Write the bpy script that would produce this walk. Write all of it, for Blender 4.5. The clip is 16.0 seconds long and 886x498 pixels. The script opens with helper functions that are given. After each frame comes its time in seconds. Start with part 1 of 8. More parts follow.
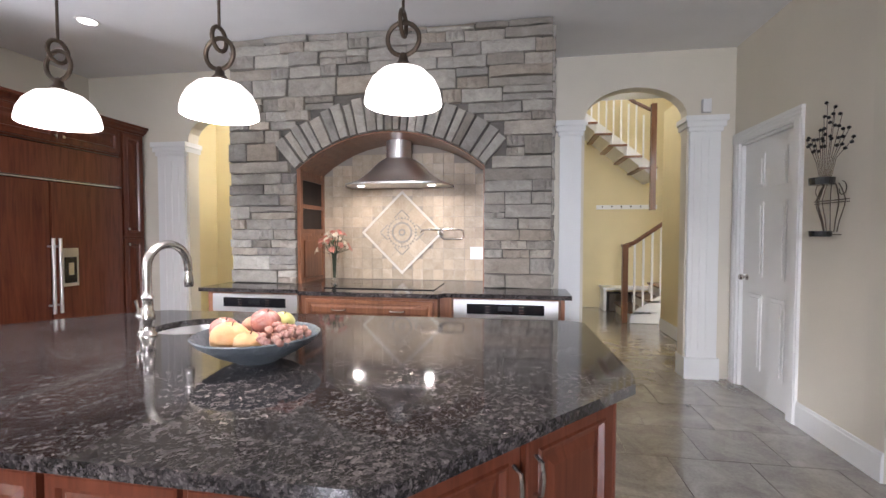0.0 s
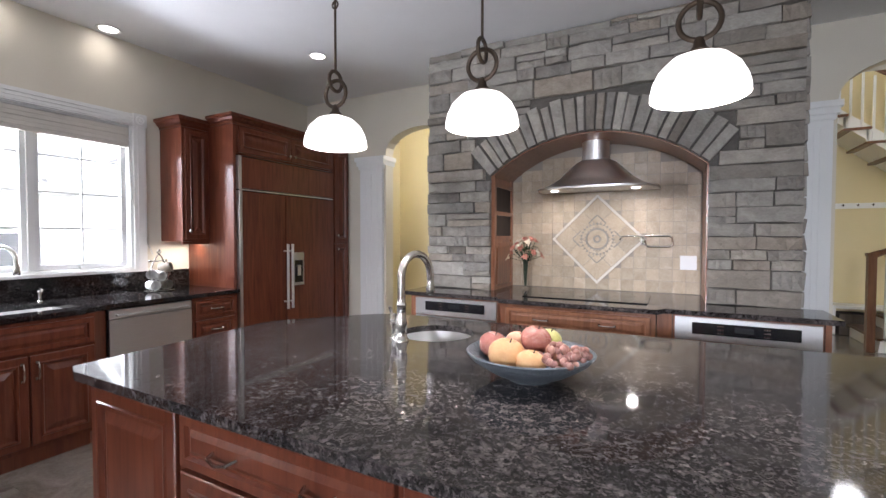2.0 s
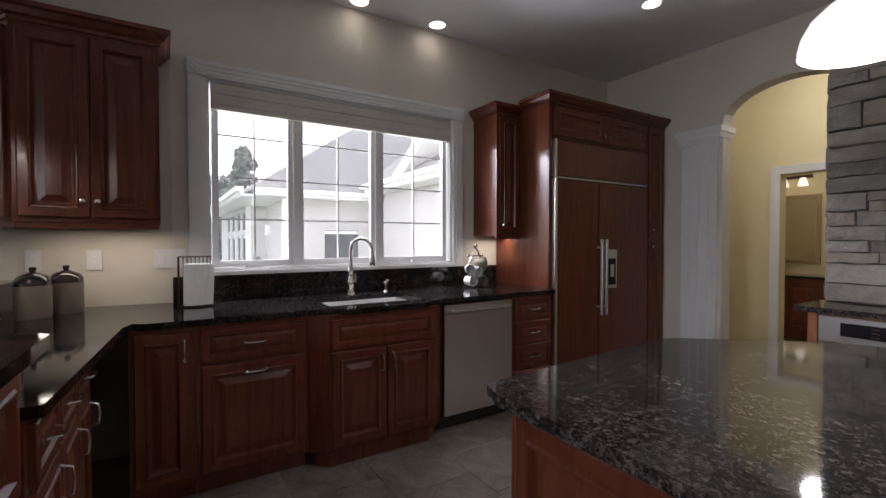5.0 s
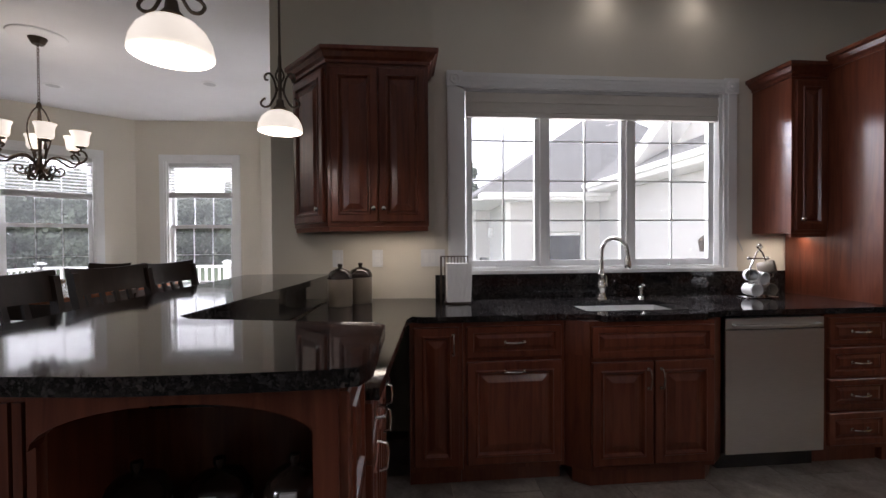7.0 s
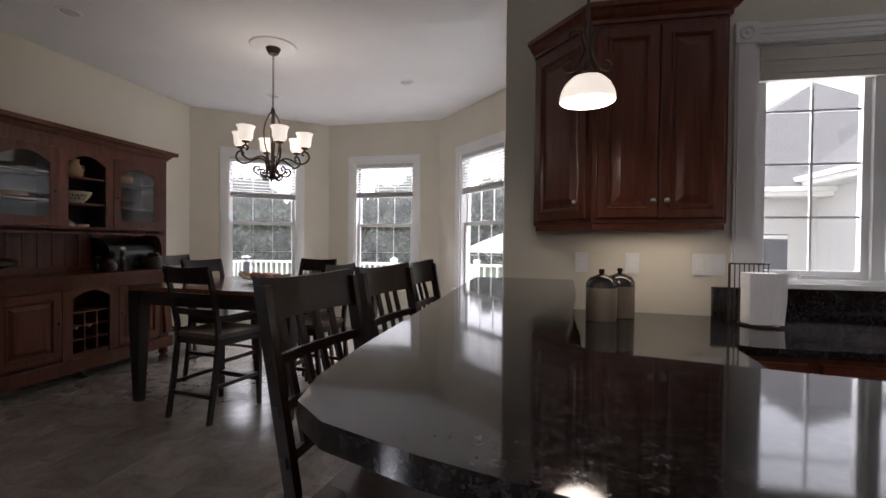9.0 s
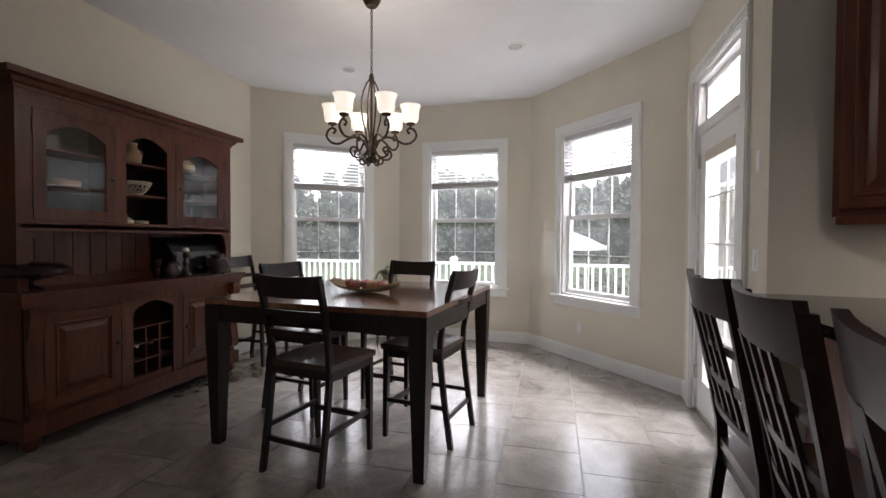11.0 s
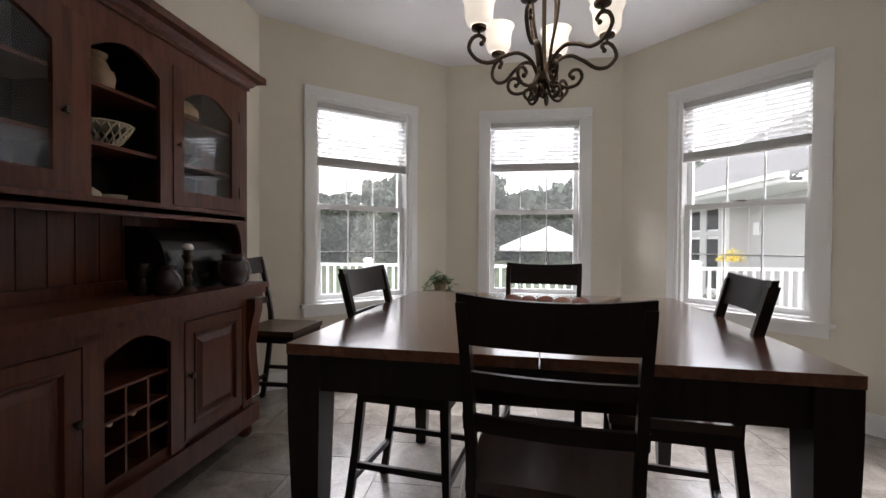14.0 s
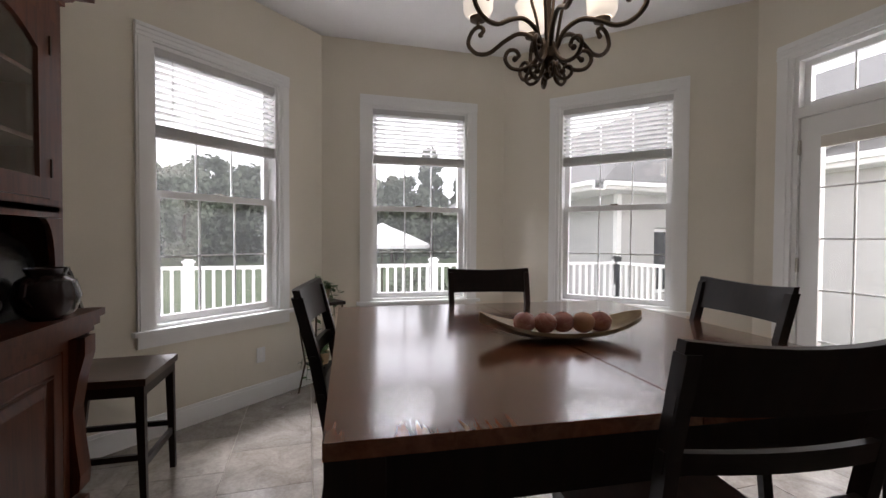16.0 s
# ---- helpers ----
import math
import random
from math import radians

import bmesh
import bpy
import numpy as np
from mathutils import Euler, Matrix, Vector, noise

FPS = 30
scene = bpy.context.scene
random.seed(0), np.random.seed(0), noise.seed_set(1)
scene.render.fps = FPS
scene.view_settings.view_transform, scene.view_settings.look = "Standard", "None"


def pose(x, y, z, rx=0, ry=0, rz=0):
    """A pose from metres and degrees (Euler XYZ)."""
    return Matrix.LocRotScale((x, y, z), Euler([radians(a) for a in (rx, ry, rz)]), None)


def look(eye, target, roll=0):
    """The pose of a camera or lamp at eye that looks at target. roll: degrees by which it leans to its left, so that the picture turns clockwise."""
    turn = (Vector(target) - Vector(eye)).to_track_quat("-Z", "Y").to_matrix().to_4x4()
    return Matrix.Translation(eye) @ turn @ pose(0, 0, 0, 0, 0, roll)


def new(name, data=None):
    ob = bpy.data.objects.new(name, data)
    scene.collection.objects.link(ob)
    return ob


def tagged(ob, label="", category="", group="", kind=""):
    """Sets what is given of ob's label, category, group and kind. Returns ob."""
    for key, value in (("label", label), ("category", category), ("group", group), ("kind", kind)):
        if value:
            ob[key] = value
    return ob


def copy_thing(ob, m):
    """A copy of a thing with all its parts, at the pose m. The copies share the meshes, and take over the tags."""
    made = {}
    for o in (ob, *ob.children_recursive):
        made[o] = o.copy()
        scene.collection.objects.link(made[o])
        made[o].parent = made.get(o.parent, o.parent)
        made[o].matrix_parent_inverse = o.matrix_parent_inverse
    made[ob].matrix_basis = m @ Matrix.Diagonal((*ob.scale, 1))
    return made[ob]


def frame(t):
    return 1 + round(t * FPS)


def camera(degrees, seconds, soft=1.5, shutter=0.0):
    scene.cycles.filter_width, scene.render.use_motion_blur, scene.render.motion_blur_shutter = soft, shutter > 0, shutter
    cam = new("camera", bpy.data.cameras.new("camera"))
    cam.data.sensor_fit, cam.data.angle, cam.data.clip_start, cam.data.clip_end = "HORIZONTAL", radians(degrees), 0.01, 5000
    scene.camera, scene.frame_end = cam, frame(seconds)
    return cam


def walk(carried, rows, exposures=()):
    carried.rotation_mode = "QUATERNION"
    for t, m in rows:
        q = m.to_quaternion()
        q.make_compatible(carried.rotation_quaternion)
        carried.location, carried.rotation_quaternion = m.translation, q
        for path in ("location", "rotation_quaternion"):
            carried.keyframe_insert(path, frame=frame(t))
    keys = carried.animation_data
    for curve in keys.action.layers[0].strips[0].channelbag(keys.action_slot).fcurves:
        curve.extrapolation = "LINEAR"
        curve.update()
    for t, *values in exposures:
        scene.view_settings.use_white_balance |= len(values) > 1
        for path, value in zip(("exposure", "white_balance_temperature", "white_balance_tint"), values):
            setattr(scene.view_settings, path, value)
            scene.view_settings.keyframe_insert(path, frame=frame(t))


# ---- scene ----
cam = camera(90.2, 16.0)
PATH = [
    (0, (0.684, 0.242, 1.351), (0.359, 2.214, 1.284), 0.1),
    (0.5, (0.627, 0.229, 1.367), (0.146, 2.17, 1.304), 0.0),
    (1, (0.572, 0.22, 1.378), (-0.074, 2.112, 1.324), -0.1),
    (1.5, (0.425, 0.221, 1.388), (-0.375, 2.053, 1.333), -0.0),
    (2, (0.224, 0.218, 1.383), (-0.705, 1.988, 1.329), 0.1),
    (2.5, (0.039, 0.219, 1.366), (-1.007, 1.922, 1.315), 0.1),
    (3, (-0.161, 0.261, 1.356), (-1.349, 1.869, 1.308), 0.0),
    (3.5, (-0.313, 0.28, 1.349), (-1.636, 1.779, 1.301), 0.0),
    (4, (-0.493, 0.273, 1.324), (-1.934, 1.659, 1.278), 0.1),
    (6.5, (-0.923, 0.161, 1.298), (-2.88, 0.571, 1.267), -0.4),
    (7, (-0.977, 0.073, 1.294), (-2.969, 0.26, 1.265), -0.4),
    (7.5, (-1.058, -0.06, 1.299), (-3.057, -0.081, 1.267), -0.3),
    (8, (-1.129, -0.26, 1.297), (-3.121, -0.431, 1.27), -0.0),
    (8.5, (-1.235, -0.443, 1.296), (-3.213, -0.735, 1.265), 0.2),
    (9, (-1.38, -0.647, 1.29), (-3.341, -1.039, 1.264), 0.6),
    (11.5, (-2.205, -1.928, 1.303), (-4.143, -2.418, 1.263), 0.3),
    (12, (-2.414, -2.183, 1.276), (-4.353, -2.676, 1.243), 0.3),
    (12.5, (-2.584, -2.454, 1.249), (-4.525, -2.938, 1.223), 0.3),
    (13, (-2.742, -2.733, 1.245), (-4.687, -3.196, 1.222), 0.3),
    (13.5, (-2.908, -2.964, 1.249), (-4.874, -3.331, 1.212), 0.2),
    (14, (-3.065, -3.153, 1.231), (-5.049, -3.4, 1.201), 0.3),
    (14.5, (-3.19, -3.391, 1.256), (-5.188, -3.477, 1.215), 0.2),
    (15, (-3.326, -3.559, 1.252), (-5.323, -3.455, 1.209), 0.2),
    (15.5, (-3.474, -3.683, 1.232), (-5.447, -3.359, 1.197), 0.1),
    (16, (-3.569, -3.805, 1.266), (-5.481, -3.221, 1.221), 0.3),
]
walk(cam, [(t, look(eye, target, roll)) for t, eye, target, roll in PATH],
     [(0, 1.75, 6000, 18), (1.5, 1.5, 5850, 17), (3.0, 0.9, 5950, 15), (4.2, 0.25, 6050, 17), (6.5, 0.0, 6050, 19), (8, -0.2, 6100, 19), (9, -0.1, 6150, 19), (11.5, 0.15, 6150, 16), (13, -0.15, 6150, 16), (14.7, -0.15, 6300, 17), (16, -0.4, 6300, 18)])

# ---- world, sun, exposure ----
world = bpy.data.worlds.new("world")
scene.world = world
world.use_nodes = True
wn = world.node_tree
sky = wn.nodes.new("ShaderNodeTexSky")
sky.sky_type, sky.sun_disc = "NISHITA", False
sky.sun_elevation, sky.sun_rotation = radians(38), radians(250)
sky.dust_density, sky.ozone_density = 4.0, 1.0
soften = wn.nodes.new("ShaderNodeMixRGB")
soften.inputs[0].default_value = 0.75
soften.inputs[2].default_value = (46.0, 46.6, 47.2, 1)
wn.links.new(sky.outputs[0], soften.inputs[1])
wn.links.new(soften.outputs[0], wn.nodes["Background"].inputs[0])
wn.nodes["Background"].inputs[1].default_value = 0.075

sun_data = bpy.data.lights.new("sun", "SUN")
sun_data.energy, sun_data.angle, sun_data.color = 1.0, radians(14), (1.0, 0.97, 0.92)
sun = new("sun", sun_data)
sun.matrix_world = look((-20, -12, 20), (-8, -4, 0))


# ---- shape helpers ----
def box(bm, x0, y0, z0, x1, y1, z1):
    v = [bm.verts.new((x, y, z)) for z in (z0, z1) for y in (y0, y1) for x in (x0, x1)]
    for q in ((0, 2, 3, 1), (4, 5, 7, 6), (0, 1, 5, 4), (2, 6, 7, 3), (0, 4, 6, 2), (1, 3, 7, 5)):
        bm.faces.new([v[i] for i in q])
    return v


def boxes(*dims):
    bm = bmesh.new()
    for d in dims:
        box(bm, *d)
    return bm


def prism(bm, outline, z0, z1):
    """An upright prism on a counter-clockwise outline of (x, y)."""
    a = [bm.verts.new((x, y, z0)) for x, y in outline]
    b = [bm.verts.new((x, y, z1)) for x, y in outline]
    n = len(a)
    bm.faces.new(list(reversed(a)))
    bm.faces.new(b)
    for i in range(n):
        j = (i + 1) % n
        bm.faces.new((a[i], a[j], b[j], b[i]))
    return a + b


def slab(bm, outline, y0, y1):
    """A prism along y on an outline of (x, z)."""
    a = [bm.verts.new((x, y0, z)) for x, z in outline]
    b = [bm.verts.new((x, y1, z)) for x, z in outline]
    n = len(a)
    bm.faces.new(a)
    bm.faces.new(list(reversed(b)))
    for i in range(n):
        j = (i + 1) % n
        bm.faces.new((a[j], a[i], b[i], b[j]))
    return a + b


def lathe(bm, profile, centre=(0, 0, 0), steps=20, closed=True):
    """A turned shape: profile of (radius, z), from bottom to top."""
    cx, cy, cz = centre
    rings = []
    for r, z in profile:
        rings.append([bm.verts.new((cx + r * math.cos(2 * math.pi * k / steps), cy + r * math.sin(2 * math.pi * k / steps), cz + z)) for k in range(steps)])
    for a, b in zip(rings, rings[1:]):
        for k in range(steps):
            j = (k + 1) % steps
            bm.faces.new((a[k], a[j], b[j], b[k]))
    if closed:
        if profile[0][0] > 1e-4:
            bm.faces.new(list(reversed(rings[0])))
        if profile[-1][0] > 1e-4:
            bm.faces.new(rings[-1])
    return rings


def curved(path, n=5):
    """A smooth curve through the points of a path."""
    p = [Vector(c) for c in path]
    p = [2 * p[0] - p[1]] + p + [2 * p[-1] - p[-2]]
    out = []
    for a, b, c, d in zip(p, p[1:], p[2:], p[3:]):
        for k in range(n):
            t = k / n
            out.append(0.5 * (2 * b + (c - a) * t + (2 * a - 5 * b + 4 * c - d) * t * t + (3 * b - a - 3 * c + d) * t ** 3))
    return out + [p[-2]]


def tube(bm, path, radius, steps=8):
    """A round bar along a path of points; radius is one number or one for each point."""
    pts = [Vector(p) for p in path]
    rings = []
    a = None
    for i, p in enumerate(pts):
        d = (pts[min(i + 1, len(pts) - 1)] - pts[max(i - 1, 0)]).normalized()
        if a is None:
            a = d.cross(Vector((0, 0, 1)) if abs(d.z) < 0.95 else Vector((1, 0, 0))).normalized()
        else:
            a = (a - d * a.dot(d)).normalized()
        b = a.cross(d).normalized()
        r = radius[i] if isinstance(radius, (list, tuple)) else radius
        rings.append([bm.verts.new(p + r * (math.cos(2 * math.pi * k / steps) * a + math.sin(2 * math.pi * k / steps) * b)) for k in range(steps)])
    for a_, b_ in zip(rings, rings[1:]):
        for k in range(steps):
            j = (k + 1) % steps
            bm.faces.new((a_[k], a_[j], b_[j], b_[k]))
    bm.faces.new(list(reversed(rings[0])))
    bm.faces.new(rings[-1])


def beam(bm, p, q, wx, wy):
    """A bar of rectangular section from p to q, wx and wy thick."""
    p, q = Vector(p), Vector(q)
    v = []
    for c in (p, q):
        for sx, sy in ((-1, -1), (1, -1), (1, 1), (-1, 1)):
            v.append(bm.verts.new(c + Vector((sx * wx / 2, sy * wy / 2, 0))))
    for f in ((3, 2, 1, 0), (4, 5, 6, 7), (0, 1, 5, 4), (1, 2, 6, 5), (2, 3, 7, 6), (3, 0, 4, 7)):
        bm.faces.new([v[i] for i in f])


def bevel(bm, width, segments=2, sharp=0.5):
    es = [e for e in bm.edges if len(e.link_faces) == 2 and e.calc_face_angle(0) > sharp]
    bmesh.ops.bevel(bm, geom=es, offset=width, segments=segments, affect="EDGES", profile=0.5, clamp_overlap=True)
    return bm


def mesh_of(name, bm, material, smooth=False):
    bmesh.ops.recalc_face_normals(bm, faces=bm.faces[:])
    me = bpy.data.meshes.new(name)
    bm.to_mesh(me)
    bm.free()
    if material:
        me.materials.append(material)
    if smooth:
        for p in me.polygons:
            p.use_smooth = True
        me.set_sharp_from_angle(angle=radians(40))
    return me


def part(name, bm, material, parent, label="", smooth=False):
    ob = new(name, mesh_of(name, bm, material, smooth))
    ob.parent = parent
    return tagged(ob, label)


def thing(name, m, label, category, group="", kind=""):
    ob = new(name)
    ob.empty_display_size = 0.1
    ob.matrix_world = m
    return tagged(ob, label, category, group, kind)


def solid(name, bm, material, label, category, kind="", m=None, smooth=False, group=""):
    ob = new(name, mesh_of(name, bm, material, smooth))
    if m is not None:
        ob.matrix_world = m
    return tagged(ob, label, category, group, kind)


# ---- materials ----
def material(name, rough=0.5, metal=0.0, coat=0.0):
    m = bpy.data.materials.new(name)
    m.use_nodes = True
    b = m.node_tree.nodes["Principled BSDF"]
    b.inputs["Roughness"].default_value = rough
    b.inputs["Metallic"].default_value = metal
    b.inputs["Coat Weight"].default_value = coat
    b.inputs["Coat Roughness"].default_value = 0.12
    return m, m.node_tree, b


def coords(nt, scale=(1, 1, 1), vary=0.0):
    n, l = nt.nodes, nt.links
    tc = n.new("ShaderNodeTexCoord")
    out = tc.outputs["Object"]
    if vary:
        oi = n.new("ShaderNodeObjectInfo")
        mul = n.new("ShaderNodeMath")
        mul.operation = "MULTIPLY"
        mul.inputs[1].default_value = vary
        l.new(oi.outputs["Random"], mul.inputs[0])
        add = n.new("ShaderNodeVectorMath")
        l.new(out, add.inputs[0])
        l.new(mul.outputs[0], add.inputs[1])
        out = add.outputs[0]
    mp = n.new("ShaderNodeMapping")
    mp.inputs["Scale"].default_value = scale
    l.new(out, mp.inputs["Vector"])
    return mp.outputs[0]


def noise_tex(nt, vec, scale, detail=5.0, rough=0.55, distort=0.0):
    t = nt.nodes.new("ShaderNodeTexNoise")
    t.inputs["Scale"].default_value, t.inputs["Detail"].default_value = scale, detail
    t.inputs["Roughness"].default_value, t.inputs["Distortion"].default_value = rough, distort
    nt.links.new(vec, t.inputs["Vector"])
    return t.outputs["Fac"]


def ramp(nt, fac, stops):
    r = nt.nodes.new("ShaderNodeValToRGB")
    e = r.color_ramp.elements
    while len(e) < len(stops):
        e.new(0.5)
    for el, (p, c) in zip(e, stops):
        el.position, el.color = p, (*c, 1)
    nt.links.new(fac, r.inputs[0])
    return r.outputs[0]


def mix(nt, fac, a, b, blend="MIX"):
    m = nt.nodes.new("ShaderNodeMixRGB")
    m.blend_type = blend
    for i, v in ((0, fac), (1, a), (2, b)):
        if isinstance(v, (int, float)):
            m.inputs[i].default_value = v
        elif isinstance(v, tuple):
            m.inputs[i].default_value = (*v, 1)
        else:
            nt.links.new(v, m.inputs[i])
    return m.outputs[0]


def bump(nt, b, height, strength, distance=0.01):
    n = nt.nodes.new("ShaderNodeBump")
    n.inputs["Strength"].default_value, n.inputs["Distance"].default_value = strength, distance
    nt.links.new(height, n.inputs["Height"])
    nt.links.new(n.outputs[0], b.inputs["Normal"])


def rough_from(nt, b, fac, lo, hi):
    mr = nt.nodes.new("ShaderNodeMapRange")
    mr.inputs["To Min"].default_value, mr.inputs["To Max"].default_value = lo, hi
    nt.links.new(fac, mr.inputs["Value"])
    nt.links.new(mr.outputs[0], b.inputs["Roughness"])


def painted(name, c, rough=0.6, spread=0.05, grain=90, bumpy=0.06):
    m, nt, b = material(name, rough)
    v = coords(nt)
    lo, hi = tuple(x * (1 - spread) for x in c), tuple(min(1, x * (1 + spread)) for x in c)
    big = noise_tex(nt, v, 1.3, 3)
    fine = noise_tex(nt, v, grain, 3)
    nt.links.new(mix(nt, 0.25, ramp(nt, big, [(0.3, lo), (0.7, hi)]), ramp(nt, fine, [(0.3, lo), (0.7, hi)])), b.inputs["Base Color"])
    bump(nt, b, fine, bumpy, 0.004)
    rough_from(nt, b, big, rough - 0.06, rough + 0.06)
    return m


def wood(name, dark, light, stretch=(9, 9, 0.7), rough=0.32, coat=0.3, vary=11.0, worn=0.12):
    m, nt, b = material(name, rough, 0, coat)
    v = coords(nt, stretch, vary)
    grain = noise_tex(nt, v, 3.2, 8, 0.62, 0.7)
    base = ramp(nt, grain, [(0.28, dark), (0.5, tuple((p + q) / 2 for p, q in zip(dark, light))), (0.74, light)])
    big = noise_tex(nt, coords(nt, (1, 1, 0.5), vary), 2.1, 3)
    base = mix(nt, worn, base, ramp(nt, big, [(0.3, tuple(x * 0.6 for x in dark)), (0.7, light)]))
    oi = nt.nodes.new("ShaderNodeObjectInfo")
    tint = ramp(nt, oi.outputs["Random"], [(0.0, (0.86, 0.84, 0.82)), (1.0, (1.1, 1.08, 1.06))])
    nt.links.new(mix(nt, 1.0, base, tint, "MULTIPLY"), b.inputs["Base Color"])
    bump(nt, b, grain, 0.05, 0.002)
    rough_from(nt, b, big, rough - 0.07, rough + 0.09)
    return m


def metal(name, c, rough=0.3, brushed=(2, 2, 60)):
    m, nt, b = material(name, rough, 1.0)
    v = coords(nt, brushed)
    g = noise_tex(nt, v, 12, 4)
    nt.links.new(ramp(nt, g, [(0.3, tuple(x * 0.88 for x in c)), (0.7, c)]), b.inputs["Base Color"])
    rough_from(nt, b, g, rough - 0.05, rough + 0.08)
    bump(nt, b, g, 0.02, 0.001)
    return m


def granite(name, k, scale):
    """Dark polished granite: tight angular crystals, most of them near black, some brown and grey."""
    m, nt, b = material(name, 0.06)
    v = coords(nt)
    warp = nt.nodes.new("ShaderNodeVectorMath")
    warp.operation = "MULTIPLY_ADD"
    wob = nt.nodes.new("ShaderNodeTexNoise")
    wob.inputs["Scale"].default_value, wob.inputs["Detail"].default_value = scale * 1.6, 3
    nt.links.new(v, wob.inputs["Vector"])
    warp.inputs[1].default_value = (0.018, 0.018, 0.018)
    nt.links.new(wob.outputs["Color"], warp.inputs[0])
    nt.links.new(v, warp.inputs[2])

    def crystals(size):
        vo = nt.nodes.new("ShaderNodeTexVoronoi")
        vo.inputs["Scale"].default_value = size
        nt.links.new(warp.outputs[0], vo.inputs["Vector"])
        bw = nt.nodes.new("ShaderNodeSeparateColor")
        nt.links.new(vo.outputs["Color"], bw.inputs[0])
        return bw.outputs[0]

    def shades(stops):
        return [(e, (q * k, q * 0.88 * k, q * 0.86 * k)) for e, q in stops]
    large = ramp(nt, crystals(scale), shades([(0.40, 0.010), (0.65, 0.026), (0.85, 0.058), (1.0, 0.10)]))
    small = ramp(nt, crystals(scale * 2.7), shades([(0.35, 0.008), (0.65, 0.032), (0.88, 0.085), (0.98, 0.15)]))
    col = mix(nt, 0.42, large, small)
    cloud = noise_tex(nt, v, 5, 4)
    col = mix(nt, 0.75, col, ramp(nt, cloud, [(0.35, (0.45, 0.45, 0.48)), (0.68, (1.35, 1.3, 1.25))]), "MULTIPLY")
    nt.links.new(col, b.inputs["Base Color"])
    rough_from(nt, b, cloud, 0.045, 0.085)
    return m


def stone_mat(name, stops, vary=50.0, bumpy=0.5):
    m, nt, b = material(name, 0.88)
    v = coords(nt, (1, 1, 1.6), vary)
    oi = nt.nodes.new("ShaderNodeObjectInfo")
    base = ramp(nt, oi.outputs["Random"], stops)
    blot = noise_tex(nt, v, 7, 6, 0.65, 0.5)
    fine = noise_tex(nt, v, 55, 5, 0.7)
    col = mix(nt, 0.55, base, ramp(nt, blot, [(0.3, (0.55, 0.53, 0.50)), (0.7, (1.3, 1.28, 1.24))]), "MULTIPLY")
    col = mix(nt, 0.4, col, ramp(nt, fine, [(0.3, (0.6, 0.6, 0.6)), (0.7, (1.25, 1.25, 1.25))]), "MULTIPLY")
    nt.links.new(col, b.inputs["Base Color"])
    bump(nt, b, mix(nt, 0.5, blot, fine), bumpy, 0.02)
    return m


def tile_mat(name, stops, rough, vary=40.0, scale=3.0, bumpy=0.12):
    m, nt, b = material(name, rough)
    v = coords(nt, (1, 1, 1), vary)
    oi = nt.nodes.new("ShaderNodeObjectInfo")
    cloud = noise_tex(nt, v, scale, 7, 0.68, 0.8)
    fine = noise_tex(nt, v, scale * 14, 4, 0.6)
    base = ramp(nt, cloud, stops)
    tint = ramp(nt, oi.outputs["Random"], [(0.0, (0.85, 0.84, 0.82)), (0.5, (1.0, 1.0, 1.0)), (1.0, (1.12, 1.1, 1.07))])
    col = mix(nt, 1.0, base, tint, "MULTIPLY")
    col = mix(nt, 0.2, col, ramp(nt, fine, [(0.35, stops[0][1]), (0.65, stops[-1][1])]))
    nt.links.new(col, b.inputs["Base Color"])
    rough_from(nt, b, cloud, rough - 0.08, rough + 0.12)
    bump(nt, b, mix(nt, 0.4, cloud, fine), bumpy, 0.004)
    return m


def glass(name="clear glass", tint=(1, 1, 1), rough=0.0, hazed=0.0):
    m = bpy.data.materials.new(name)
    m.use_nodes = True
    nt = m.node_tree
    nt.nodes.clear()
    out = nt.nodes.new("ShaderNodeOutputMaterial")
    tr, gl, mx = nt.nodes.new("ShaderNodeBsdfTransparent"), nt.nodes.new("ShaderNodeBsdfGlossy"), nt.nodes.new("ShaderNodeMixShader")
    lw, up, add = nt.nodes.new("ShaderNodeLayerWeight"), nt.nodes.new("ShaderNodeMath"), nt.nodes.new("ShaderNodeMath")
    up.operation, add.operation = "POWER", "MULTIPLY_ADD"
    up.inputs[1].default_value, add.inputs[1].default_value, add.inputs[2].default_value = 4.0, 0.85, 0.035
    nt.links.new(lw.outputs["Facing"], up.inputs[0])
    nt.links.new(up.outputs[0], add.inputs[0])
    gl.inputs["Roughness"].default_value = rough
    tr.inputs[0].default_value = (*tint, 1)
    nt.links.new(add.outputs[0], mx.inputs[0])
    nt.links.new(tr.outputs[0], mx.inputs[1])
    nt.links.new(gl.outputs[0], mx.inputs[2])
    last = mx
    # translucent film that lays a pale haze over the view
    if hazed:
        film, mx2 = nt.nodes.new("ShaderNodeBsdfTranslucent"), nt.nodes.new("ShaderNodeMixShader")
        film.inputs[0].default_value = (0.9, 0.92, 0.92, 1)
        mx2.inputs[0].default_value = hazed
        nt.links.new(mx.outputs[0], mx2.inputs[1])
        nt.links.new(film.outputs[0], mx2.inputs[2])
        last = mx2
    nt.links.new(last.outputs[0], out.inputs[0])
    return m


def glowing(name, c, power, base=(0.9, 0.87, 0.8), mottled=False):
    m, nt, b = material(name, 0.35)
    b.inputs["Base Color"].default_value = (*base, 1)
    b.inputs["Emission Strength"].default_value = power
    if mottled:
        n = noise_tex(nt, coords(nt), 14, 4, 0.6, 0.6)
        nt.links.new(ramp(nt, n, [(0.3, tuple(x * 0.75 for x in c)), (0.7, c)]), b.inputs["Emission Color"])
    else:
        b.inputs["Emission Color"].default_value = (*c, 1)
    return m


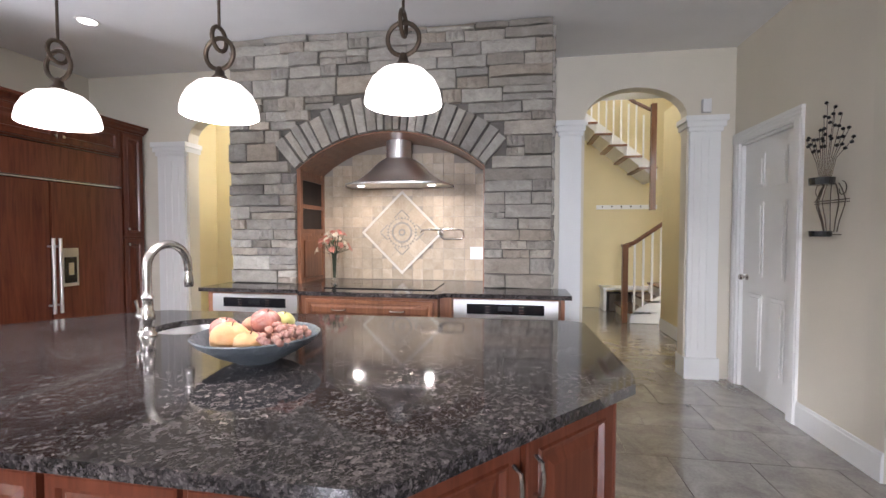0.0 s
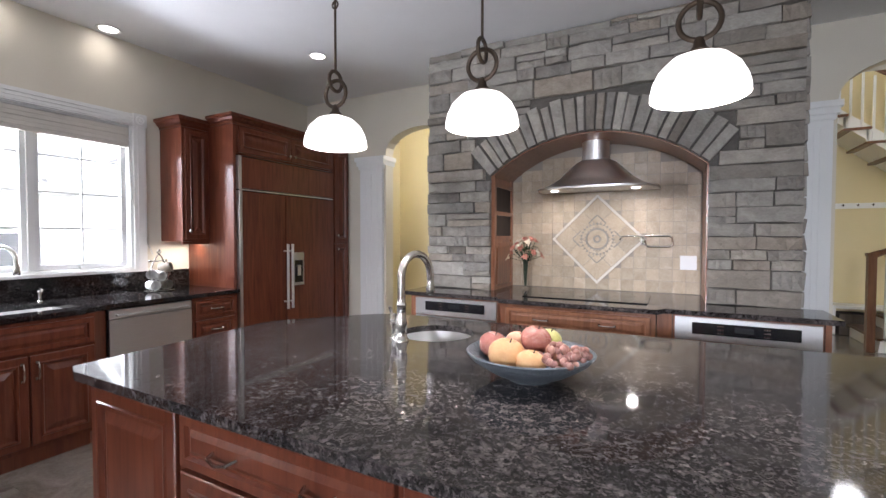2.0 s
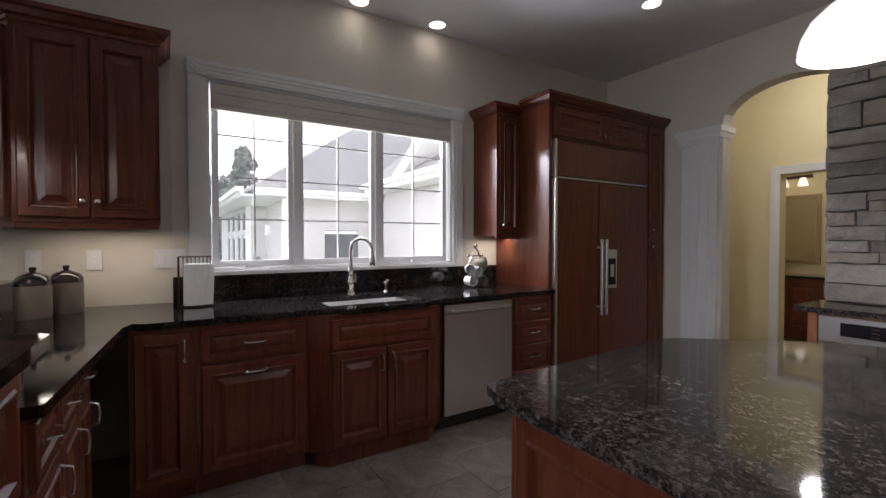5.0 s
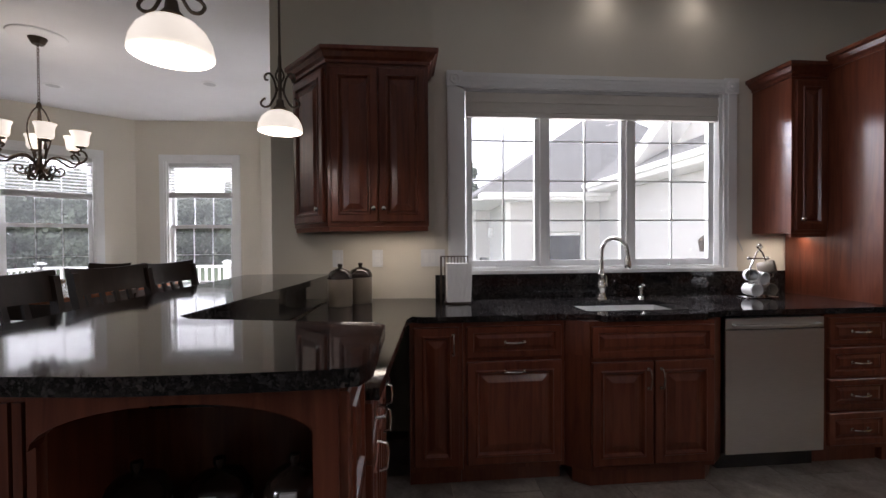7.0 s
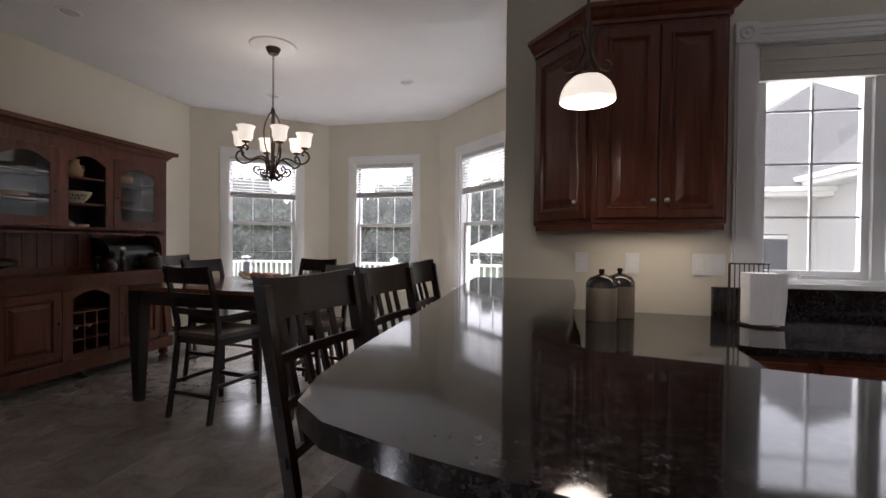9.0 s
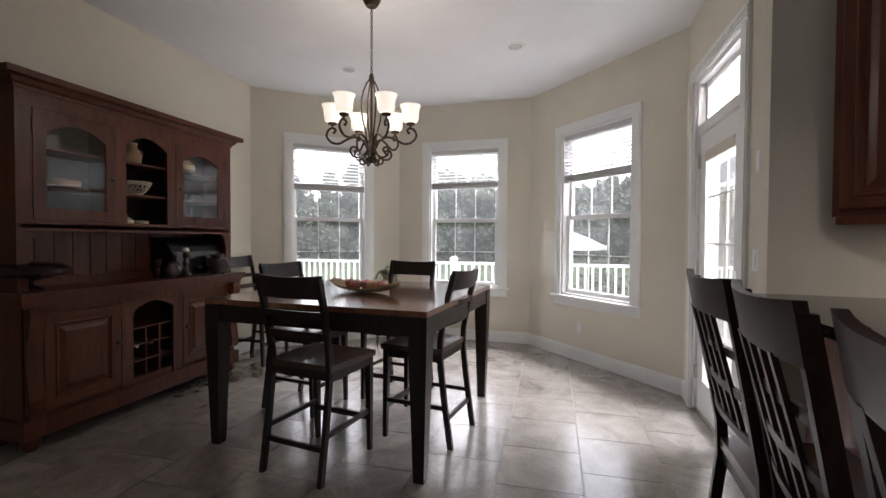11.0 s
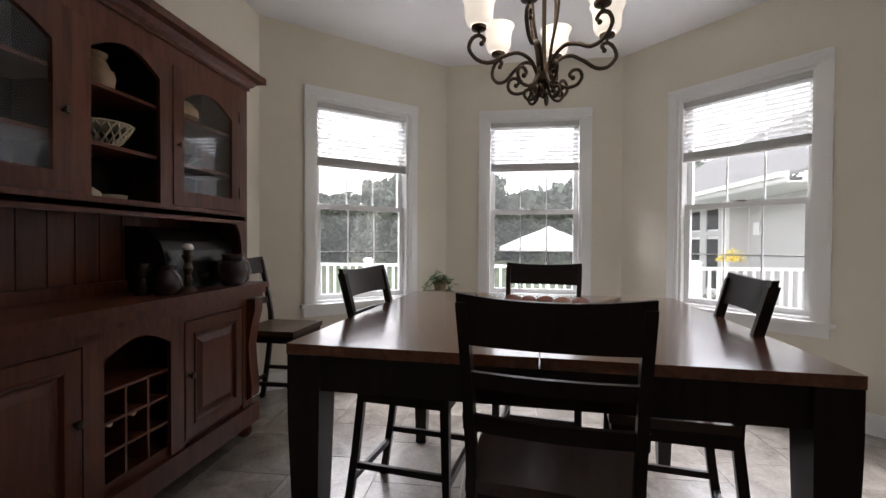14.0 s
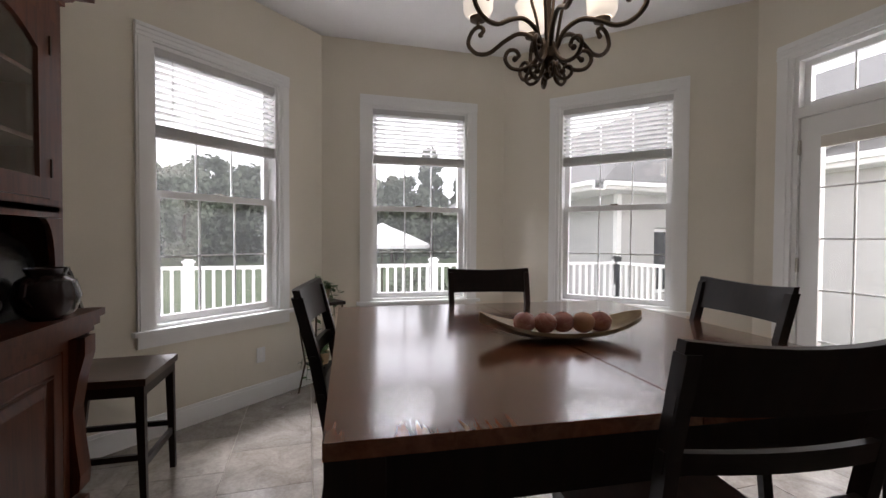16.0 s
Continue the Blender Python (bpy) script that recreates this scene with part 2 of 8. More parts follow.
WALL = painted("warm beige wall paint", (0.72, 0.67, 0.565), 0.7)
YELLOW = painted("yellow hall paint", (0.74, 0.64, 0.38), 0.7)
CEIL = painted("white ceiling paint", (0.84, 0.84, 0.84), 0.8)
TRIM = painted("white gloss trim paint", (0.84, 0.84, 0.82), 0.35, 0.03)
VINYL = painted("white vinyl", (0.80, 0.80, 0.79), 0.3, 0.02)
CHERRY = wood("red cherry cabinet wood", (0.072, 0.0155, 0.008), (0.19, 0.058, 0.029), rough=0.3, coat=0.1)
CHERRY.node_tree.nodes["Principled BSDF"].inputs["Specular IOR Level"].default_value = 0.35
# brighter copy of the cherry: light on the alcove wood is in its colour
CHERRY_LIT = wood("lit cherry wood", (0.16, 0.06, 0.03), (0.34, 0.15, 0.075))
HUTCH = wood("brown pine hutch wood", (0.046, 0.0120, 0.0055), (0.15, 0.044, 0.019), rough=0.36, coat=0.04)
HUTCH.node_tree.nodes["Principled BSDF"].inputs["Specular IOR Level"].default_value = 0.3
# near-black copy of the wood: shade inside hutch and niches is in its colour
SHADED_WOOD = wood("near-black wood with recess shade", (0.010, 0.006, 0.005), (0.024, 0.013, 0.010), rough=0.6, coat=0.0)
BLACKWOOD = wood("black-brown stained wood", (0.009, 0.0045, 0.003), (0.022, 0.011, 0.007), rough=0.36, coat=0.05)
BLACKWOOD.node_tree.nodes["Principled BSDF"].inputs["Specular IOR Level"].default_value = 0.28
TABLETOP = wood("polished brown table wood", (0.10, 0.030, 0.014), (0.25, 0.090, 0.042), stretch=(0.7, 8, 8), rough=0.17, coat=0.8)
SEATWOOD = wood("dark brown seat wood", (0.030, 0.014, 0.009), (0.085, 0.042, 0.026), stretch=(0.9, 8, 8), rough=0.3, coat=0.4)
RAILWOOD = wood("brown oak rail wood", (0.10, 0.04, 0.02), (0.24, 0.11, 0.055))
GRANITE = granite("black-brown granite", 0.6, 85)
GRANITE_FLECKED = granite("brown flecked granite", 1.6, 80)
STONE = stone_mat("grey ledge stone", [(0.0, (0.23, 0.205, 0.175)), (0.2, (0.39, 0.365, 0.325)), (0.4, (0.27, 0.255, 0.235)), (0.6, (0.35, 0.30, 0.245)), (0.8, (0.46, 0.435, 0.39)), (1.0, (0.33, 0.31, 0.28))], bumpy=0.8)
MORTAR = stone_mat("dark grey mortar", [(0.0, (0.10, 0.092, 0.083)), (1.0, (0.13, 0.12, 0.107))])
TRAV = tile_mat("tumbled travertine tile", [(0.3, (0.36, 0.275, 0.18)), (0.55, (0.48, 0.395, 0.285)), (0.75, (0.60, 0.525, 0.41))], 0.42, scale=6)
LINER = tile_mat("pale honed limestone", [(0.3, (0.58, 0.54, 0.47)), (0.7, (0.72, 0.69, 0.63))], 0.45, scale=7)
TRAV_DARK = tile_mat("dark mosaic stone", [(0.3, (0.20, 0.185, 0.165)), (0.7, (0.32, 0.295, 0.26))], 0.5, scale=9)
FLOORTILE = tile_mat("mottled porcelain floor tile", [(0.28, (0.15, 0.127, 0.106)), (0.5, (0.272, 0.242, 0.21)), (0.72, (0.395, 0.366, 0.328))], 0.2, scale=4.2, bumpy=0.05)
for socket, value in (("Specular IOR Level", 0.8), ("Coat Weight", 0.8), ("Coat Roughness", 0.2), ("Coat IOR", 1.6)):
    FLOORTILE.node_tree.nodes["Principled BSDF"].inputs[socket].default_value = value
GROUT = painted("beige grout", (0.33, 0.29, 0.24), 0.9)
STEEL = metal("brushed stainless steel", (0.74, 0.735, 0.72), 0.34)
HOODSTEEL = metal("polished hood stainless", (0.90, 0.895, 0.88), 0.42)
OVENSTEEL = metal("smooth oven stainless", (0.68, 0.67, 0.65), 0.36)
NICKEL = metal("satin nickel", (0.66, 0.63, 0.58), 0.22, (8, 8, 8))
CHROME = metal("bright chrome", (0.8, 0.8, 0.8), 0.08, (8, 8, 8))
IRON = metal("aged bronze iron", (0.10, 0.075, 0.055), 0.45, (20, 20, 20))
BLACK = painted("black plastic", (0.015, 0.015, 0.016), 0.25, 0.1)
GLASS = glass()
# haze over the outdoors is put into these panes, less of it in the door
WINDOWGLASS = glass("slightly hazed window glass", hazed=0.014)
DOORGLASS = glass("faintly hazed door glass", hazed=0.006)
DARKGLASS = painted("black oven glass", (0.012, 0.012, 0.014), 0.08, 0.1)
SHADE = glowing("lit alabaster glass shade", (1.0, 0.95, 0.88), 0.9, mottled=True)
SHADE_WARM = glowing("lit amber-white glass shade", (1.0, 0.88, 0.70), 0.95, mottled=True)
BULB = glowing("lit recessed lamp", (1.0, 0.92, 0.80), 5.0)
BLIND = painted("white blind slats", (0.58, 0.575, 0.56), 0.5, 0.04)
LINEN = painted("woven beige roller shade", (0.66, 0.62, 0.55), 0.85, 0.12, 220, 0.3)
PAPER = painted("white paper towel", (0.82, 0.81, 0.79), 0.9, 0.04, 160, 0.4)
CROCK = painted("tan stoneware glaze", (0.23, 0.19, 0.145), 0.3, 0.1)
CROCKLID = painted("dark brown glazed lid", (0.025, 0.016, 0.012), 0.12, 0.2)
CREAM = painted("cream glazed pottery", (0.62, 0.55, 0.42), 0.3, 0.08)
TANPOT = painted("tan glazed jug", (0.38, 0.26, 0.15), 0.3, 0.2)
DARKPOT = painted("dark glazed pottery", (0.035, 0.02, 0.018), 0.15, 0.3)
LEAF = tile_mat("green houseplant leaf", [(0.3, (0.03, 0.07, 0.02)), (0.7, (0.09, 0.16, 0.05))], 0.4, scale=9)
SIDING = painted("cream vinyl siding", (0.50, 0.495, 0.475), 0.55, 0.03)
ROOF = stone_mat("grey asphalt shingles", [(0.0, (0.17, 0.165, 0.16)), (1.0, (0.22, 0.215, 0.21))], bumpy=0.3)
# leaf colour lightened: the distance haze is painted into it
HAZY_FOLIAGE = tile_mat("haze-paled foliage", [(0.3, (0.12, 0.14, 0.10)), (0.7, (0.19, 0.215, 0.155))], 0.7, scale=1.4)
GRASS = tile_mat("lawn grass", [(0.3, (0.05, 0.075, 0.03)), (0.7, (0.09, 0.12, 0.055))], 0.9, scale=0.7)
DECK = wood("grey deck boards", (0.25, 0.23, 0.21), (0.38, 0.36, 0.33), stretch=(0.8, 9, 9), rough=0.7, coat=0)
BARK = wood("tree bark", (0.05, 0.04, 0.03), (0.12, 0.10, 0.08), rough=0.9, coat=0)


# ---- added daylight lamps standing in for the sky above the windows ----
def skylight(x, y, z, tx, ty, tz, w, h, power, spread=180):
    ld = bpy.data.lights.new("daylight_fill", "AREA")
    ld.spread = radians(spread)
    ld.shape, ld.size, ld.size_y, ld.energy, ld.color = "RECTANGLE", w, h, power, (0.97, 0.985, 1.0)
    lo = new("daylight_fill", ld)
    lo.matrix_world = look((x, y, z), (tx, ty, tz))


skylight(-5.3, 1.44, 3.55, -3.0, 1.44, 1.35, 2.2, 0.8, 175)
skylight(-8.2, -5.42, 3.35, -6.1, -3.6, 1.2, 1.2, 0.8, 350)
skylight(-9.15, -2.82, 3.35, -6.4, -2.85, 1.2, 1.2, 0.8, 350)
skylight(-8.1, -0.2, 3.35, -6.1, -2.2, 1.2, 1.2, 0.8, 330)
skylight(-5.3, 0.55, 3.65, -5.1, -1.7, 1.3, 1.0, 0.8, 140, 110)
# unseen lamp behind the added south opening, brightens the stone wall
skylight(0.5, -6.0, 2.3, -0.4, 3.9, 1.9, 1.0, 1.0, 60, 100)
# low fill lamp added outside under the sill to brighten the kitchen ceiling
skylight(-5.15, 1.44, 0.72, -2.6, 1.44, 3.0, 2.2, 0.5, 60)

# ---- the large structure ----
CEILING = 3.06
THICK = 0.15


def along(p, q):
    """The pose whose x runs from p to q, with y to the left and z up."""
    d = math.degrees(math.atan2(q[1] - p[1], q[0] - p[0]))
    return pose(p[0], p[1], 0, 0, 0, d), math.hypot(q[0] - p[0], q[1] - p[1])


def wall(name, p, q, label, openings=(), mat=WALL, z1=CEILING, thick=THICK):
    m, length = along(p, q)
    bm = bmesh.new()
    x = 0.0
    for a, b, z0, zt in sorted(openings):
        box(bm, x, 0, 0, a, thick, z1)
        if z0 > 0:
            box(bm, a, 0, 0, b, thick, z0)
        if zt < z1:
            box(bm, a, 0, zt, b, thick, z1)
        x = b
    box(bm, x, 0, 0, length, thick, z1)
    return solid(name, bm, mat, label, "wall", "structure", m)


def arched_wall(name, p, q, label, arches, mat=WALL, z1=CEILING, thick=THICK):
    """A wall with openings (a, b, spring, crown) whose heads are round."""
    m, length = along(p, q)
    bm = bmesh.new()
    x = 0.0
    for a, b, spring, crown in arches:
        box(bm, x, 0, 0, a, thick, z1)
        n, c, h = 14, (a + b) / 2, (b - a) / 2
        curve = [(c - h * math.cos(math.pi * k / n), spring + (crown - spring) * math.sin(math.pi * k / n)) for k in range(n + 1)]
        for (xa, za), (xb, zb) in zip(curve, curve[1:]):
            slab(bm, [(xa, za), (xb, zb), (xb, z1), (xa, z1)], 0, thick)
        x = b
    if x < length:
        box(bm, x, 0, 0, length, thick, z1)
    bmesh.ops.remove_doubles(bm, verts=bm.verts[:], dist=0.0005)
    return solid(name, bm, mat, label, "wall", "structure", m)


B23, B34, B45, B56 = (-6.444, -5.08), (-7.655, -3.69), (-7.60, -1.95), (-6.06, -0.60)
XW = -3.98
# the opening in the south wall is unseen, added to let daylight in
wall("wall_south", (5.2, -5.08), B23, "beige painted wall behind the hutch", [(4.2, 5.2, 0.9, 2.4)])
M3, L3 = along(B23, B34)
M4, L4 = along(B34, B45)
M5, L5 = along(B45, B56)
# bay windows: start and width of the opening along each wall
W3, W4, W5 = (0.455, 0.93), (0.43, 0.93), (0.565, 0.95)
SILL, HEAD = 0.69, 2.48
wall("wall_bay_west", B23, B34, "beige painted bay wall with a tall window", [(W3[0], W3[0] + W3[1], SILL, HEAD)])
wall("wall_bay_middle", B34, B45, "beige painted bay wall with a tall window", [(W4[0], W4[0] + W4[1], SILL, HEAD)])
wall("wall_bay_north", B45, B56, "beige painted bay wall with a tall window", [(W5[0], W5[0] + W5[1], SILL, HEAD)])
DOOR0, DOOR1 = 0.27, 1.16
M6, L6 = along(B56, (-4.13, -0.63))
wall("wall_door", B56, (-4.13, -0.63), "beige painted wall with a glazed patio door", [(DOOR0, DOOR1, 0, 2.52)])
WIN0, WIN1, WZ0, WZ1 = 0.49, 2.39, 1.10, 2.35
wall("wall_window", (XW, 0.30), (XW, 4.62), "beige painted kitchen wall with a wide window", [(WIN0 - 0.30, WIN1 - 0.30, WZ0, WZ1)])
wall("wall_window_south", (-4.10, -0.81), (XW, 0.30), "beige painted kitchen wall beside the window", thick=0.12)
arched_wall("wall_hall_west", (XW, 4.47), (-1.80, 4.47), "beige wall with an arched opening to a yellow hall", [(1.22, 2.17, 2.36, 2.62)])
arched_wall("wall_hall_east", (0.95, 4.70), (2.66, 4.70), "beige wall with an arched opening to the stair hall", [(0.38, 1.30, 2.45, 2.74)])
DY0, DY1 = 3.80, 4.58
wall("wall_east", (2.66, 4.70), (2.66, 2.95), "beige wall with a white panelled door", [(4.70 - DY1, 4.70 - DY0, 0, 2.16)])
wall("wall_east_return", (2.66, 2.95), (5.2, 2.95), "beige wall of the adjoining room")
wall("wall_far_east", (5.2, 2.95), (5.2, -5.08), "beige wall of the adjoining room")

# ceiling and floor base
room = [(5.35, -5.23), (5.35, 3.1), (2.81, 3.1), (2.81, 4.85), (-4.13, 4.85), (-4.13, -0.45), (-6.1, -0.45), (-7.75, -1.9), (-7.81, -3.74), (-6.5, -5.23)]
bm = bmesh.new()
prism(bm, room, CEILING, CEILING + 0.12)
solid("ceiling", bm, CEIL, "flat white painted ceiling", "ceiling", "structure")
bm = bmesh.new()
prism(bm, room, -0.12, -0.006)
floor = solid("floor", bm, GROUT, "mottled beige-grey porcelain tile floor", "floor", "structure")

# stair hall and side hall behind the arches
bm = boxes((-4.5, 4.85, -0.12, 4.6, 9.0, -0.006))
solid("hall_floor", bm, FLOORTILE, "mottled tile floor of the halls", "floor", "structure")
solid("hall_ceiling", boxes((-4.5, 4.86, CEILING, 4.6, 6.2, CEILING + 0.12), (-4.5, 6.2, CEILING, 0.9, 9.0, CEILING + 0.12), (0.9, 6.2, 4.6, 4.6, 9.0, 4.7), (0.9, 6.1, CEILING + 0.12, 4.6, 6.2, 4.7)), CEIL, "white hall ceiling", "ceiling", "structure")
wall("wall_stair_back", (-0.5, 8.75), (4.6, 8.75), "yellow painted stair hall wall", mat=YELLOW, z1=4.6)
wall("wall_stair_side", (2.72, 6.9), (2.72, 4.85), "yellow painted hall wall", mat=YELLOW)
wall("wall_stair_west", (0.75, 4.86), (0.75, 8.75), "yellow painted hall wall", mat=YELLOW, z1=4.6)
wall("wall_stair_east", (4.45, 8.75), (4.45, 4.85), "yellow painted stair wall", mat=YELLOW, z1=4.6)
HB = 6.05
wall("wall_side_hall_back", (-4.5, HB), (-0.5, HB), "yellow painted hall wall with a doorway", [(1.59, 2.30, 0, 2.03)], mat=YELLOW)
wall("wall_side_hall_west", (-3.6, 4.62), (-3.6, HB), "yellow painted hall wall", mat=YELLOW)
wall("wall_side_hall_east", (-1.0, HB), (-1.0, 4.9), "yellow painted hall wall", mat=YELLOW)
wall("wall_powder_west", (-4.35, HB + 0.15), (-4.35, 7.7), "warm painted wall of a powder room", mat=YELLOW)
wall("wall_powder_east", (-1.6, 7.7), (-1.6, HB + 0.15), "warm painted wall of a powder room", mat=YELLOW)
wall("wall_powder_back", (-4.5, 7.7), (-1.45, 7.7), "warm painted wall of a powder room", mat=YELLOW)


# baseboards
def baseboard(p, q, gaps=(), h=0.14):
    m, length = along(p, q)
    bm = bmesh.new()
    x = 0.0
    for a, b in list(gaps) + [(length, length)]:
        if a - x > 0.02:
            box(bm, x, -0.016, 0.002, a, 0, h - 0.02)
            box(bm, x, -0.011, h - 0.02, a, 0, h)
        x = b
    return solid("baseboard", bm, TRIM, "white painted baseboard", "baseboard", "structure", m)


baseboard((5.2, -5.08), B23)
baseboard(B23, B34)
baseboard(B34, B45)
baseboard(B45, B56)
baseboard(B56, (-4.13, -0.63), [(DOOR0 - 0.13, DOOR1 + 0.12)])
baseboard((2.66, 4.70), (2.66, 2.95), [(4.70 - DY1 - 0.1, 4.70 - DY0 + 0.1)], 0.17)
baseboard((2.72, 6.9), (2.72, 4.86), (), 0.17)


# ---- windows and doors ----
def casing(parent, x0, x1, z0, z1, w=0.095, sill=True, rosette=False, y=-0.02):
    part("side_casing", boxes((x0 - w, y, z0, x0, 0, z1), (x0 - w + 0.012, y - 0.006, z0, x0 - 0.03, y, z1)), TRIM, parent)
    part("side_casing", boxes((x1, y, z0, x1 + w, 0, z1), (x1 + 0.03, y - 0.006, z0, x1 + w - 0.012, y, z1)), TRIM, parent)
    bm = boxes((x0 - w, y - 0.002, z1, x1 + w, 0, z1 + w))
    for k in range(3):
        box(bm, x0 - (0 if rosette else w), y - 0.009, z1 + 0.012 + k * 0.028, x1 + (0 if rosette else w), y - 0.002, z1 + 0.03 + k * 0.028)
    part("head_casing", bm, TRIM, parent)
    if rosette:
        for c in (x0 - w / 2, x1 + w / 2):
            bm = boxes((c - w / 2 - 0.004, y - 0.014, z1, c + w / 2 + 0.004, 0, z1 + w + 0.006))
            ring = bmesh.new()
            lathe(ring, [(0.038, 0), (0.036, 0.006), (0.028, 0.008), (0.024, 0.003), (0.012, 0.003), (0.008, 0.009), (0, 0.01)], steps=16)
            ring.transform(Matrix.Translation((c, y - 0.014, z1 + w / 2)) @ pose(0, 0, 0, 90))
            me = bpy.data.meshes.new("t")
            ring.to_mesh(me)
            bm.from_mesh(me)
            part("rosette", bm, TRIM, parent)
    if sill:
        part("window_sill", bevel(boxes((x0 - w - 0.03, -0.055, z0 - 0.028, x1 + w + 0.03, 0.05, z0)), 0.006), TRIM, parent)
        part("apron", boxes((x0 - w, -0.018, z0 - 0.11, x1 + w, 0, z0 - 0.028)), TRIM, parent)


def sash(parent, x0, x1, z0, z1, y, cols, rows, rail=0.045, name="sash", muntin=0.011):
    """One glazed sash: a frame, a pane for the whole light and thin muntin bars on it."""
    fr = boxes((x0, y - 0.018, z0, x0 + rail, y + 0.018, z1), (x1 - rail, y - 0.018, z0, x1, y + 0.018, z1),
               (x0 + rail, y - 0.018, z0, x1 - rail, y + 0.018, z0 + rail), (x0 + rail, y - 0.018, z1 - rail, x1 - rail, y + 0.018, z1))
    s = part(name, bevel(fr, 0.003, 1), VINYL, parent)
    gx0, gx1, gz0, gz1 = x0 + rail, x1 - rail, z0 + rail, z1 - rail
    p = part("pane", boxes((gx0, y - 0.002, gz0, gx1, y + 0.002, gz1)), WINDOWGLASS, s)
    p.visible_shadow = False
    for c in range(1, cols):
        x = gx0 + (gx1 - gx0) * c / cols
        part("muntin", boxes((x - muntin / 2, y - 0.007, gz0, x + muntin / 2, y + 0.007, gz1)), VINYL, s)
    for r in range(1, rows):
        z = gz0 + (gz1 - gz0) * r / rows
        part("muntin", boxes((gx0, y - 0.006, z - muntin / 2, gx1, y + 0.006, z + muntin / 2)), VINYL, s)
    return s


def jamb(parent, x0, x1, z0, z1, depth=THICK):
    part("window_frame", boxes((x0, 0, z0, x0 + 0.022, depth, z1), (x1 - 0.022, 0, z0, x1, depth, z1), (x0, 0, z1 - 0.022, x1, depth, z1), (x0, 0, z0, x1, depth, z0 + 0.022)), TRIM, parent)


def hung_window(name, m, x0, w, slats, drop):
    """A double-hung window with a half-raised slatted blind."""
    win = thing(name, m, "white double-hung window with grilles and a raised blind", "window", "bay windows", "structure")
    x1 = x0 + w
    casing(win, x0, x1, SILL, HEAD)
    jamb(win, x0, x1, SILL, HEAD)
    mid = 1.55
    sash(win, x0 + 0.024, x1 - 0.024, mid - 0.02, HEAD - 0.024, 0.105, 3, 2)
    sash(win, x0 + 0.024, x1 - 0.024, SILL + 0.024, mid + 0.02, 0.068, 3, 2)
    part("sash_lock", boxes((x0 + w / 2 - 0.03, 0.03, mid + 0.02, x0 + w / 2 + 0.03, 0.06, mid + 0.032)), NICKEL, win)
    blind = thing("window_blind", m, "white slatted blind raised to the upper half", "blind", "bay blinds")
    part("headrail", boxes((x0 + 0.026, 0.004, HEAD - 0.07, x1 - 0.026, 0.046, HEAD - 0.024)), BLIND, blind)
    bottom = HEAD - drop
    for k in range(slats):
        z = HEAD - 0.085 - k * (drop - 0.16) / slats
        bm = bmesh.new()
        box(bm, x0 + 0.03, -0.022, -0.0015, x1 - 0.03, 0.022, 0.0015)
        bm.transform(Matrix.Translation((0, 0.026, z)) @ pose(0, 0, 0, -14))
        part("slat", bm, BLIND, blind)
    bm = boxes((x0 + 0.028, 0.002, bottom, x1 - 0.028, 0.05, bottom + 0.022))
    for k in range(9):
        box(bm, x0 + 0.03, 0.003, bottom + 0.024 + k * 0.0062, x1 - 0.03, 0.049, bottom + 0.028 + k * 0.0062)
    part("stacked_slats", bm, BLIND, blind)
    for c in (0.14, 0.86):
        part("ladder_cord", boxes((x0 + w * c - 0.0015, 0.0, bottom, x0 + w * c + 0.0015, 0.003, HEAD - 0.07)), BLIND, blind)
    part("wand", boxes((x1 - 0.09, -0.004, HEAD - 0.58, x1 - 0.082, 0.004, HEAD - 0.07)), GLASS, blind)
    return win


hung_window("window_1", M3, W3[0], W3[1], 10, 0.58)
hung_window("window_2", M4, W4[0], W4[1], 9, 0.52)
hung_window("window_3", M5, W5[0], W5[1], 10, 0.54)

# wide kitchen window, three casements
MW = pose(XW, 0, 0, 0, 0, 90)
win = thing("window_4", MW, "wide white three-part casement window with grilles", "window", "", "structure")
casing(win, WIN0, WIN1, WZ0, WZ1, 0.10, False, True)
jamb(win, WIN0, WIN1, WZ0, WZ1)
part("window_sill", bevel(boxes((WIN0 - 0.1, -0.03, WZ0 - 0.025, WIN1 + 0.1, 0.1, WZ0)), 0.005), TRIM, win)
edges = [WIN0 + 0.022, 1.065, 1.70, WIN1 - 0.022]
for a, b in zip(edges, edges[1:]):
    sash(win, a + 0.012, b - 0.012, WZ0 + 0.024, WZ1 - 0.024, 0.06, 2, 4, 0.042)
for a in edges[1:3]:
    part("mullion", boxes((a - 0.02, 0.02, WZ0 + 0.022, a + 0.02, 0.12, WZ1 - 0.022)), TRIM, win)
for c in (0.78, 2.05):
    part("crank", bevel(boxes((c - 0.05, 0.012, WZ0 + 0.02, c + 0.05, 0.045, WZ0 + 0.042)), 0.006), VINYL, win)
shade = thing("roller_shade", MW, "beige woven roman shade pulled up at the window head", "shade")
for k in range(5):
    part("fabric_fold", bevel(boxes((WIN0 + 0.03, 0.0 - 0.004 * (k % 2), 2.156 + k * 0.034, WIN1 - 0.03, 0.04, 2.188 + k * 0.034)), 0.004, 1), LINEN, shade)
part("headrail", boxes((WIN0 + 0.026, -0.002, 2.327, WIN1 - 0.026, 0.045, 2.345)), BLIND, shade)
bm = bmesh.new()
tube(bm, [(WIN1 - 0.03, -0.004, 2.2), (WIN1 - 0.02, -0.008, 1.75), (WIN1 + 0.05, -0.012, 1.45), (WIN1 + 0.15, -0.014, 1.22)], 0.004, 6)
part("cord", bm, BLIND, shade)

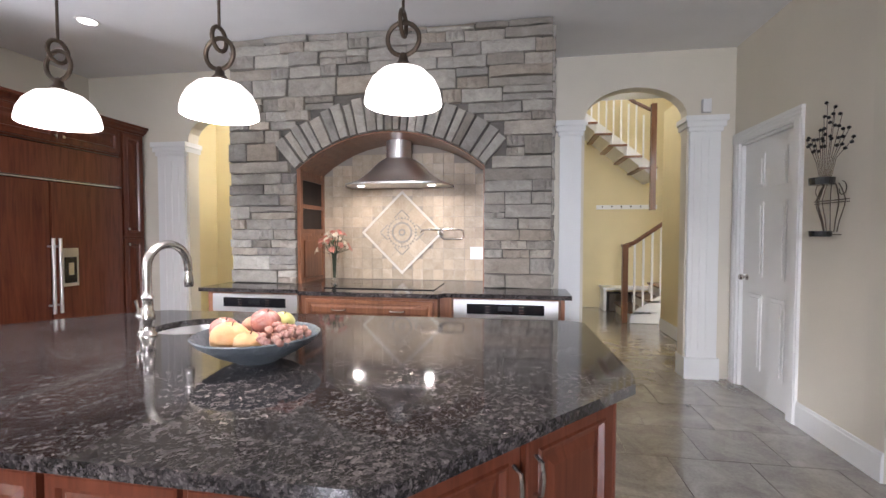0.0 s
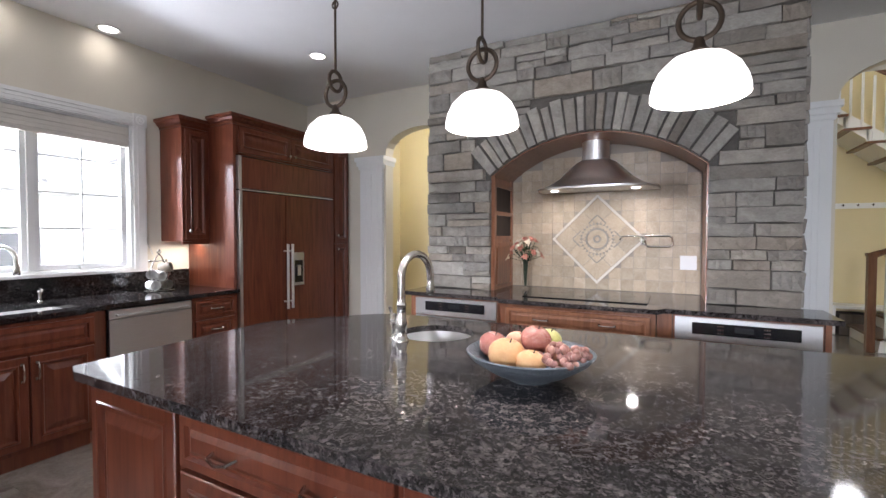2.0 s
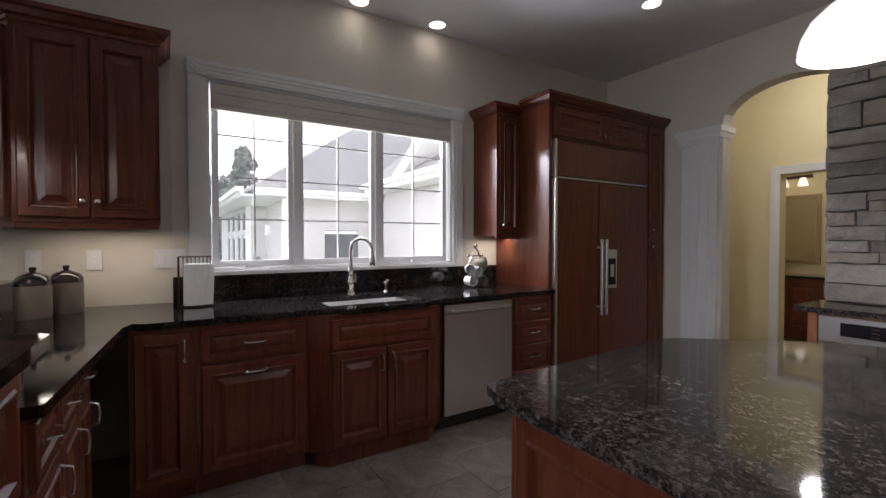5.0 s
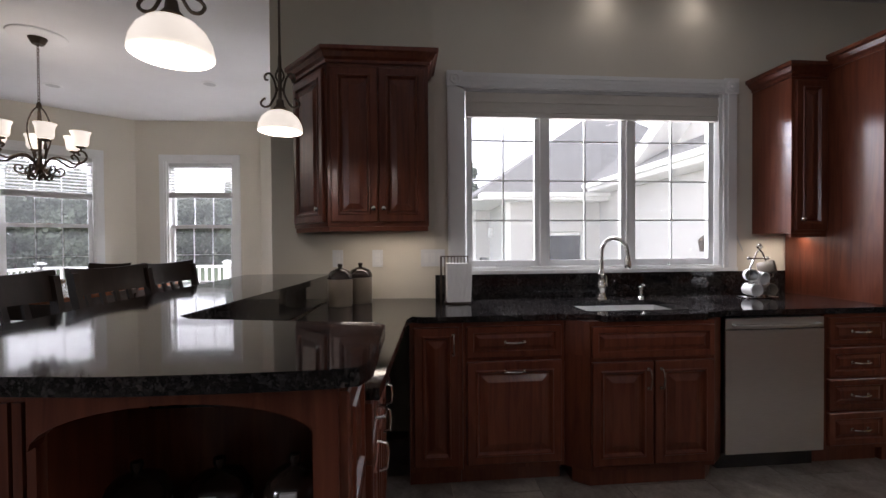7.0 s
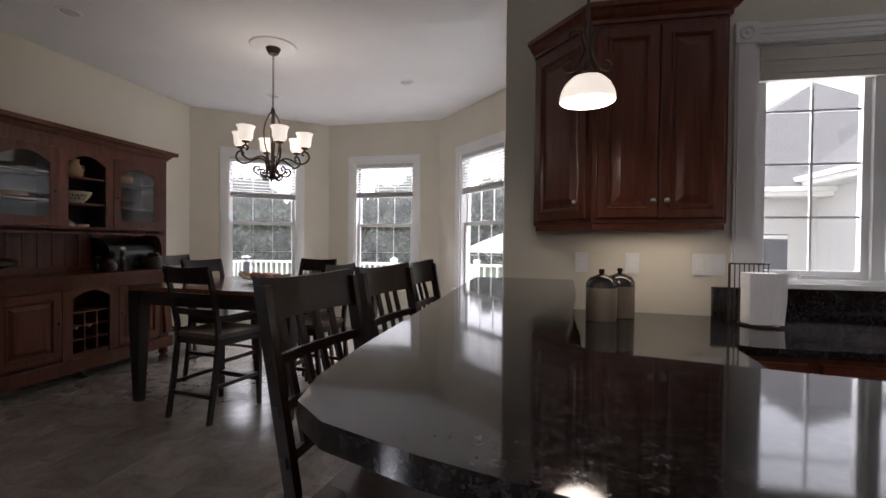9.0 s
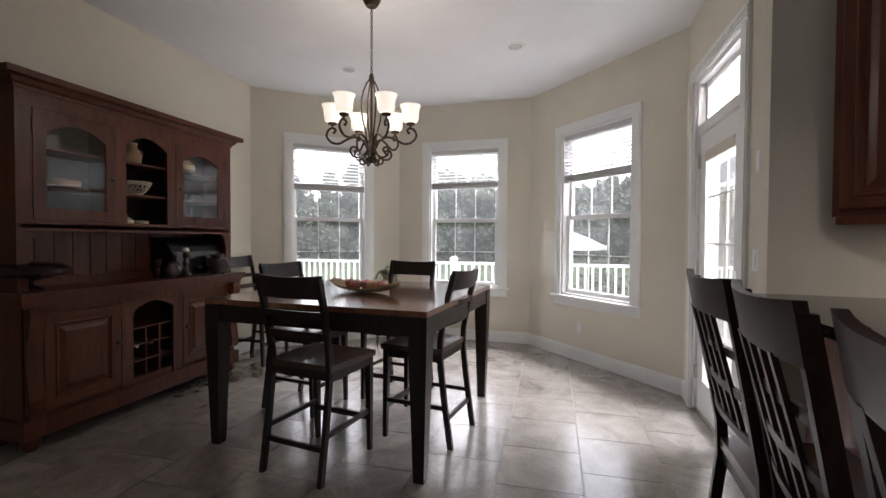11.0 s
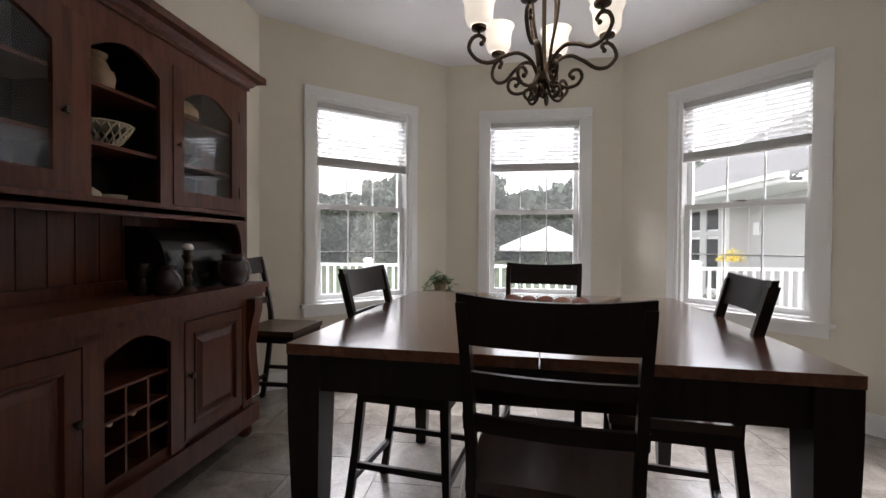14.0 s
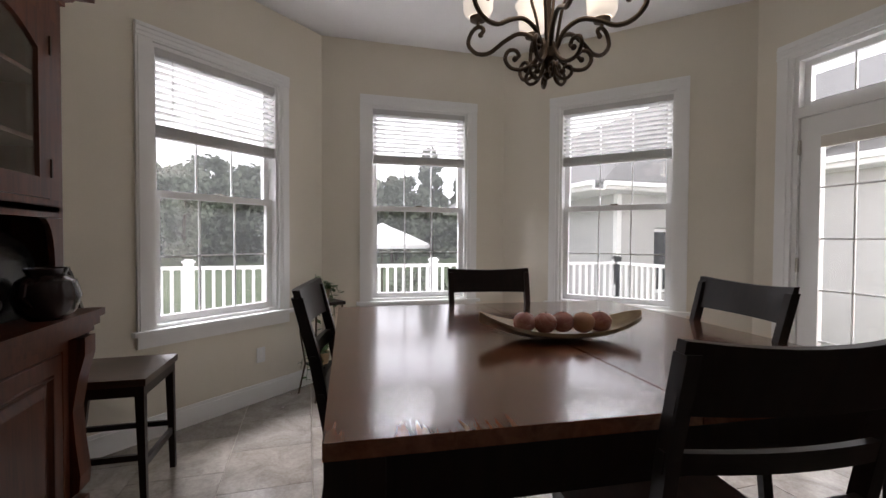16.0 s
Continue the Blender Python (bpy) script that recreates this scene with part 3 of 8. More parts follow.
# patio door with transom
pd = thing("door_1", M6, "white full-glass patio door with a transom window", "door", "", "structure")
casing(pd, DOOR0, DOOR1, 0, 2.52, 0.11, False)
part("door_frame", boxes((DOOR0, 0, 0, DOOR0 + 0.03, THICK, 2.52), (DOOR1 - 0.03, 0, 0, DOOR1, THICK, 2.52), (DOOR0, 0, 2.49, DOOR1, THICK, 2.52), (DOOR0, 0, 2.10, DOOR1, THICK, 2.17)), TRIM, pd)
part("threshold", boxes((DOOR0, 0, 0.001, DOOR1, THICK, 0.02)), NICKEL, pd)
sash(pd, DOOR0 + 0.03, DOOR1 - 0.03, 2.17, 2.49, 0.07, 3, 1, 0.04, "transom_sash")
leaf = part("door_leaf", boxes((DOOR0 + 0.032, 0.02, 0.022, DOOR0 + 0.16, 0.064, 2.098), (DOOR1 - 0.16, 0.02, 0.022, DOOR1 - 0.032, 0.064, 2.098),
                               (DOOR0 + 0.16, 0.02, 0.022, DOOR1 - 0.16, 0.064, 0.26), (DOOR0 + 0.16, 0.02, 1.96, DOOR1 - 0.16, 0.064, 2.098)), TRIM, pd)
p = part("pane", boxes((DOOR0 + 0.16, 0.04, 0.26, DOOR1 - 0.16, 0.044, 1.96)), DOORGLASS, leaf)
p.visible_shadow = False
for k in range(1, 3):
    x = DOOR0 + 0.16 + (DOOR1 - DOOR0 - 0.32) * k / 3
    part("muntin", boxes((x - 0.0055, 0.036, 0.26, x + 0.0055, 0.048, 1.96)), VINYL, leaf)
for k in range(1, 5):
    z = 0.26 + 1.7 * k / 5
    part("muntin", boxes((DOOR0 + 0.16, 0.035, z - 0.0055, DOOR1 - 0.16, 0.049, z + 0.0055)), VINYL, leaf)
part("raised_blind", boxes((DOOR0 + 0.165, 0.012, 1.88, DOOR1 - 0.165, 0.034, 1.955)), LINEN, leaf)
bm = boxes((DOOR1 - 0.115, 0.006, 0.92, DOOR1 - 0.08, 0.02, 1.12))
tube(bm, [(DOOR1 - 0.098, 0.01, 1.0), (DOOR1 - 0.098, -0.045, 1.0), (DOOR1 - 0.12, -0.05, 1.0), (DOOR1 - 0.21, -0.05, 1.0)], 0.009)
part("door_handle", bm, NICKEL, leaf, "satin nickel lever handle", True)
for z in (0.25, 1.05, 1.85):
    part("hinge", boxes((DOOR0 + 0.026, 0.0, z, DOOR0 + 0.04, 0.02, z + 0.1)), NICKEL, pd)

# white interior door by the arch
MD = pose(2.66, 4.70, 0, 0, 0, -90)
d2 = thing("door_2", MD, "closed white six-panel interior door with white casing", "door", "", "structure")
da, db = 4.70 - DY1, 4.70 - DY0
casing(d2, da, db, 0, 2.16, 0.10, False)
part("door_frame", boxes((da, 0, 0, da + 0.02, THICK, 2.16), (db - 0.02, 0, 0, db, THICK, 2.16), (da, 0, 2.14, db, THICK, 2.16)), TRIM, d2)
bm = boxes((da + 0.022, 0.03, 0.008, db - 0.022, 0.07, 2.138))
pw = (db - da - 0.044 - 0.33) / 2
for col in range(2):
    xa = da + 0.022 + 0.11 + col * (pw + 0.11)
    for za, zb in ((0.22, 0.85), (1.0, 1.62), (1.74, 2.02)):
        box(bm, xa, 0.022, za, xa + pw, 0.03, zb)
        box(bm, xa + 0.03, 0.016, za + 0.03, xa + pw - 0.03, 0.022, zb - 0.03)
leaf = part("door_leaf", bm, TRIM, d2)
bm = bmesh.new()
lathe(bm, [(0.028, 0), (0.028, 0.006), (0.011, 0.01), (0.011, 0.03), (0.026, 0.04), (0.028, 0.055), (0.018, 0.066), (0, 0.068)], steps=16)
bm.transform(Matrix.Translation((da + 0.09, 0.03, 0.98)) @ pose(0, 0, 0, 90))
part("door_knob", bm, NICKEL, leaf, "satin nickel round knob", True)


# pilasters at the arches
def pilaster(x0, x1, y, z):
    bm = boxes((x0 + 0.02, y - 0.03, 0.2, x1 - 0.02, y + 0.17, z - 0.14), (x0, y - 0.05, 0, x1, y + 0.18, 0.2),
               (x0 + 0.005, y - 0.045, z - 0.14, x1 - 0.005, y + 0.175, z - 0.10), (x0 - 0.015, y - 0.06, z - 0.10, x1 + 0.015, y + 0.18, z - 0.05), (x0 - 0.03, y - 0.075, z - 0.05, x1 + 0.03, y + 0.185, z))
    for k in range(3):
        xa = x0 + 0.06 + k * (x1 - x0 - 0.12) / 3
        box(bm, xa, y - 0.036, 0.28, xa + (x1 - x0 - 0.12) / 3 - 0.03, y - 0.03, z - 0.2)
    solid("trim_pilaster", bevel(bm, 0.004, 1), TRIM, "white painted pilaster with moulded capital", "pilaster", "structure")


pilaster(-3.13, -2.77, 4.47, 2.32)
pilaster(1.08, 1.32, 4.70, 2.44)
pilaster(2.246, 2.55, 4.70, 2.44)

# chimney breast of ledge stone with an arched alcove
SX0, SX1, SY, SB = -1.83, 0.965, 3.88, 4.37
AX0, AX1, SPRING, CROWN = -1.21, 0.432, 1.91, 2.22
AC, AH = (AX0 + AX1) / 2, (AX1 - AX0) / 2
AR = (AH * AH + (CROWN - SPRING) ** 2) / (2 * (CROWN - SPRING))
AZ = CROWN - AR
n = 20
half = math.asin(AH / AR)
curve = [(AC + AR * math.sin(-half + 2 * half * k / n), AZ + AR * math.cos(-half + 2 * half * k / n)) for k in range(n + 1)]
bm = bmesh.new()
box(bm, SX0, SY, 0, AX0, SB + 0.33, CEILING)
box(bm, AX1, SY, 0, SX1, SB + 0.33, CEILING)
for (xa, za), (xb, zb) in zip(curve, curve[1:]):
    slab(bm, [(xa, za), (xb, zb), (xb, CEILING), (xa, CEILING)], SY, SB + 0.05)
box(bm, AX0, SB + 0.012, 0, AX1, SB + 0.33, CEILING)
bmesh.ops.remove_doubles(bm, verts=bm.verts[:], dist=0.0005)
breast = solid("wall_chimney_breast", bm, MORTAR, "grey stacked ledge stone chimney breast with an arched cooking alcove", "stone wall", "structure")
bm = bmesh.new()
for (xa, za), (xb, zb) in zip(curve, curve[1:]):
    slab(bm, [(xa, za - 0.012), (xb, zb - 0.012), (xb, zb - 0.002), (xa, za - 0.002)], SY - 0.02, SB)
box(bm, AX1 - 0.012, SY - 0.02, 0.915, AX1 - 0.002, SB, SPRING)
bmesh.ops.remove_doubles(bm, verts=bm.verts[:], dist=0.0005)
part("arch_lining", bm, CHERRY_LIT, breast, "red-brown wooden lining of the alcove arch")

# ---- cabinets ----
def panel_front(bm, x0, z0, x1, z1, y, fw=0.055, t=0.02):
    """A framed raised-panel front whose face lies at y - t."""
    rings = [(0, 0), (0, -t + 0.004), (0.005, -t), (fw - 0.012, -t), (fw - 0.007, -t - 0.006), (fw, -t - 0.005), (fw + 0.010, -t + 0.010), (fw + 0.020, -t + 0.010), (fw + 0.050, -t - 0.001), (fw + 0.054, -t - 0.002)]
    if min(x1 - x0, z1 - z0) < 2 * fw + 0.11:
        k = max(0.012, (min(x1 - x0, z1 - z0) - 0.1) / 2)
        k = min(k, 0.035)
        rings = [(0, 0), (0, -t + 0.004), (0.004, -t), (k, -t), (k + 0.006, -t + 0.01), (k + 0.013, -t + 0.01), (k + 0.03, -t + 0.001)]
    loops = []
    for i, d in rings:
        loops.append([bm.verts.new(p) for p in ((x0 + i, y + d, z0 + i), (x1 - i, y + d, z0 + i), (x1 - i, y + d, z1 - i), (x0 + i, y + d, z1 - i))])
    bm.faces.new(list(reversed(loops[0])))
    for a, b in zip(loops, loops[1:]):
        for k in range(4):
            j = (k + 1) % 4
            bm.faces.new((a[k], a[j], b[j], b[k]))
    bm.faces.new(loops[-1])
    return bm


def pull(parent, x, z, y, upright=False, length=0.10):
    """A bowed nickel pull."""
    bm = bmesh.new()
    h = length / 2
    pts = [(-h, 0), (-h, -0.02), (-h * 0.6, -0.03), (0, -0.034), (h * 0.6, -0.03), (h, -0.02), (h, 0)]
    if upright:
        tube(bm, [(x, y + d, z + s) for s, d in pts], 0.005, 6)
    else:
        tube(bm, [(x + s, y + d, z) for s, d in pts], 0.005, 6)
    for s in (-h, h):
        box(bm, x + (0 if upright else s) - 0.008, y - 0.004, z + (s if upright else 0) - 0.008, x + (0 if upright else s) + 0.008, y, z + (s if upright else 0) + 0.008)
    part("handle", bm, NICKEL, parent, "satin nickel pull", True)


def knob(parent, x, z, y, mat=NICKEL, r=0.015):
    bm = bmesh.new()
    lathe(bm, [(r * 0.55, 0), (r * 0.45, 0.008), (r * 0.5, 0.014), (r, 0.02), (r * 0.9, 0.028), (0, 0.031)], steps=12)
    bm.transform(Matrix.Translation((x, y, z)) @ pose(0, 0, 0, 90))
    part("knob", bm, mat, parent, "", True)


def cabinet(name, m, w, h, d, fronts, label, group="", toe=0.1, z0=0.0, wood_mat=CHERRY, sides=0.0):
    """A cabinet unit: x along its width, front at y = 0 facing -y. fronts: kind, x0, z0, x1, z1, handle."""
    cab = thing(name, m, label, "cabinet", group)
    if toe:
        bm = boxes((0, 0.0, z0 + toe, w, d, h), (0, 0.07, z0 + 0.001, w, d, z0 + toe))
    else:
        bm = boxes((0, 0.0, z0, w, d, h))
    part("body", bm, wood_mat, cab)
    for kind, a, b, c, e, hd in fronts:
        f = part("drawer" if kind == "drawer" else "cabinet_door" if kind == "door" else "panel", panel_front(bmesh.new(), a, b, c, e, 0.0), wood_mat, cab)
        if hd == "h":
            pull(f, (a + c) / 2, (b + e) / 2 if e - b < 0.3 else e - 0.05, -0.02)
        elif hd == "hh":
            pull(f, a + (c - a) * 0.27, (b + e) / 2, -0.02)
            pull(f, a + (c - a) * 0.73, (b + e) / 2, -0.02)
        elif hd == "l":
            pull(f, a + 0.03, e - 0.09, -0.02, True)
        elif hd == "r":
            pull(f, c - 0.03, e - 0.09, -0.02, True)
        elif hd == "kl":
            knob(f, a + 0.03, b + 0.07, -0.02)
        elif hd == "kr":
            knob(f, c - 0.03, b + 0.07, -0.02)
    return cab


def crown(parent, outline, z, mat, h=0.085, out=0.06):
    """A crown moulding along an open outline of (x, y), stepping outwards to its left side's opposite."""
    bm = bmesh.new()
    steps = [(0.0, 0.0), (0.012, 0.0), (0.012, 0.018), (0.03, 0.03), (0.045, 0.055), (out, 0.062), (out, h), (0.0, h)]
    pts = [Vector(p) for p in outline]
    norms = []
    for i in range(len(pts)):
        ns = []
        if i > 0:
            d = (pts[i] - pts[i - 1]).normalized()
            ns.append(Vector((d.y, -d.x)))
        if i < len(pts) - 1:
            d = (pts[i + 1] - pts[i]).normalized()
            ns.append(Vector((d.y, -d.x)))
        v = sum(ns, Vector((0, 0)))
        v = v / max(v.length_squared, 1e-6) * (2 if len(ns) > 1 else 1)
        norms.append(v)
    rows = [[bm.verts.new((p.x + nv.x * o, p.y + nv.y * o, z + dz)) for o, dz in steps] for p, nv in zip(pts, norms)]
    for a, b in zip(rows, rows[1:]):
        for k in range(len(steps) - 1):
            bm.faces.new((a[k], b[k], b[k + 1], a[k + 1]))
    for r in (rows[0], rows[-1]):
        bm.faces.new(r)
    return part("crown_moulding", bm, mat, parent)


FX = -3.255
def west(y, x=FX):
    return pose(x, y, 0, 0, 0, 90)


G = "kitchen base cabinets"
cabinet("base_cabinet", west(0.11), 0.275, 0.881, 0.7, [("door", 0.02, 0.13, 0.255, 0.855, "r")], "narrow cherry corner base cabinet with one raised-panel door", G)
cabinet("base_cabinet", west(0.387), 0.545, 0.881, 0.7, [("drawer", 0.02, 0.69, 0.525, 0.855, "h"), ("door", 0.02, 0.13, 0.525, 0.67, "h")], "cherry base cabinet with a drawer over a pull-out door", G)
sink_cab = thing("sink_base_cabinet", west(0.934), "cherry sink base cabinet standing forward with angled sides", "cabinet", G)
bm = bmesh.new()
prism(bm, [(0, 0.0), (0.1, -0.085), (0.79, -0.085), (0.89, 0.0), (0.89, 0.7), (0, 0.7)], 0.1, 0.70)
part("body", bm, CHERRY, sink_cab)
bm = bmesh.new()
prism(bm, [(0, 0.0), (0.1, -0.085), (0.79, -0.085), (0.89, 0.0), (0.89, 0.025), (0, 0.025)], 0.70, 0.881)
part("top_rail", bm, CHERRY, sink_cab)
bm = bmesh.new()
prism(bm, [(0.05, 0.02), (0.12, -0.04), (0.77, -0.04), (0.84, 0.02), (0.84, 0.7), (0.05, 0.7)], 0.001, 0.1)
part("plinth", bm, CHERRY, sink_cab)
part("false_drawer", panel_front(bmesh.new(), 0.11, 0.69, 0.78, 0.855, -0.085), CHERRY, sink_cab)
for a, b, s in ((0.11, 0.44, 1), (0.45, 0.78, 0)):
    f = part("cabinet_door", panel_front(bmesh.new(), a, 0.13, b, 0.67, -0.085), CHERRY, sink_cab)
    pull(f, b - 0.03 if s else a + 0.03, 0.58, -0.105, True)
cabinet("drawer_cabinet", west(2.445), 0.41, 0.881, 0.7, [("drawer", 0.02, 0.70, 0.39, 0.855, "h"), ("drawer", 0.02, 0.52, 0.39, 0.685, "h"), ("drawer", 0.02, 0.33, 0.39, 0.505, "h"), ("drawer", 0.02, 0.13, 0.39, 0.315, "h")], "cherry cabinet with four drawers beside the dishwasher", G)

dw = thing("dishwasher", west(1.832), "built-in dishwasher with a stainless steel front", "dishwasher")
part("body", boxes((0.004, 0.02, 0.1, 0.596, 0.62, 0.868)), BLACK, dw)
part("door_panel", bevel(boxes((0.006, -0.022, 0.115, 0.594, 0.018, 0.80)), 0.004), STEEL, dw, "brushed stainless door")
part("control_strip", bevel(boxes((0.006, -0.02, 0.806, 0.594, 0.018, 0.866)), 0.004), STEEL, dw)
bm = bmesh.new()
tube(bm, [(0.05, -0.02, 0.83), (0.05, -0.045, 0.83), (0.08, -0.05, 0.83), (0.52, -0.05, 0.83), (0.55, -0.045, 0.83), (0.55, -0.02, 0.83)], 0.008, 8)
part("handle", bm, STEEL, dw, "", True)
part("kick_plate", boxes((0.006, 0.05, 0.004, 0.594, 0.09, 0.11)), BLACK, dw)

# tall wall of cabinets round the built-in refrigerator
TX = -3.30
tall = thing("tall_cabinet_surround", west(2.87, TX), "tall cherry cabinet surround above and beside the refrigerator", "cabinet")
part("side_panel", boxes((0, 0.0, 0.001, 0.03, 0.66, 2.40)), CHERRY, tall)
part("upper_body", boxes((0.03, 0.0, 2.13, 1.30, 0.66, 2.40)), CHERRY, tall)
for a, b, s in ((0.05, 0.66, 1), (0.67, 1.28, 0)):
    f = part("cabinet_door", panel_front(bmesh.new(), a, 2.15, b, 2.385, 0.0), CHERRY, tall)
    knob(f, b - 0.03 if s else a + 0.03, 2.20, -0.02)
part("pantry_body", boxes((1.30, 0.0, 0.001, 1.58, 0.66, 2.40)), CHERRY, tall)
for za, zb in ((0.13, 1.30), (1.32, 2.385)):
    f = part("pantry_door", panel_front(bmesh.new(), 1.32, za, 1.56, zb, 0.0), CHERRY, tall)
    knob(f, 1.35, 1.24 if za < 1 else 1.40, -0.02)
crown(tall, [(0.0, 0.30), (0.0, 0.0), (1.58, 0.0), (1.58, 0.4)], 2.40, CHERRY)
part("top_board", boxes((0, 0, 2.401, 1.58, 0.66, 2.41)), CHERRY, tall)

fr = thing("refrigerator", west(2.90, TX), "built-in refrigerator faced with cherry panels and steel trim", "refrigerator")
part("body", boxes((0.002, 0.01, 0.004, 1.266, 0.65, 2.125)), BLACK, fr)
part("grille_panel", bevel(boxes((0.035, -0.02, 1.83, 1.262, 0.01, 2.115)), 0.004, 1), CHERRY, fr)
part("grille_trim", boxes((0.006, -0.03, 1.82, 0.034, 0.01, 2.12), (0.034, -0.012, 1.812, 1.264, 0.01, 1.822)), STEEL, fr, "stainless steel trim")
for a, b in ((0.035, 0.548), (0.556, 1.262)):
    f = part("refrigerator_door", boxes((a, -0.02, 0.11, b, 0.01, 1.80)), CHERRY, fr)
    part("flat_panel", bevel(boxes((a + 0.006, -0.026, 0.115, b - 0.006, -0.02, 1.795)), 0.003, 1), CHERRY, f)
part("corner_trim", boxes((0.004, -0.036, 0.1, 0.034, 0.01, 1.803)), STEEL, fr, "stainless steel edge trim")
part("toe_grille", boxes((0.01, 0.04, 0.004, 1.26, 0.06, 0.1)), BLACK, fr)
for x in (0.522, 0.582):
    bm = bmesh.new()
    tube(bm, [(x, -0.085, 0.66), (x, -0.085, 1.31)], 0.014, 10)
    for z in (0.73, 1.24):
        tube(bm, [(x, -0.03, z), (x, -0.085, z)], 0.009, 8)
    part("handle", bm, STEEL, fr, "tall tubular stainless handle", True)
disp = part("water_dispenser", boxes((0.625, -0.045, 0.88, 0.775, -0.028, 1.22), (0.635, -0.05, 1.15, 0.765, -0.045, 1.21)), STEEL, fr, "stainless water and ice dispenser")
part("recess", boxes((0.645, -0.048, 0.91, 0.755, -0.0455, 1.14)), DARKGLASS, disp)
part("paddle", boxes((0.68, -0.058, 0.98, 0.72, -0.048, 1.09)), STEEL, disp)

# upper cabinets
uc = cabinet("wall_cabinet", west(2.62, -3.65), 0.25, 2.36, 0.325, [("door", 0.02, 1.36, 0.245, 2.34, "kl")], "narrow cherry wall cabinet beside the window", "wall cabinets", 0, 1.34)
crown(uc, [(0, 0.32), (0, 0), (0.25, 0)], 2.36, CHERRY)
part("light_rail", boxes((0.0, 0.002, 1.315, 0.25, 0.022, 1.339)), CHERRY, uc)
cc = thing("wall_cabinet", west(-0.36, -3.65), "cherry wall cabinet with an angled end and raised-panel doors", "cabinet", "wall cabinets")
bm = bmesh.new()
prism(bm, [(-0.275, 0.36), (0, 0), (0.60, 0), (0.60, 0.325), (0.5, 0.36)], 1.395, 2.36)
part("body", bm, CHERRY, cc)
for a, b, s in ((0.02, 0.298, 1), (0.303, 0.582, 0)):
    f = part("cabinet_door", panel_front(bmesh.new(), a, 1.42, b, 2.335, 0.0), CHERRY, cc)
    knob(f, b - 0.028 if s else a + 0.028, 1.50, -0.02)
bm = panel_front(bmesh.new(), 0.03, 1.42, 0.425, 2.335, 0.0)
bm.transform(pose(-0.275, 0.36, 0, 0, 0, math.degrees(math.atan2(-0.36, 0.275))))
f = part("cabinet_door", bm, CHERRY, cc)
bm = bmesh.new()
lathe(bm, [(0.008, 0), (0.007, 0.012), (0.015, 0.02), (0.013, 0.028), (0, 0.031)], steps=12)
bm.transform(pose(-0.275, 0.36, 0, 0, 0, math.degrees(math.atan2(-0.36, 0.275))) @ Matrix.Translation((0.38, -0.02, 1.50)) @ pose(0, 0, 0, 90))
part("knob", bm, NICKEL, f, "", True)
crown(cc, [(-0.275, 0.36), (0, 0), (0.60, 0), (0.60, 0.325)], 2.36, CHERRY)
bm = bmesh.new()
prism(bm, [(-0.265, 0.355), (0.005, 0.008), (0.595, 0.008), (0.595, 0.03), (0.01, 0.03), (-0.245, 0.355)], 1.365, 1.394)
part("light_rail", bm, CHERRY, cc)
part("cabinet_top", boxes((0.02, 0.02, 2.361, 0.58, 0.32, 2.37)), CHERRY, cc)

# counters of the window run and the peninsula
def rounded(bm):
    return bevel(bm, 0.0145, 4, 0.6)


bm = bmesh.new()
CT0, CT1 = 0.882, 0.914
sx0, sx1, sy0, sy1 = -3.70, -3.30, 1.08, 1.70
front = FX + 0.035
outline_a = [(-4.055, -0.42), (-3.29, -0.44), (-2.14, -0.56), (-2.14, 0.012), (-3.16, 0.095), (front - 0.035, 0.125), (front, 0.18), (front, 0.90), (front + 0.02, sy0), (sx0, sy0), (XW + 0.002, sy0), (XW + 0.002, 0.32)]
prism(bm, outline_a, CT0, CT1)
counter = solid("countertop", rounded(bm), GRANITE, "polished dark brown granite counter with an undermount sink cut-out", "countertop", smooth=True)
bm = boxes((XW + 0.002, sy0, CT0, sx0, sy1, CT1))
prism(bm, [(sx1, sy0), (front + 0.02, sy0), (front + 0.085, sy0 + 0.02), (front + 0.085, 1.66), (front + 0.03, sy1), (sx1, sy1)], CT0, CT1)
prism(bm, [(XW + 0.002, sy1), (front + 0.03, sy1), (front, 1.84), (front, 2.866), (XW + 0.002, 2.866)], CT0, CT1)
part("counter_section", bm, GRANITE, counter)
part("backsplash", bevel(boxes((XW + 0.002, 0.30, CT1, XW + 0.024, 2.866, 1.073)), 0.003, 1), GRANITE, counter)
sk = thing("kitchen_sink", pose(0, 0, 0), "undermount stainless steel sink", "sink")
part("basin", boxes((sx0 - 0.012, sy0 - 0.012, 0.72, sx0, sy1 + 0.012, CT0), (sx1, sy0 - 0.012, 0.72, sx1 + 0.012, sy1 + 0.012, CT0), (sx0, sy0 - 0.012, 0.72, sx1, sy0, CT0), (sx0, sy1, 0.72, sx1, sy1 + 0.012, CT0), (sx0, sy0, 0.715, sx1, sy1, 0.73)), STEEL, sk)
bm = bmesh.new()
lathe(bm, [(0.045, 0.73), (0.04, 0.735), (0.02, 0.733), (0, 0.732)], ((sx0 + sx1) / 2, (sy0 + sy1) / 2, 0), 16)
part("drain", bm, CHROME, sk, "", True)


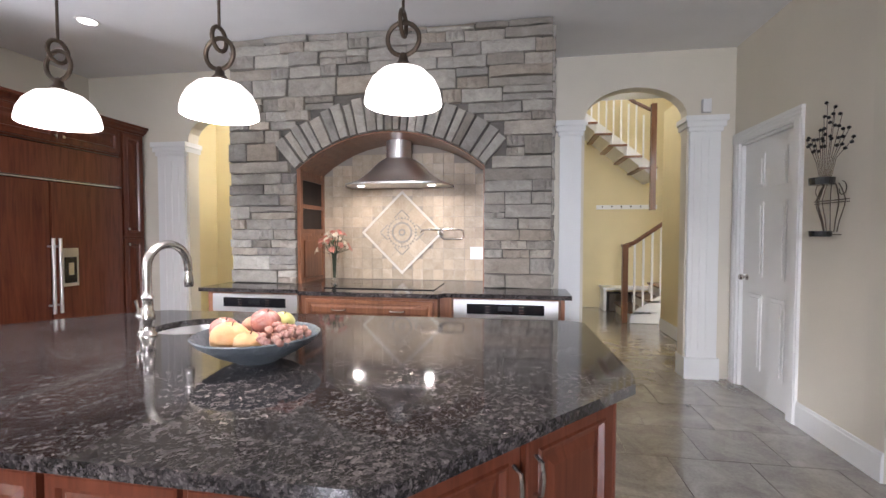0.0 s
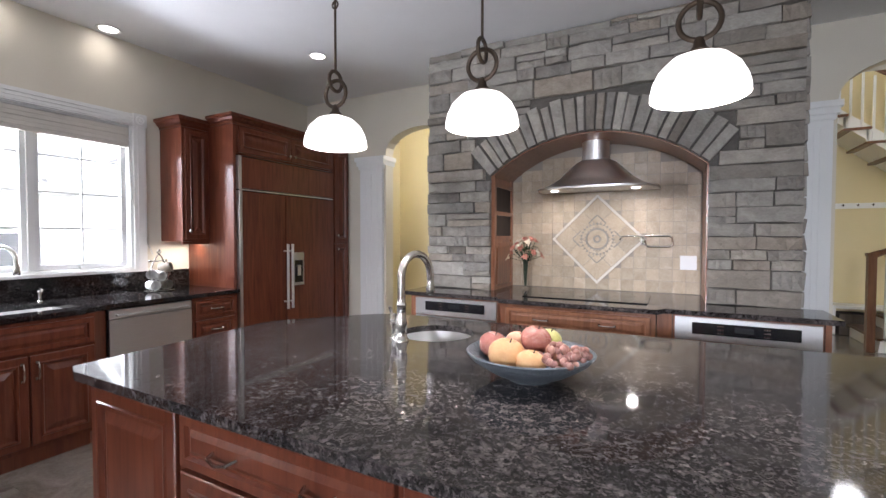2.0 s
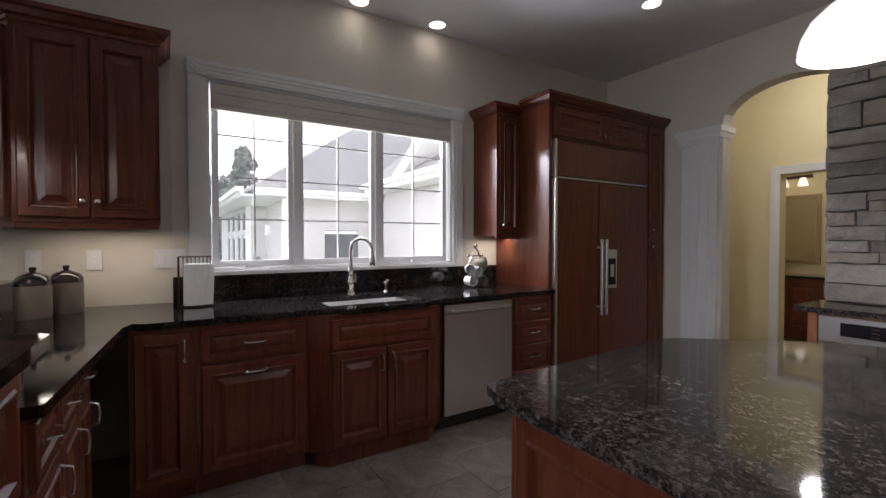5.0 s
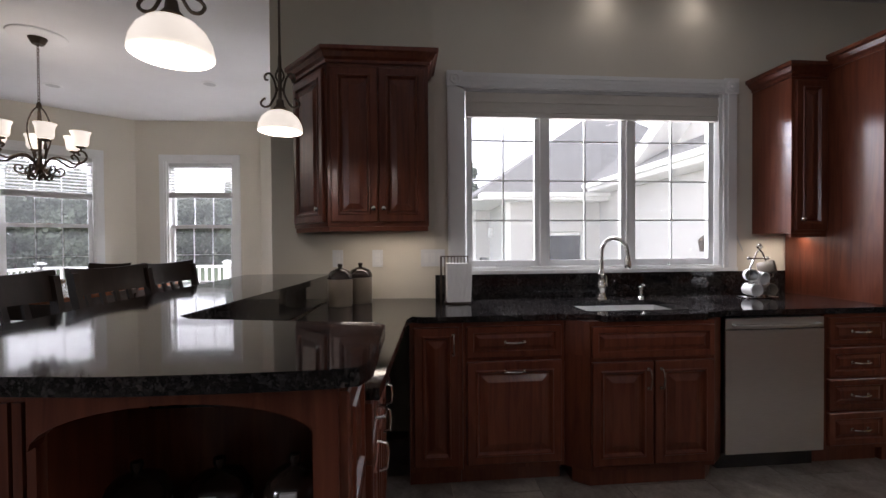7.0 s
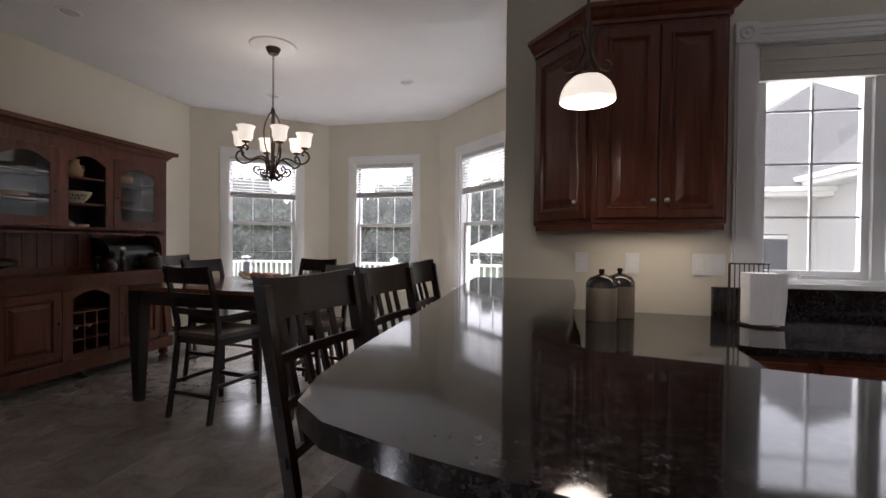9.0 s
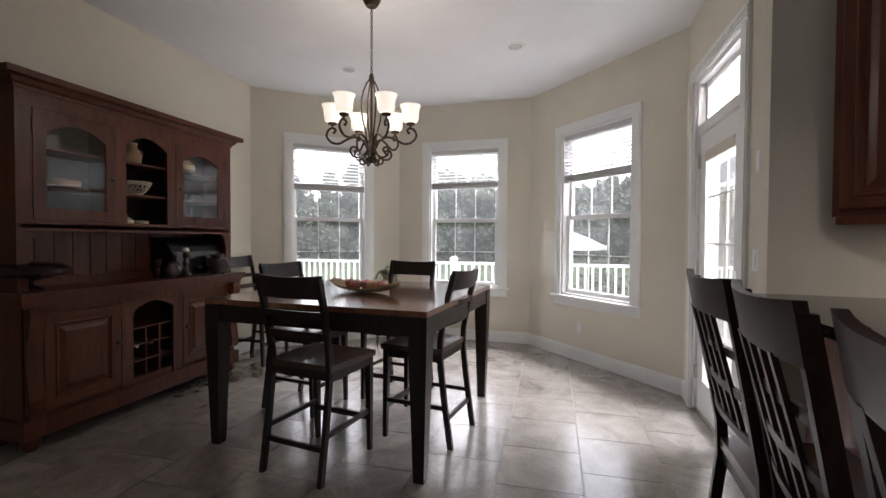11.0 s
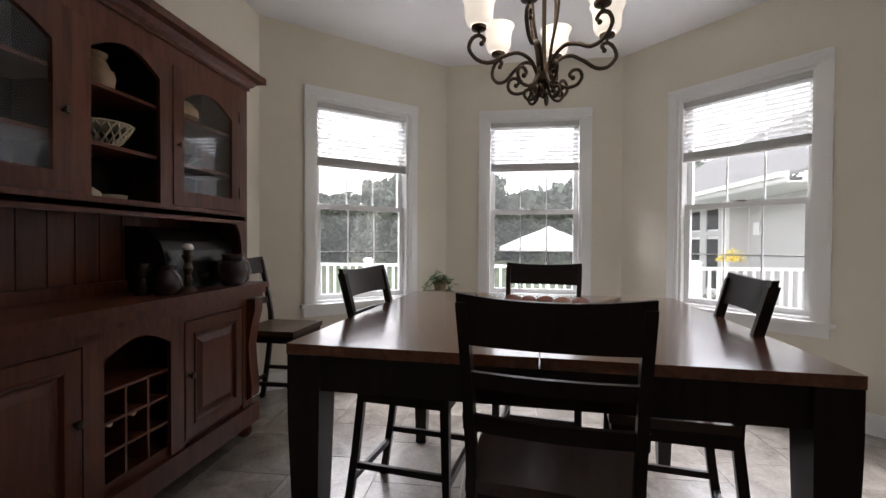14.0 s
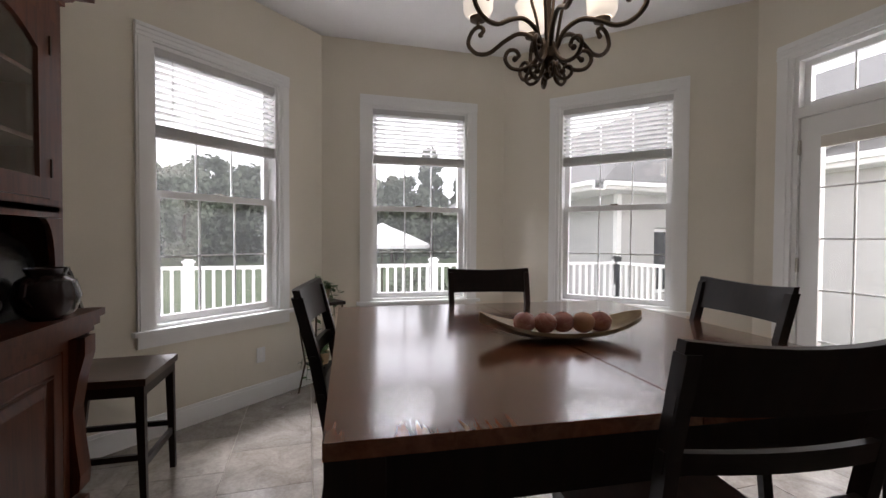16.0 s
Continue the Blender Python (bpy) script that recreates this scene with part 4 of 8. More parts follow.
def faucet(m, label, height, reach, r=0.013, lever_side=1):
    """A high gooseneck tap; the spout reaches along local x."""
    fa = thing("faucet", m, label, "faucet")
    bm = bmesh.new()
    lathe(bm, [(0.034, 0), (0.034, 0.008), (0.026, 0.018), (0.022, 0.05), (0.027, 0.062), (0.027, 0.10), (0.021, 0.112), (0.021, 0.16), (0.024, 0.165), (0.018, 0.18), (r, 0.20)], steps=18)
    part("base", bm, NICKEL, fa, "", True)
    bm = bmesh.new()
    pts = [(0, 0, 0.19), (0, 0, height - reach / 2)]
    for k in range(1, 11):
        a = math.pi * k / 11
        pts.append((reach / 2 - reach / 2 * math.cos(a), 0, height - reach / 2 + reach / 2 * math.sin(a)))
    pts += [(reach, 0, height - reach / 2), (reach + 0.004, 0, height - reach / 2 - 0.03)]
    tube(bm, pts, r, 12)
    part("spout", bm, NICKEL, fa, "", True)
    bm = bmesh.new()
    lathe(bm, [(0.016, -0.075), (0.019, -0.07), (0.021, -0.05), (0.017, -0.02), (0.015, 0.0)], (reach + 0.004, 0, height - reach / 2 - 0.03), 14)
    part("spray_head", bm, NICKEL, fa, "", True)
    bm = bmesh.new()
    tube(bm, [(0, 0, 0.08), (0, lever_side * 0.05, 0.08), (0, lever_side * 0.065, 0.085)], 0.012, 10)
    tube(bm, [(0, lever_side * 0.06, 0.08), (0, lever_side * 0.066, 0.12), (-0.006, lever_side * 0.07, 0.15)], [0.011, 0.006, 0.008], 8)
    part("lever", bm, NICKEL, fa, "", True)
    return fa


faucet(pose(-3.775, 1.385, CT1, 0, 0, 38), "satin nickel gooseneck kitchen faucet at the window sink", 0.40, 0.17)
sd = thing("soap_dispenser", pose(-3.78, 1.66, CT1), "small satin nickel soap dispenser on the counter", "dispenser")
bm = bmesh.new()
lathe(bm, [(0.02, 0), (0.02, 0.006), (0.012, 0.012), (0.011, 0.05), (0.016, 0.055), (0.016, 0.075), (0.01, 0.08)], steps=14)
part("pump_body", bm, NICKEL, sd, "", True)
bm = bmesh.new()
tube(bm, [(0, 0, 0.078), (0, 0, 0.088), (0.02, 0, 0.092), (0.055, 0, 0.086)], 0.006, 8)
part("nozzle", bm, NICKEL, sd, "", True)

# ---- peninsula bar ----
BT0, BT1 = 1.052, 1.085
bar_outline = [(-1.73, 0.0), (-1.78, 0.02), (-2.11, 0.03), (-2.15, 0.0), (-2.27, -0.52), (-2.33, -0.575), (-3.3, -0.46), (-4.055, -0.405), (-4.095, -0.75), (-4.095, -0.98), (-2.2, -0.975), (-2.0, -0.965), (-1.90, -0.94), (-1.845, -0.88), (-1.79, -0.75), (-1.745, -0.60), (-1.72, -0.40), (-1.715, -0.2), (-1.72, -0.05)]
bm = bmesh.new()
prism(bm, list(reversed(bar_outline)), BT0, BT1)
bar = solid("breakfast_bar", bevel(bm, 0.0155, 4, 0.35), GRANITE, "raised polished dark granite breakfast bar with a rounded end", "breakfast bar", smooth=True)
bm = bmesh.new()
prism(bm, [(-2.30, -0.60), (-2.33, -0.61), (-4.055, -0.44), (-4.055, -0.415), (-3.3, -0.47), (-2.31, -0.575)], CT1, BT0)
part("riser", bm, GRANITE, bar, "dark granite splash under the bar")
pen = thing("peninsula_cabinet", pose(0, 0, 0), "cherry peninsula base under the breakfast bar with an arched niche", "cabinet")
part("back_panel", boxes((XW + 0.002, -0.72, 0.001, -2.05, -0.62, BT0)), CHERRY, pen)
part("body", boxes((-3.25, -0.62, 0.1, -2.16, -0.03, CT0)), CHERRY, pen)
part("kick", boxes((-3.25, -0.62, 0.001, -2.32, -0.09, 0.1)), BLACK, pen)
part("end_post", boxes((-2.12, -0.092, 0.001, -1.80, -0.045, BT0)), CHERRY, pen)
part("end_post", boxes((-2.10, -0.735, 0.001, -1.87, -0.595, BT0)), CHERRY, pen)
for k in range(5):
    part("reed", bevel(boxes((-1.87, -0.72 + k * 0.024, 0.06, -1.861, -0.704 + k * 0.024, BT0 - 0.05)), 0.004, 1), CHERRY, pen)
bm = bmesh.new()
arch = [(-0.3435 + 0.2515 * math.cos(math.pi * k / 16), 0.925 + 0.075 * math.sin(math.pi * k / 16)) for k in range(17)]
for (ya, za), (yb, zb) in zip(arch, arch[1:]):
    a = [bm.verts.new((x, yy, zz)) for x in (-1.86, -1.825) for yy, zz in ((ya, za), (yb, zb), (yb, BT0), (ya, BT0))]
    for q in ((0, 1, 2, 3), (7, 6, 5, 4), (0, 4, 5, 1), (2, 6, 7, 3), (1, 5, 6, 2), (3, 7, 4, 0)):
        bm.faces.new([a[i] for i in q])
bmesh.ops.remove_doubles(bm, verts=bm.verts[:], dist=0.0005)
part("arched_valance", bm, CHERRY, pen)
# shade of the niche is painted into its back and shelf
part("niche_back", boxes((-2.32, -0.70, 0.001, -2.30, -0.06, BT0)), SHADED_WOOD, pen)
part("niche_shelf", boxes((-2.30, -0.62, 0.40, -1.90, -0.09, 0.43)), SHADED_WOOD, pen)
part("niche_side", boxes((-2.30, -0.08, 0.001, -2.10, -0.06, BT0)), CHERRY, pen)
bm = panel_front(bmesh.new(), 0.005, 0.72, 0.315, 1.02, 0.0)
bm.transform(pose(-1.80, -0.045, 0, 0, 0, 180))
part("end_panel", bm, CHERRY, pen)
bm = panel_front(bmesh.new(), 0.005, 0.1, 0.315, 0.70, 0.0)
bm.transform(pose(-1.80, -0.045, 0, 0, 0, 180))
part("end_panel", bm, CHERRY, pen)
for k in range(3):
    xa = k * 0.3
    for za, zb, nm in ((0.70, 0.855, "drawer"), (0.13, 0.685, "cabinet_door")):
        bm = panel_front(bmesh.new(), 0.02 + xa, za, 0.30 + xa, zb, 0.0)
        bm.transform(pose(-2.17, -0.03, 0, 0, 0, 180))
        f = part(nm, bm, CHERRY, pen)
        hb = bmesh.new()
        if nm == "drawer":
            tube(hb, [(0.11 + xa, -0.02, 0.78), (0.12 + xa, -0.05, 0.78), (0.16 + xa, -0.055, 0.78), (0.20 + xa, -0.05, 0.78), (0.21 + xa, -0.02, 0.78)], 0.005, 6)
        else:
            tube(hb, [(0.27 + xa, -0.02, 0.54), (0.27 + xa, -0.05, 0.55), (0.27 + xa, -0.055, 0.59), (0.27 + xa, -0.05, 0.63), (0.27 + xa, -0.02, 0.64)], 0.005, 6)
        hb.transform(pose(-2.17, -0.03, 0, 0, 0, 180))
        part("handle", hb, NICKEL, f, "satin nickel pull", True)

# ---- island ----
isl_outline = [(-1.70, 1.00), (-1.62, 0.97), (0.40, 0.945), (0.49, 0.985), (1.035, 1.60), (1.05, 1.68), (1.02, 2.50), (0.95, 2.54), (-1.28, 2.47), (-1.40, 2.39), (-1.74, 1.98), (-1.765, 1.90)]
bm = bmesh.new()
prism(bm, isl_outline, CT0, CT1)
bevel(bm, 0.015, 4, 0.35)
hole = bmesh.new()
lathe(hole, [(0.185, 0.80), (0.185, 1.0)], (-0.805, 2.11, 0), 40)
bmesh.ops.recalc_face_normals(bm, faces=bm.faces[:])
uncut = new("uncut_top", mesh_of("uncut_top", bm, GRANITE))
cutter = new("cutter", mesh_of("cutter", hole, GRANITE))
cut = uncut.modifiers.new("cut", "BOOLEAN")
cut.object, cut.solver = cutter, "EXACT"
bpy.context.view_layer.update()
cut_mesh = bpy.data.meshes.new_from_object(uncut.evaluated_get(bpy.context.evaluated_depsgraph_get()))
bm = bmesh.new()
bm.from_mesh(cut_mesh)
bpy.data.objects.remove(uncut)
bpy.data.objects.remove(cutter)
island_top = solid("island_countertop", bm, GRANITE_FLECKED, "polished dark brown granite island top with clipped corners", "countertop", smooth=True)
isl = thing("kitchen_island", pose(0, 0, 0), "cherry kitchen island base with raised-panel doors and drawers", "kitchen island")
inner = [(-1.63, 1.03), (0.40, 1.005), (0.985, 1.66), (0.955, 2.44), (-1.26, 2.40), (-1.68, 1.93)]
bm = bmesh.new()
prism(bm, inner, 0.10, 0.66)
for p, q in zip(inner, inner[1:] + inner[:1]):
    m, length = along(p, q)
    strip = boxes((0, 0, 0.66, length, 0.02, 0.881))
    strip.transform(m)
    tmp = bpy.data.meshes.new("strip")
    strip.to_mesh(tmp)
    strip.free()
    bm.from_mesh(tmp)
part("body", bm, CHERRY, isl)
bm = bmesh.new()
prism(bm, [(-1.56, 1.10), (0.37, 1.075), (0.91, 1.68), (0.885, 2.37), (-1.23, 2.33), (-1.6, 1.9)], 0.001, 0.10)
part("plinth", bm, CHERRY, isl)


def island_fronts(p, q, widths):
    m, length = along(p, q)
    total = sum(w for w, _ in widths)
    x = 0.02
    for w, kind in widths:
        w = w / total * (length - 0.04)
        rows = {"door": [(0.13, 0.855, "cabinet_door")], "drawers": [(0.70, 0.855, "drawer"), (0.42, 0.685, "drawer"), (0.13, 0.405, "drawer")], "both": [(0.70, 0.855, "drawer"), (0.13, 0.685, "cabinet_door")]}[kind.split()[0]]
        for za, zb, nm in rows:
            bm = panel_front(bmesh.new(), x + 0.012, za, x + w - 0.012, zb, 0.0)
            bm.transform(m)
            f = part(nm, bm, CHERRY, isl)
            hb = bmesh.new()
            if nm == "drawer":
                for c in ((0.28, 0.72) if w > 0.55 else (0.5,)):
                    h0 = x + w * c
                    zc = (za + zb) / 2
                    one = bmesh.new()
                    tube(one, [(h0 - 0.05, -0.02, zc), (h0 - 0.04, -0.045, zc - 0.006), (h0, -0.052, zc - 0.012), (h0 + 0.04, -0.045, zc - 0.006), (h0 + 0.05, -0.02, zc)], 0.0055, 6)
                    one.transform(m)
                    part("handle", one, NICKEL, f, "satin nickel pull", True)
            elif not kind.endswith("n"):
                h0 = x + w - 0.04 if kind.endswith("r") else x + 0.04
                tube(hb, [(h0, -0.02, 0.70), (h0, -0.045, 0.71), (h0, -0.05, 0.75), (h0, -0.045, 0.79), (h0, -0.02, 0.80)], 0.0055, 6)
                hb.transform(m)
                part("handle", hb, NICKEL, f, "satin nickel pull", True)
                continue
            hb.free()
        x += w


island_fronts(inner[0], inner[1], [(0.53, "door n"), (0.81, "drawers"), (0.34, "both r"), (0.34, "both l")])
island_fronts(inner[1], inner[2], [(0.43, "door r"), (0.43, "door l")])
island_fronts(inner[2], inner[3], [(0.4, "door r"), (0.4, "door l")])
island_fronts(inner[5], inner[0], [(0.45, "door r"), (0.45, "door l")])
bsk = thing("prep_sink", pose(-0.805, 2.11, CT1), "round stainless prep sink let into the island top", "sink")
bm = bmesh.new()
lathe(bm, [(0.0005, -0.20), (0.12, -0.196), (0.165, -0.18), (0.18, -0.15), (0.183, -0.03), (0.20, -0.0325)], steps=40, closed=False)
part("basin", bm, STEEL, bsk, "", True)
bm = bmesh.new()
lathe(bm, [(0.03, -0.198), (0.028, -0.192), (0.0, -0.194)], steps=16)
part("drain", bm, CHROME, bsk, "", True)
faucet(pose(-0.862, 1.885, CT1, 0, 0, 77), "satin nickel gooseneck faucet on the island", 0.39, 0.19, 0.018)
sp = thing("soap_dispenser", pose(-0.93, 1.93, CT1), "small satin nickel side spray on the island", "dispenser")
bm = bmesh.new()
lathe(bm, [(0.022, 0), (0.022, 0.006), (0.013, 0.014), (0.012, 0.05), (0.018, 0.06), (0.018, 0.085), (0.011, 0.095), (0.012, 0.11), (0, 0.115)], steps=14)
part("pump_body", bm, NICKEL, sp, "", True)

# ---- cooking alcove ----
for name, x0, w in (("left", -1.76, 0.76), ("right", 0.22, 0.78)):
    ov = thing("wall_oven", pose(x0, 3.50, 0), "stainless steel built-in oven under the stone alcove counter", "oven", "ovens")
    part("body", boxes((0, 0.0, 0.10, w, 0.38, 0.881)), CHERRY_LIT, ov)
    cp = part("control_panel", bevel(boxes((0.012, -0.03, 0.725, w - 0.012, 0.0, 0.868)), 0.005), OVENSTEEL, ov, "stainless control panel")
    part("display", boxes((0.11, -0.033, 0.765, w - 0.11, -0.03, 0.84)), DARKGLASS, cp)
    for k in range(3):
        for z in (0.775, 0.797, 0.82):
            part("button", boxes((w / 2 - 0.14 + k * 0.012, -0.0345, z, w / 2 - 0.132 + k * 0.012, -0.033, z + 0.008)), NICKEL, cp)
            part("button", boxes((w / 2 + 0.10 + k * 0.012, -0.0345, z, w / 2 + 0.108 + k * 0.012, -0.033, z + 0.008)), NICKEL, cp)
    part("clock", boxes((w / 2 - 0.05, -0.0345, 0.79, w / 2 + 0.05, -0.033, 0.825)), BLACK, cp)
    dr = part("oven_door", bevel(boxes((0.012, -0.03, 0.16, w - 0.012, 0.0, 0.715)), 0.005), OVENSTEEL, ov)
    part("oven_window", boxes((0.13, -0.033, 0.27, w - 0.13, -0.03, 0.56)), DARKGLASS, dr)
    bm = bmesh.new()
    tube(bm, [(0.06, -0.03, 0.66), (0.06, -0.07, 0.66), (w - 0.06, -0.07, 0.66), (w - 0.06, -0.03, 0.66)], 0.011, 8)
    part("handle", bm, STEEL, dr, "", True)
rc = cabinet("range_base_cabinet", pose(-0.94, 3.42, 0), 1.06, 0.881, 0.45, [("drawer", 0.03, 0.70, 1.03, 0.855, "hh"), ("drawer", 0.03, 0.42, 1.03, 0.685, "hh"), ("drawer", 0.03, 0.13, 1.03, 0.405, "hh")], "cherry drawer base standing forward under the cooktop", "", 0.1, 0, CHERRY_LIT)
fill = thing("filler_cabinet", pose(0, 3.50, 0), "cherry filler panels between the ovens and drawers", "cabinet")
part("panel", boxes((-0.995, 0.0, 0.1, -0.945, 0.38, 0.881)), CHERRY_LIT, fill)
part("panel", boxes((0.125, 0.0, 0.1, 0.215, 0.38, 0.881)), CHERRY_LIT, fill)
part("panel", boxes((-1.81, 0.0, 0.001, -1.765, 0.39, 0.881)), CHERRY_LIT, fill)
part("panel", boxes((1.005, 0.0, 0.001, 1.035, 0.39, 0.881)), CHERRY_LIT, fill)
bm = bmesh.new()
prism(bm, [(-1.87, 3.46), (-1.0, 3.46), (-0.96, 3.38), (0.13, 3.38), (0.17, 3.46), (1.08, 3.46), (1.08, SY - 0.002), (AX1 - 0.015, SY - 0.002), (AX1 - 0.015, SB - 0.012), (AX0 + 0.015, SB - 0.012), (AX0 + 0.015, SY - 0.002), (-1.87, SY - 0.002)], CT0, CT1)
solid("range_countertop", bevel(bm, 0.0145, 4, 0.5), GRANITE_FLECKED, "polished dark granite counter along the stone wall", "countertop", smooth=True)
ck = thing("cooktop", pose(-0.39, 3.85, CT1), "black glass cooktop let into the granite", "cooktop")
part("glass_top", bevel(boxes((-0.45, -0.26, 0.001, 0.45, 0.26, 0.007)), 0.002, 1), DARKGLASS, ck)
for x, y, r in ((-0.27, -0.11, 0.09), (-0.27, 0.13, 0.075), (0.27, -0.11, 0.075), (0.27, 0.13, 0.09), (0, 0.02, 0.11)):
    bm = bmesh.new()
    lathe(bm, [(r - 0.003, 0.0072), (r, 0.0076)], (x, y, 0), 28, False)
    part("burner_ring", bm, NICKEL, ck)

hood = thing("range_hood", pose(-0.39, SB - 0.012, 0), "curved stainless steel chimney range hood with lamps", "range hood")
bm = bmesh.new()
prof = [(0.50, 1.79), (0.50, 1.806), (0.46, 1.815), (0.395, 1.84), (0.325, 1.885), (0.265, 1.94), (0.21, 1.995), (0.16, 2.035), (0.125, 2.05)]
rows = []
for hw, z in prof:
    d = 0.44 * (hw - 0.125) / 0.375 + 0.22 * (0.5 - hw) / 0.375
    row = []
    for k in range(13):
        a = math.pi * k / 12
        row.append(bm.verts.new((-hw * math.copysign(abs(math.cos(a)) ** 0.7, math.cos(a)), -d * math.sin(a) ** 0.6, z)))
    rows.append(row)
for a, b in zip(rows, rows[1:]):
    for k in range(12):
        bm.faces.new((a[k], a[k + 1], b[k + 1], b[k]))
    bm.faces.new((a[12], a[0], b[0], b[12]))
bm.faces.new(rows[0])
bm.faces.new(rows[-1])
part("canopy", bm, HOODSTEEL, hood, "", True)
bm = bmesh.new()
lathe(bm, [(0.115, 2.045), (0.115, 2.35)], (0, -0.118, 0), 28)
part("chimney", bm, HOODSTEEL, hood, "", True)
for x in (-0.33, 0.33):
    bm = bmesh.new()
    lathe(bm, [(0.0, 1.786), (0.028, 1.786), (0.034, 1.79)], (x, -0.22, 0), 14)
    part("hood_lamp", bm, BULB, hood, "lit hood lamp")

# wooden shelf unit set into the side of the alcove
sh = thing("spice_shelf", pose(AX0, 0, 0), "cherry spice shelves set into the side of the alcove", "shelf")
part("side_panel", boxes((0.002, SY - 0.02, CT1 + 0.001, 0.016, SB - 0.012, 1.93)), CHERRY_LIT, sh)
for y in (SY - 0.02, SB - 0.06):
    part("stile", boxes((0.016, y, CT1, 0.034, y + 0.045, 1.92)), CHERRY_LIT, sh)
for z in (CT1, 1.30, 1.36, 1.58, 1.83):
    part("shelf_board", boxes((0.016, SY + 0.025, z, 0.034, SB - 0.06, z + 0.035)), CHERRY_LIT, sh)
# flat dark sheet standing for the shade between the open shelves
part("recess", boxes((0.0165, SY + 0.025, 1.36, 0.02, SB - 0.06, 1.83)), SHADED_WOOD, sh)
part("door_panel", boxes((0.016, SY + 0.075, 0.96, 0.026, SB - 0.07, 1.29)), CHERRY_LIT, sh)

pf = thing("pot_filler", pose(-0.02, SB - 0.014, 1.36), "satin nickel folding pot filler tap on the tiles", "faucet")
bm = bmesh.new()
lathe(bm, [(0.03, 0), (0.03, 0.008), (0.015, 0.014), (0.015, 0.05)], steps=14)
bm.transform(pose(0, 0, 0, 90))
part("flange", bm, NICKEL, pf, "", True)
bm = bmesh.new()
tube(bm, [(0, -0.05, -0.02), (0, -0.05, 0.035), (0.03, -0.05, 0.035), (0.20, -0.06, 0.035), (0.225, -0.06, 0.02), (0.23, -0.06, -0.035), (0.205, -0.06, -0.055), (0.05, -0.075, -0.055), (0.03, -0.075, -0.04), (0.02, -0.075, 0.0)], 0.0085, 8)
tube(bm, [(0.02, -0.05, 0.03), (-0.10, -0.07, 0.035), (-0.16, -0.08, 0.03), (-0.175, -0.08, 0.0)], 0.0075, 8)
part("arm", bm, NICKEL, pf, "", True)

vs = thing("flower_vase", pose(-0.97, 4.10, CT1 + 0.001), "clear glass vase with a bunch of pink and white flowers", "vase")
bm = bmesh.new()
lathe(bm, [(0.035, 0), (0.033, 0.02), (0.026, 0.09), (0.03, 0.17), (0.05, 0.26), (0.048, 0.26), (0.027, 0.17), (0.022, 0.09), (0.028, 0.02), (0.0, 0.015)], steps=18, closed=False)
part("vessel", bm, GLASS, vs, "clear flared glass", True)
STEM = tile_mat("dark flower stems", [(0.3, (0.015, 0.03, 0.01)), (0.7, (0.03, 0.05, 0.02))], 0.6, scale=20)
PETAL = tile_mat("pink and cream petals", [(0.3, (0.42, 0.07, 0.06)), (0.55, (0.60, 0.25, 0.18)), (0.75, (0.72, 0.52, 0.40))], 0.6, scale=20)
PETAL2 = tile_mat("cream petals", [(0.3, (0.62, 0.50, 0.34)), (0.7, (0.85, 0.8, 0.68))], 0.6, scale=20)
rnd = random.Random(5)
bm = bmesh.new()
heads = []
for k in range(26):
    a, r = k * 2.4, 0.030 * math.sqrt(k) + 0.004
    top = (r * math.cos(a), r * math.sin(a) * 0.85, 0.43 - r * r * 4.5 + rnd.uniform(-0.055, 0.045))
    tube(bm, [(0.01 * math.cos(a), 0.01 * math.sin(a), 0.03), (0.02 * math.cos(a), 0.02 * math.sin(a), 0.25), top], 0.0025, 5)
    heads.append(top)
part("stems", bm, STEM, vs)
for i, (x, y, z) in enumerate(heads):
    # each blossom opens outwards from the middle of the bunch
    m = Matrix.Translation((x, y, z)) @ Vector((x, y, 0.07)).to_track_quat("Z", "Y").to_matrix().to_4x4()
    bm = bmesh.new()
    for k in range(6):
        a = math.pi * k / 3
        r = rnd.uniform(0.022, 0.040)
        rib = [(0.004, -0.012, 0.1), (0.35 * r, 0.004, 0.30), (0.7 * r, 0.012, 0.30), (r, 0.004, 0.03)]
        rows = []
        for d, h, w in rib:
            rows.append([bm.verts.new(m @ Vector((math.cos(a) * d - math.sin(a) * s * w * r, math.sin(a) * d + math.cos(a) * s * w * r, h + 0.004 * abs(s)))) for s in (-1, 0, 1)])
        for p, q in zip(rows, rows[1:]):
            for s in (0, 1):
                bm.faces.new((p[s], p[s + 1], q[s + 1], q[s]))
    bmesh.ops.create_icosphere(bm, subdivisions=1, radius=0.007, matrix=m @ Matrix.Translation((0, 0, 0.006)))
    part("blossom", bm, (PETAL, PETAL2, PETAL)[i % 3], vs, "", True)
for k in range(12):
    a = k * 0.55
    bm = bmesh.new()
    r0, r1, z0 = 0.03, rnd.uniform(0.09, 0.135), rnd.uniform(0.29, 0.38)
    ca, sa = math.cos(a), math.sin(a)
    w = 0.016
    rows = [[bm.verts.new((ca * d - sa * s * ww, sa * d + ca * s * ww, z0 + h + 0.003 * abs(s))) for s in (-1, 0, 1)] for d, ww, h in ((r0, 0.003, 0), ((r0 + r1) / 2, w, 0.03), (r1, 0.002, 0.015))]
    for p, q in zip(rows, rows[1:]):
        for s in (0, 1):
            bm.faces.new((p[s], p[s + 1], q[s + 1], q[s]))
    part("leaf", bm, LEAF, vs, "", True)

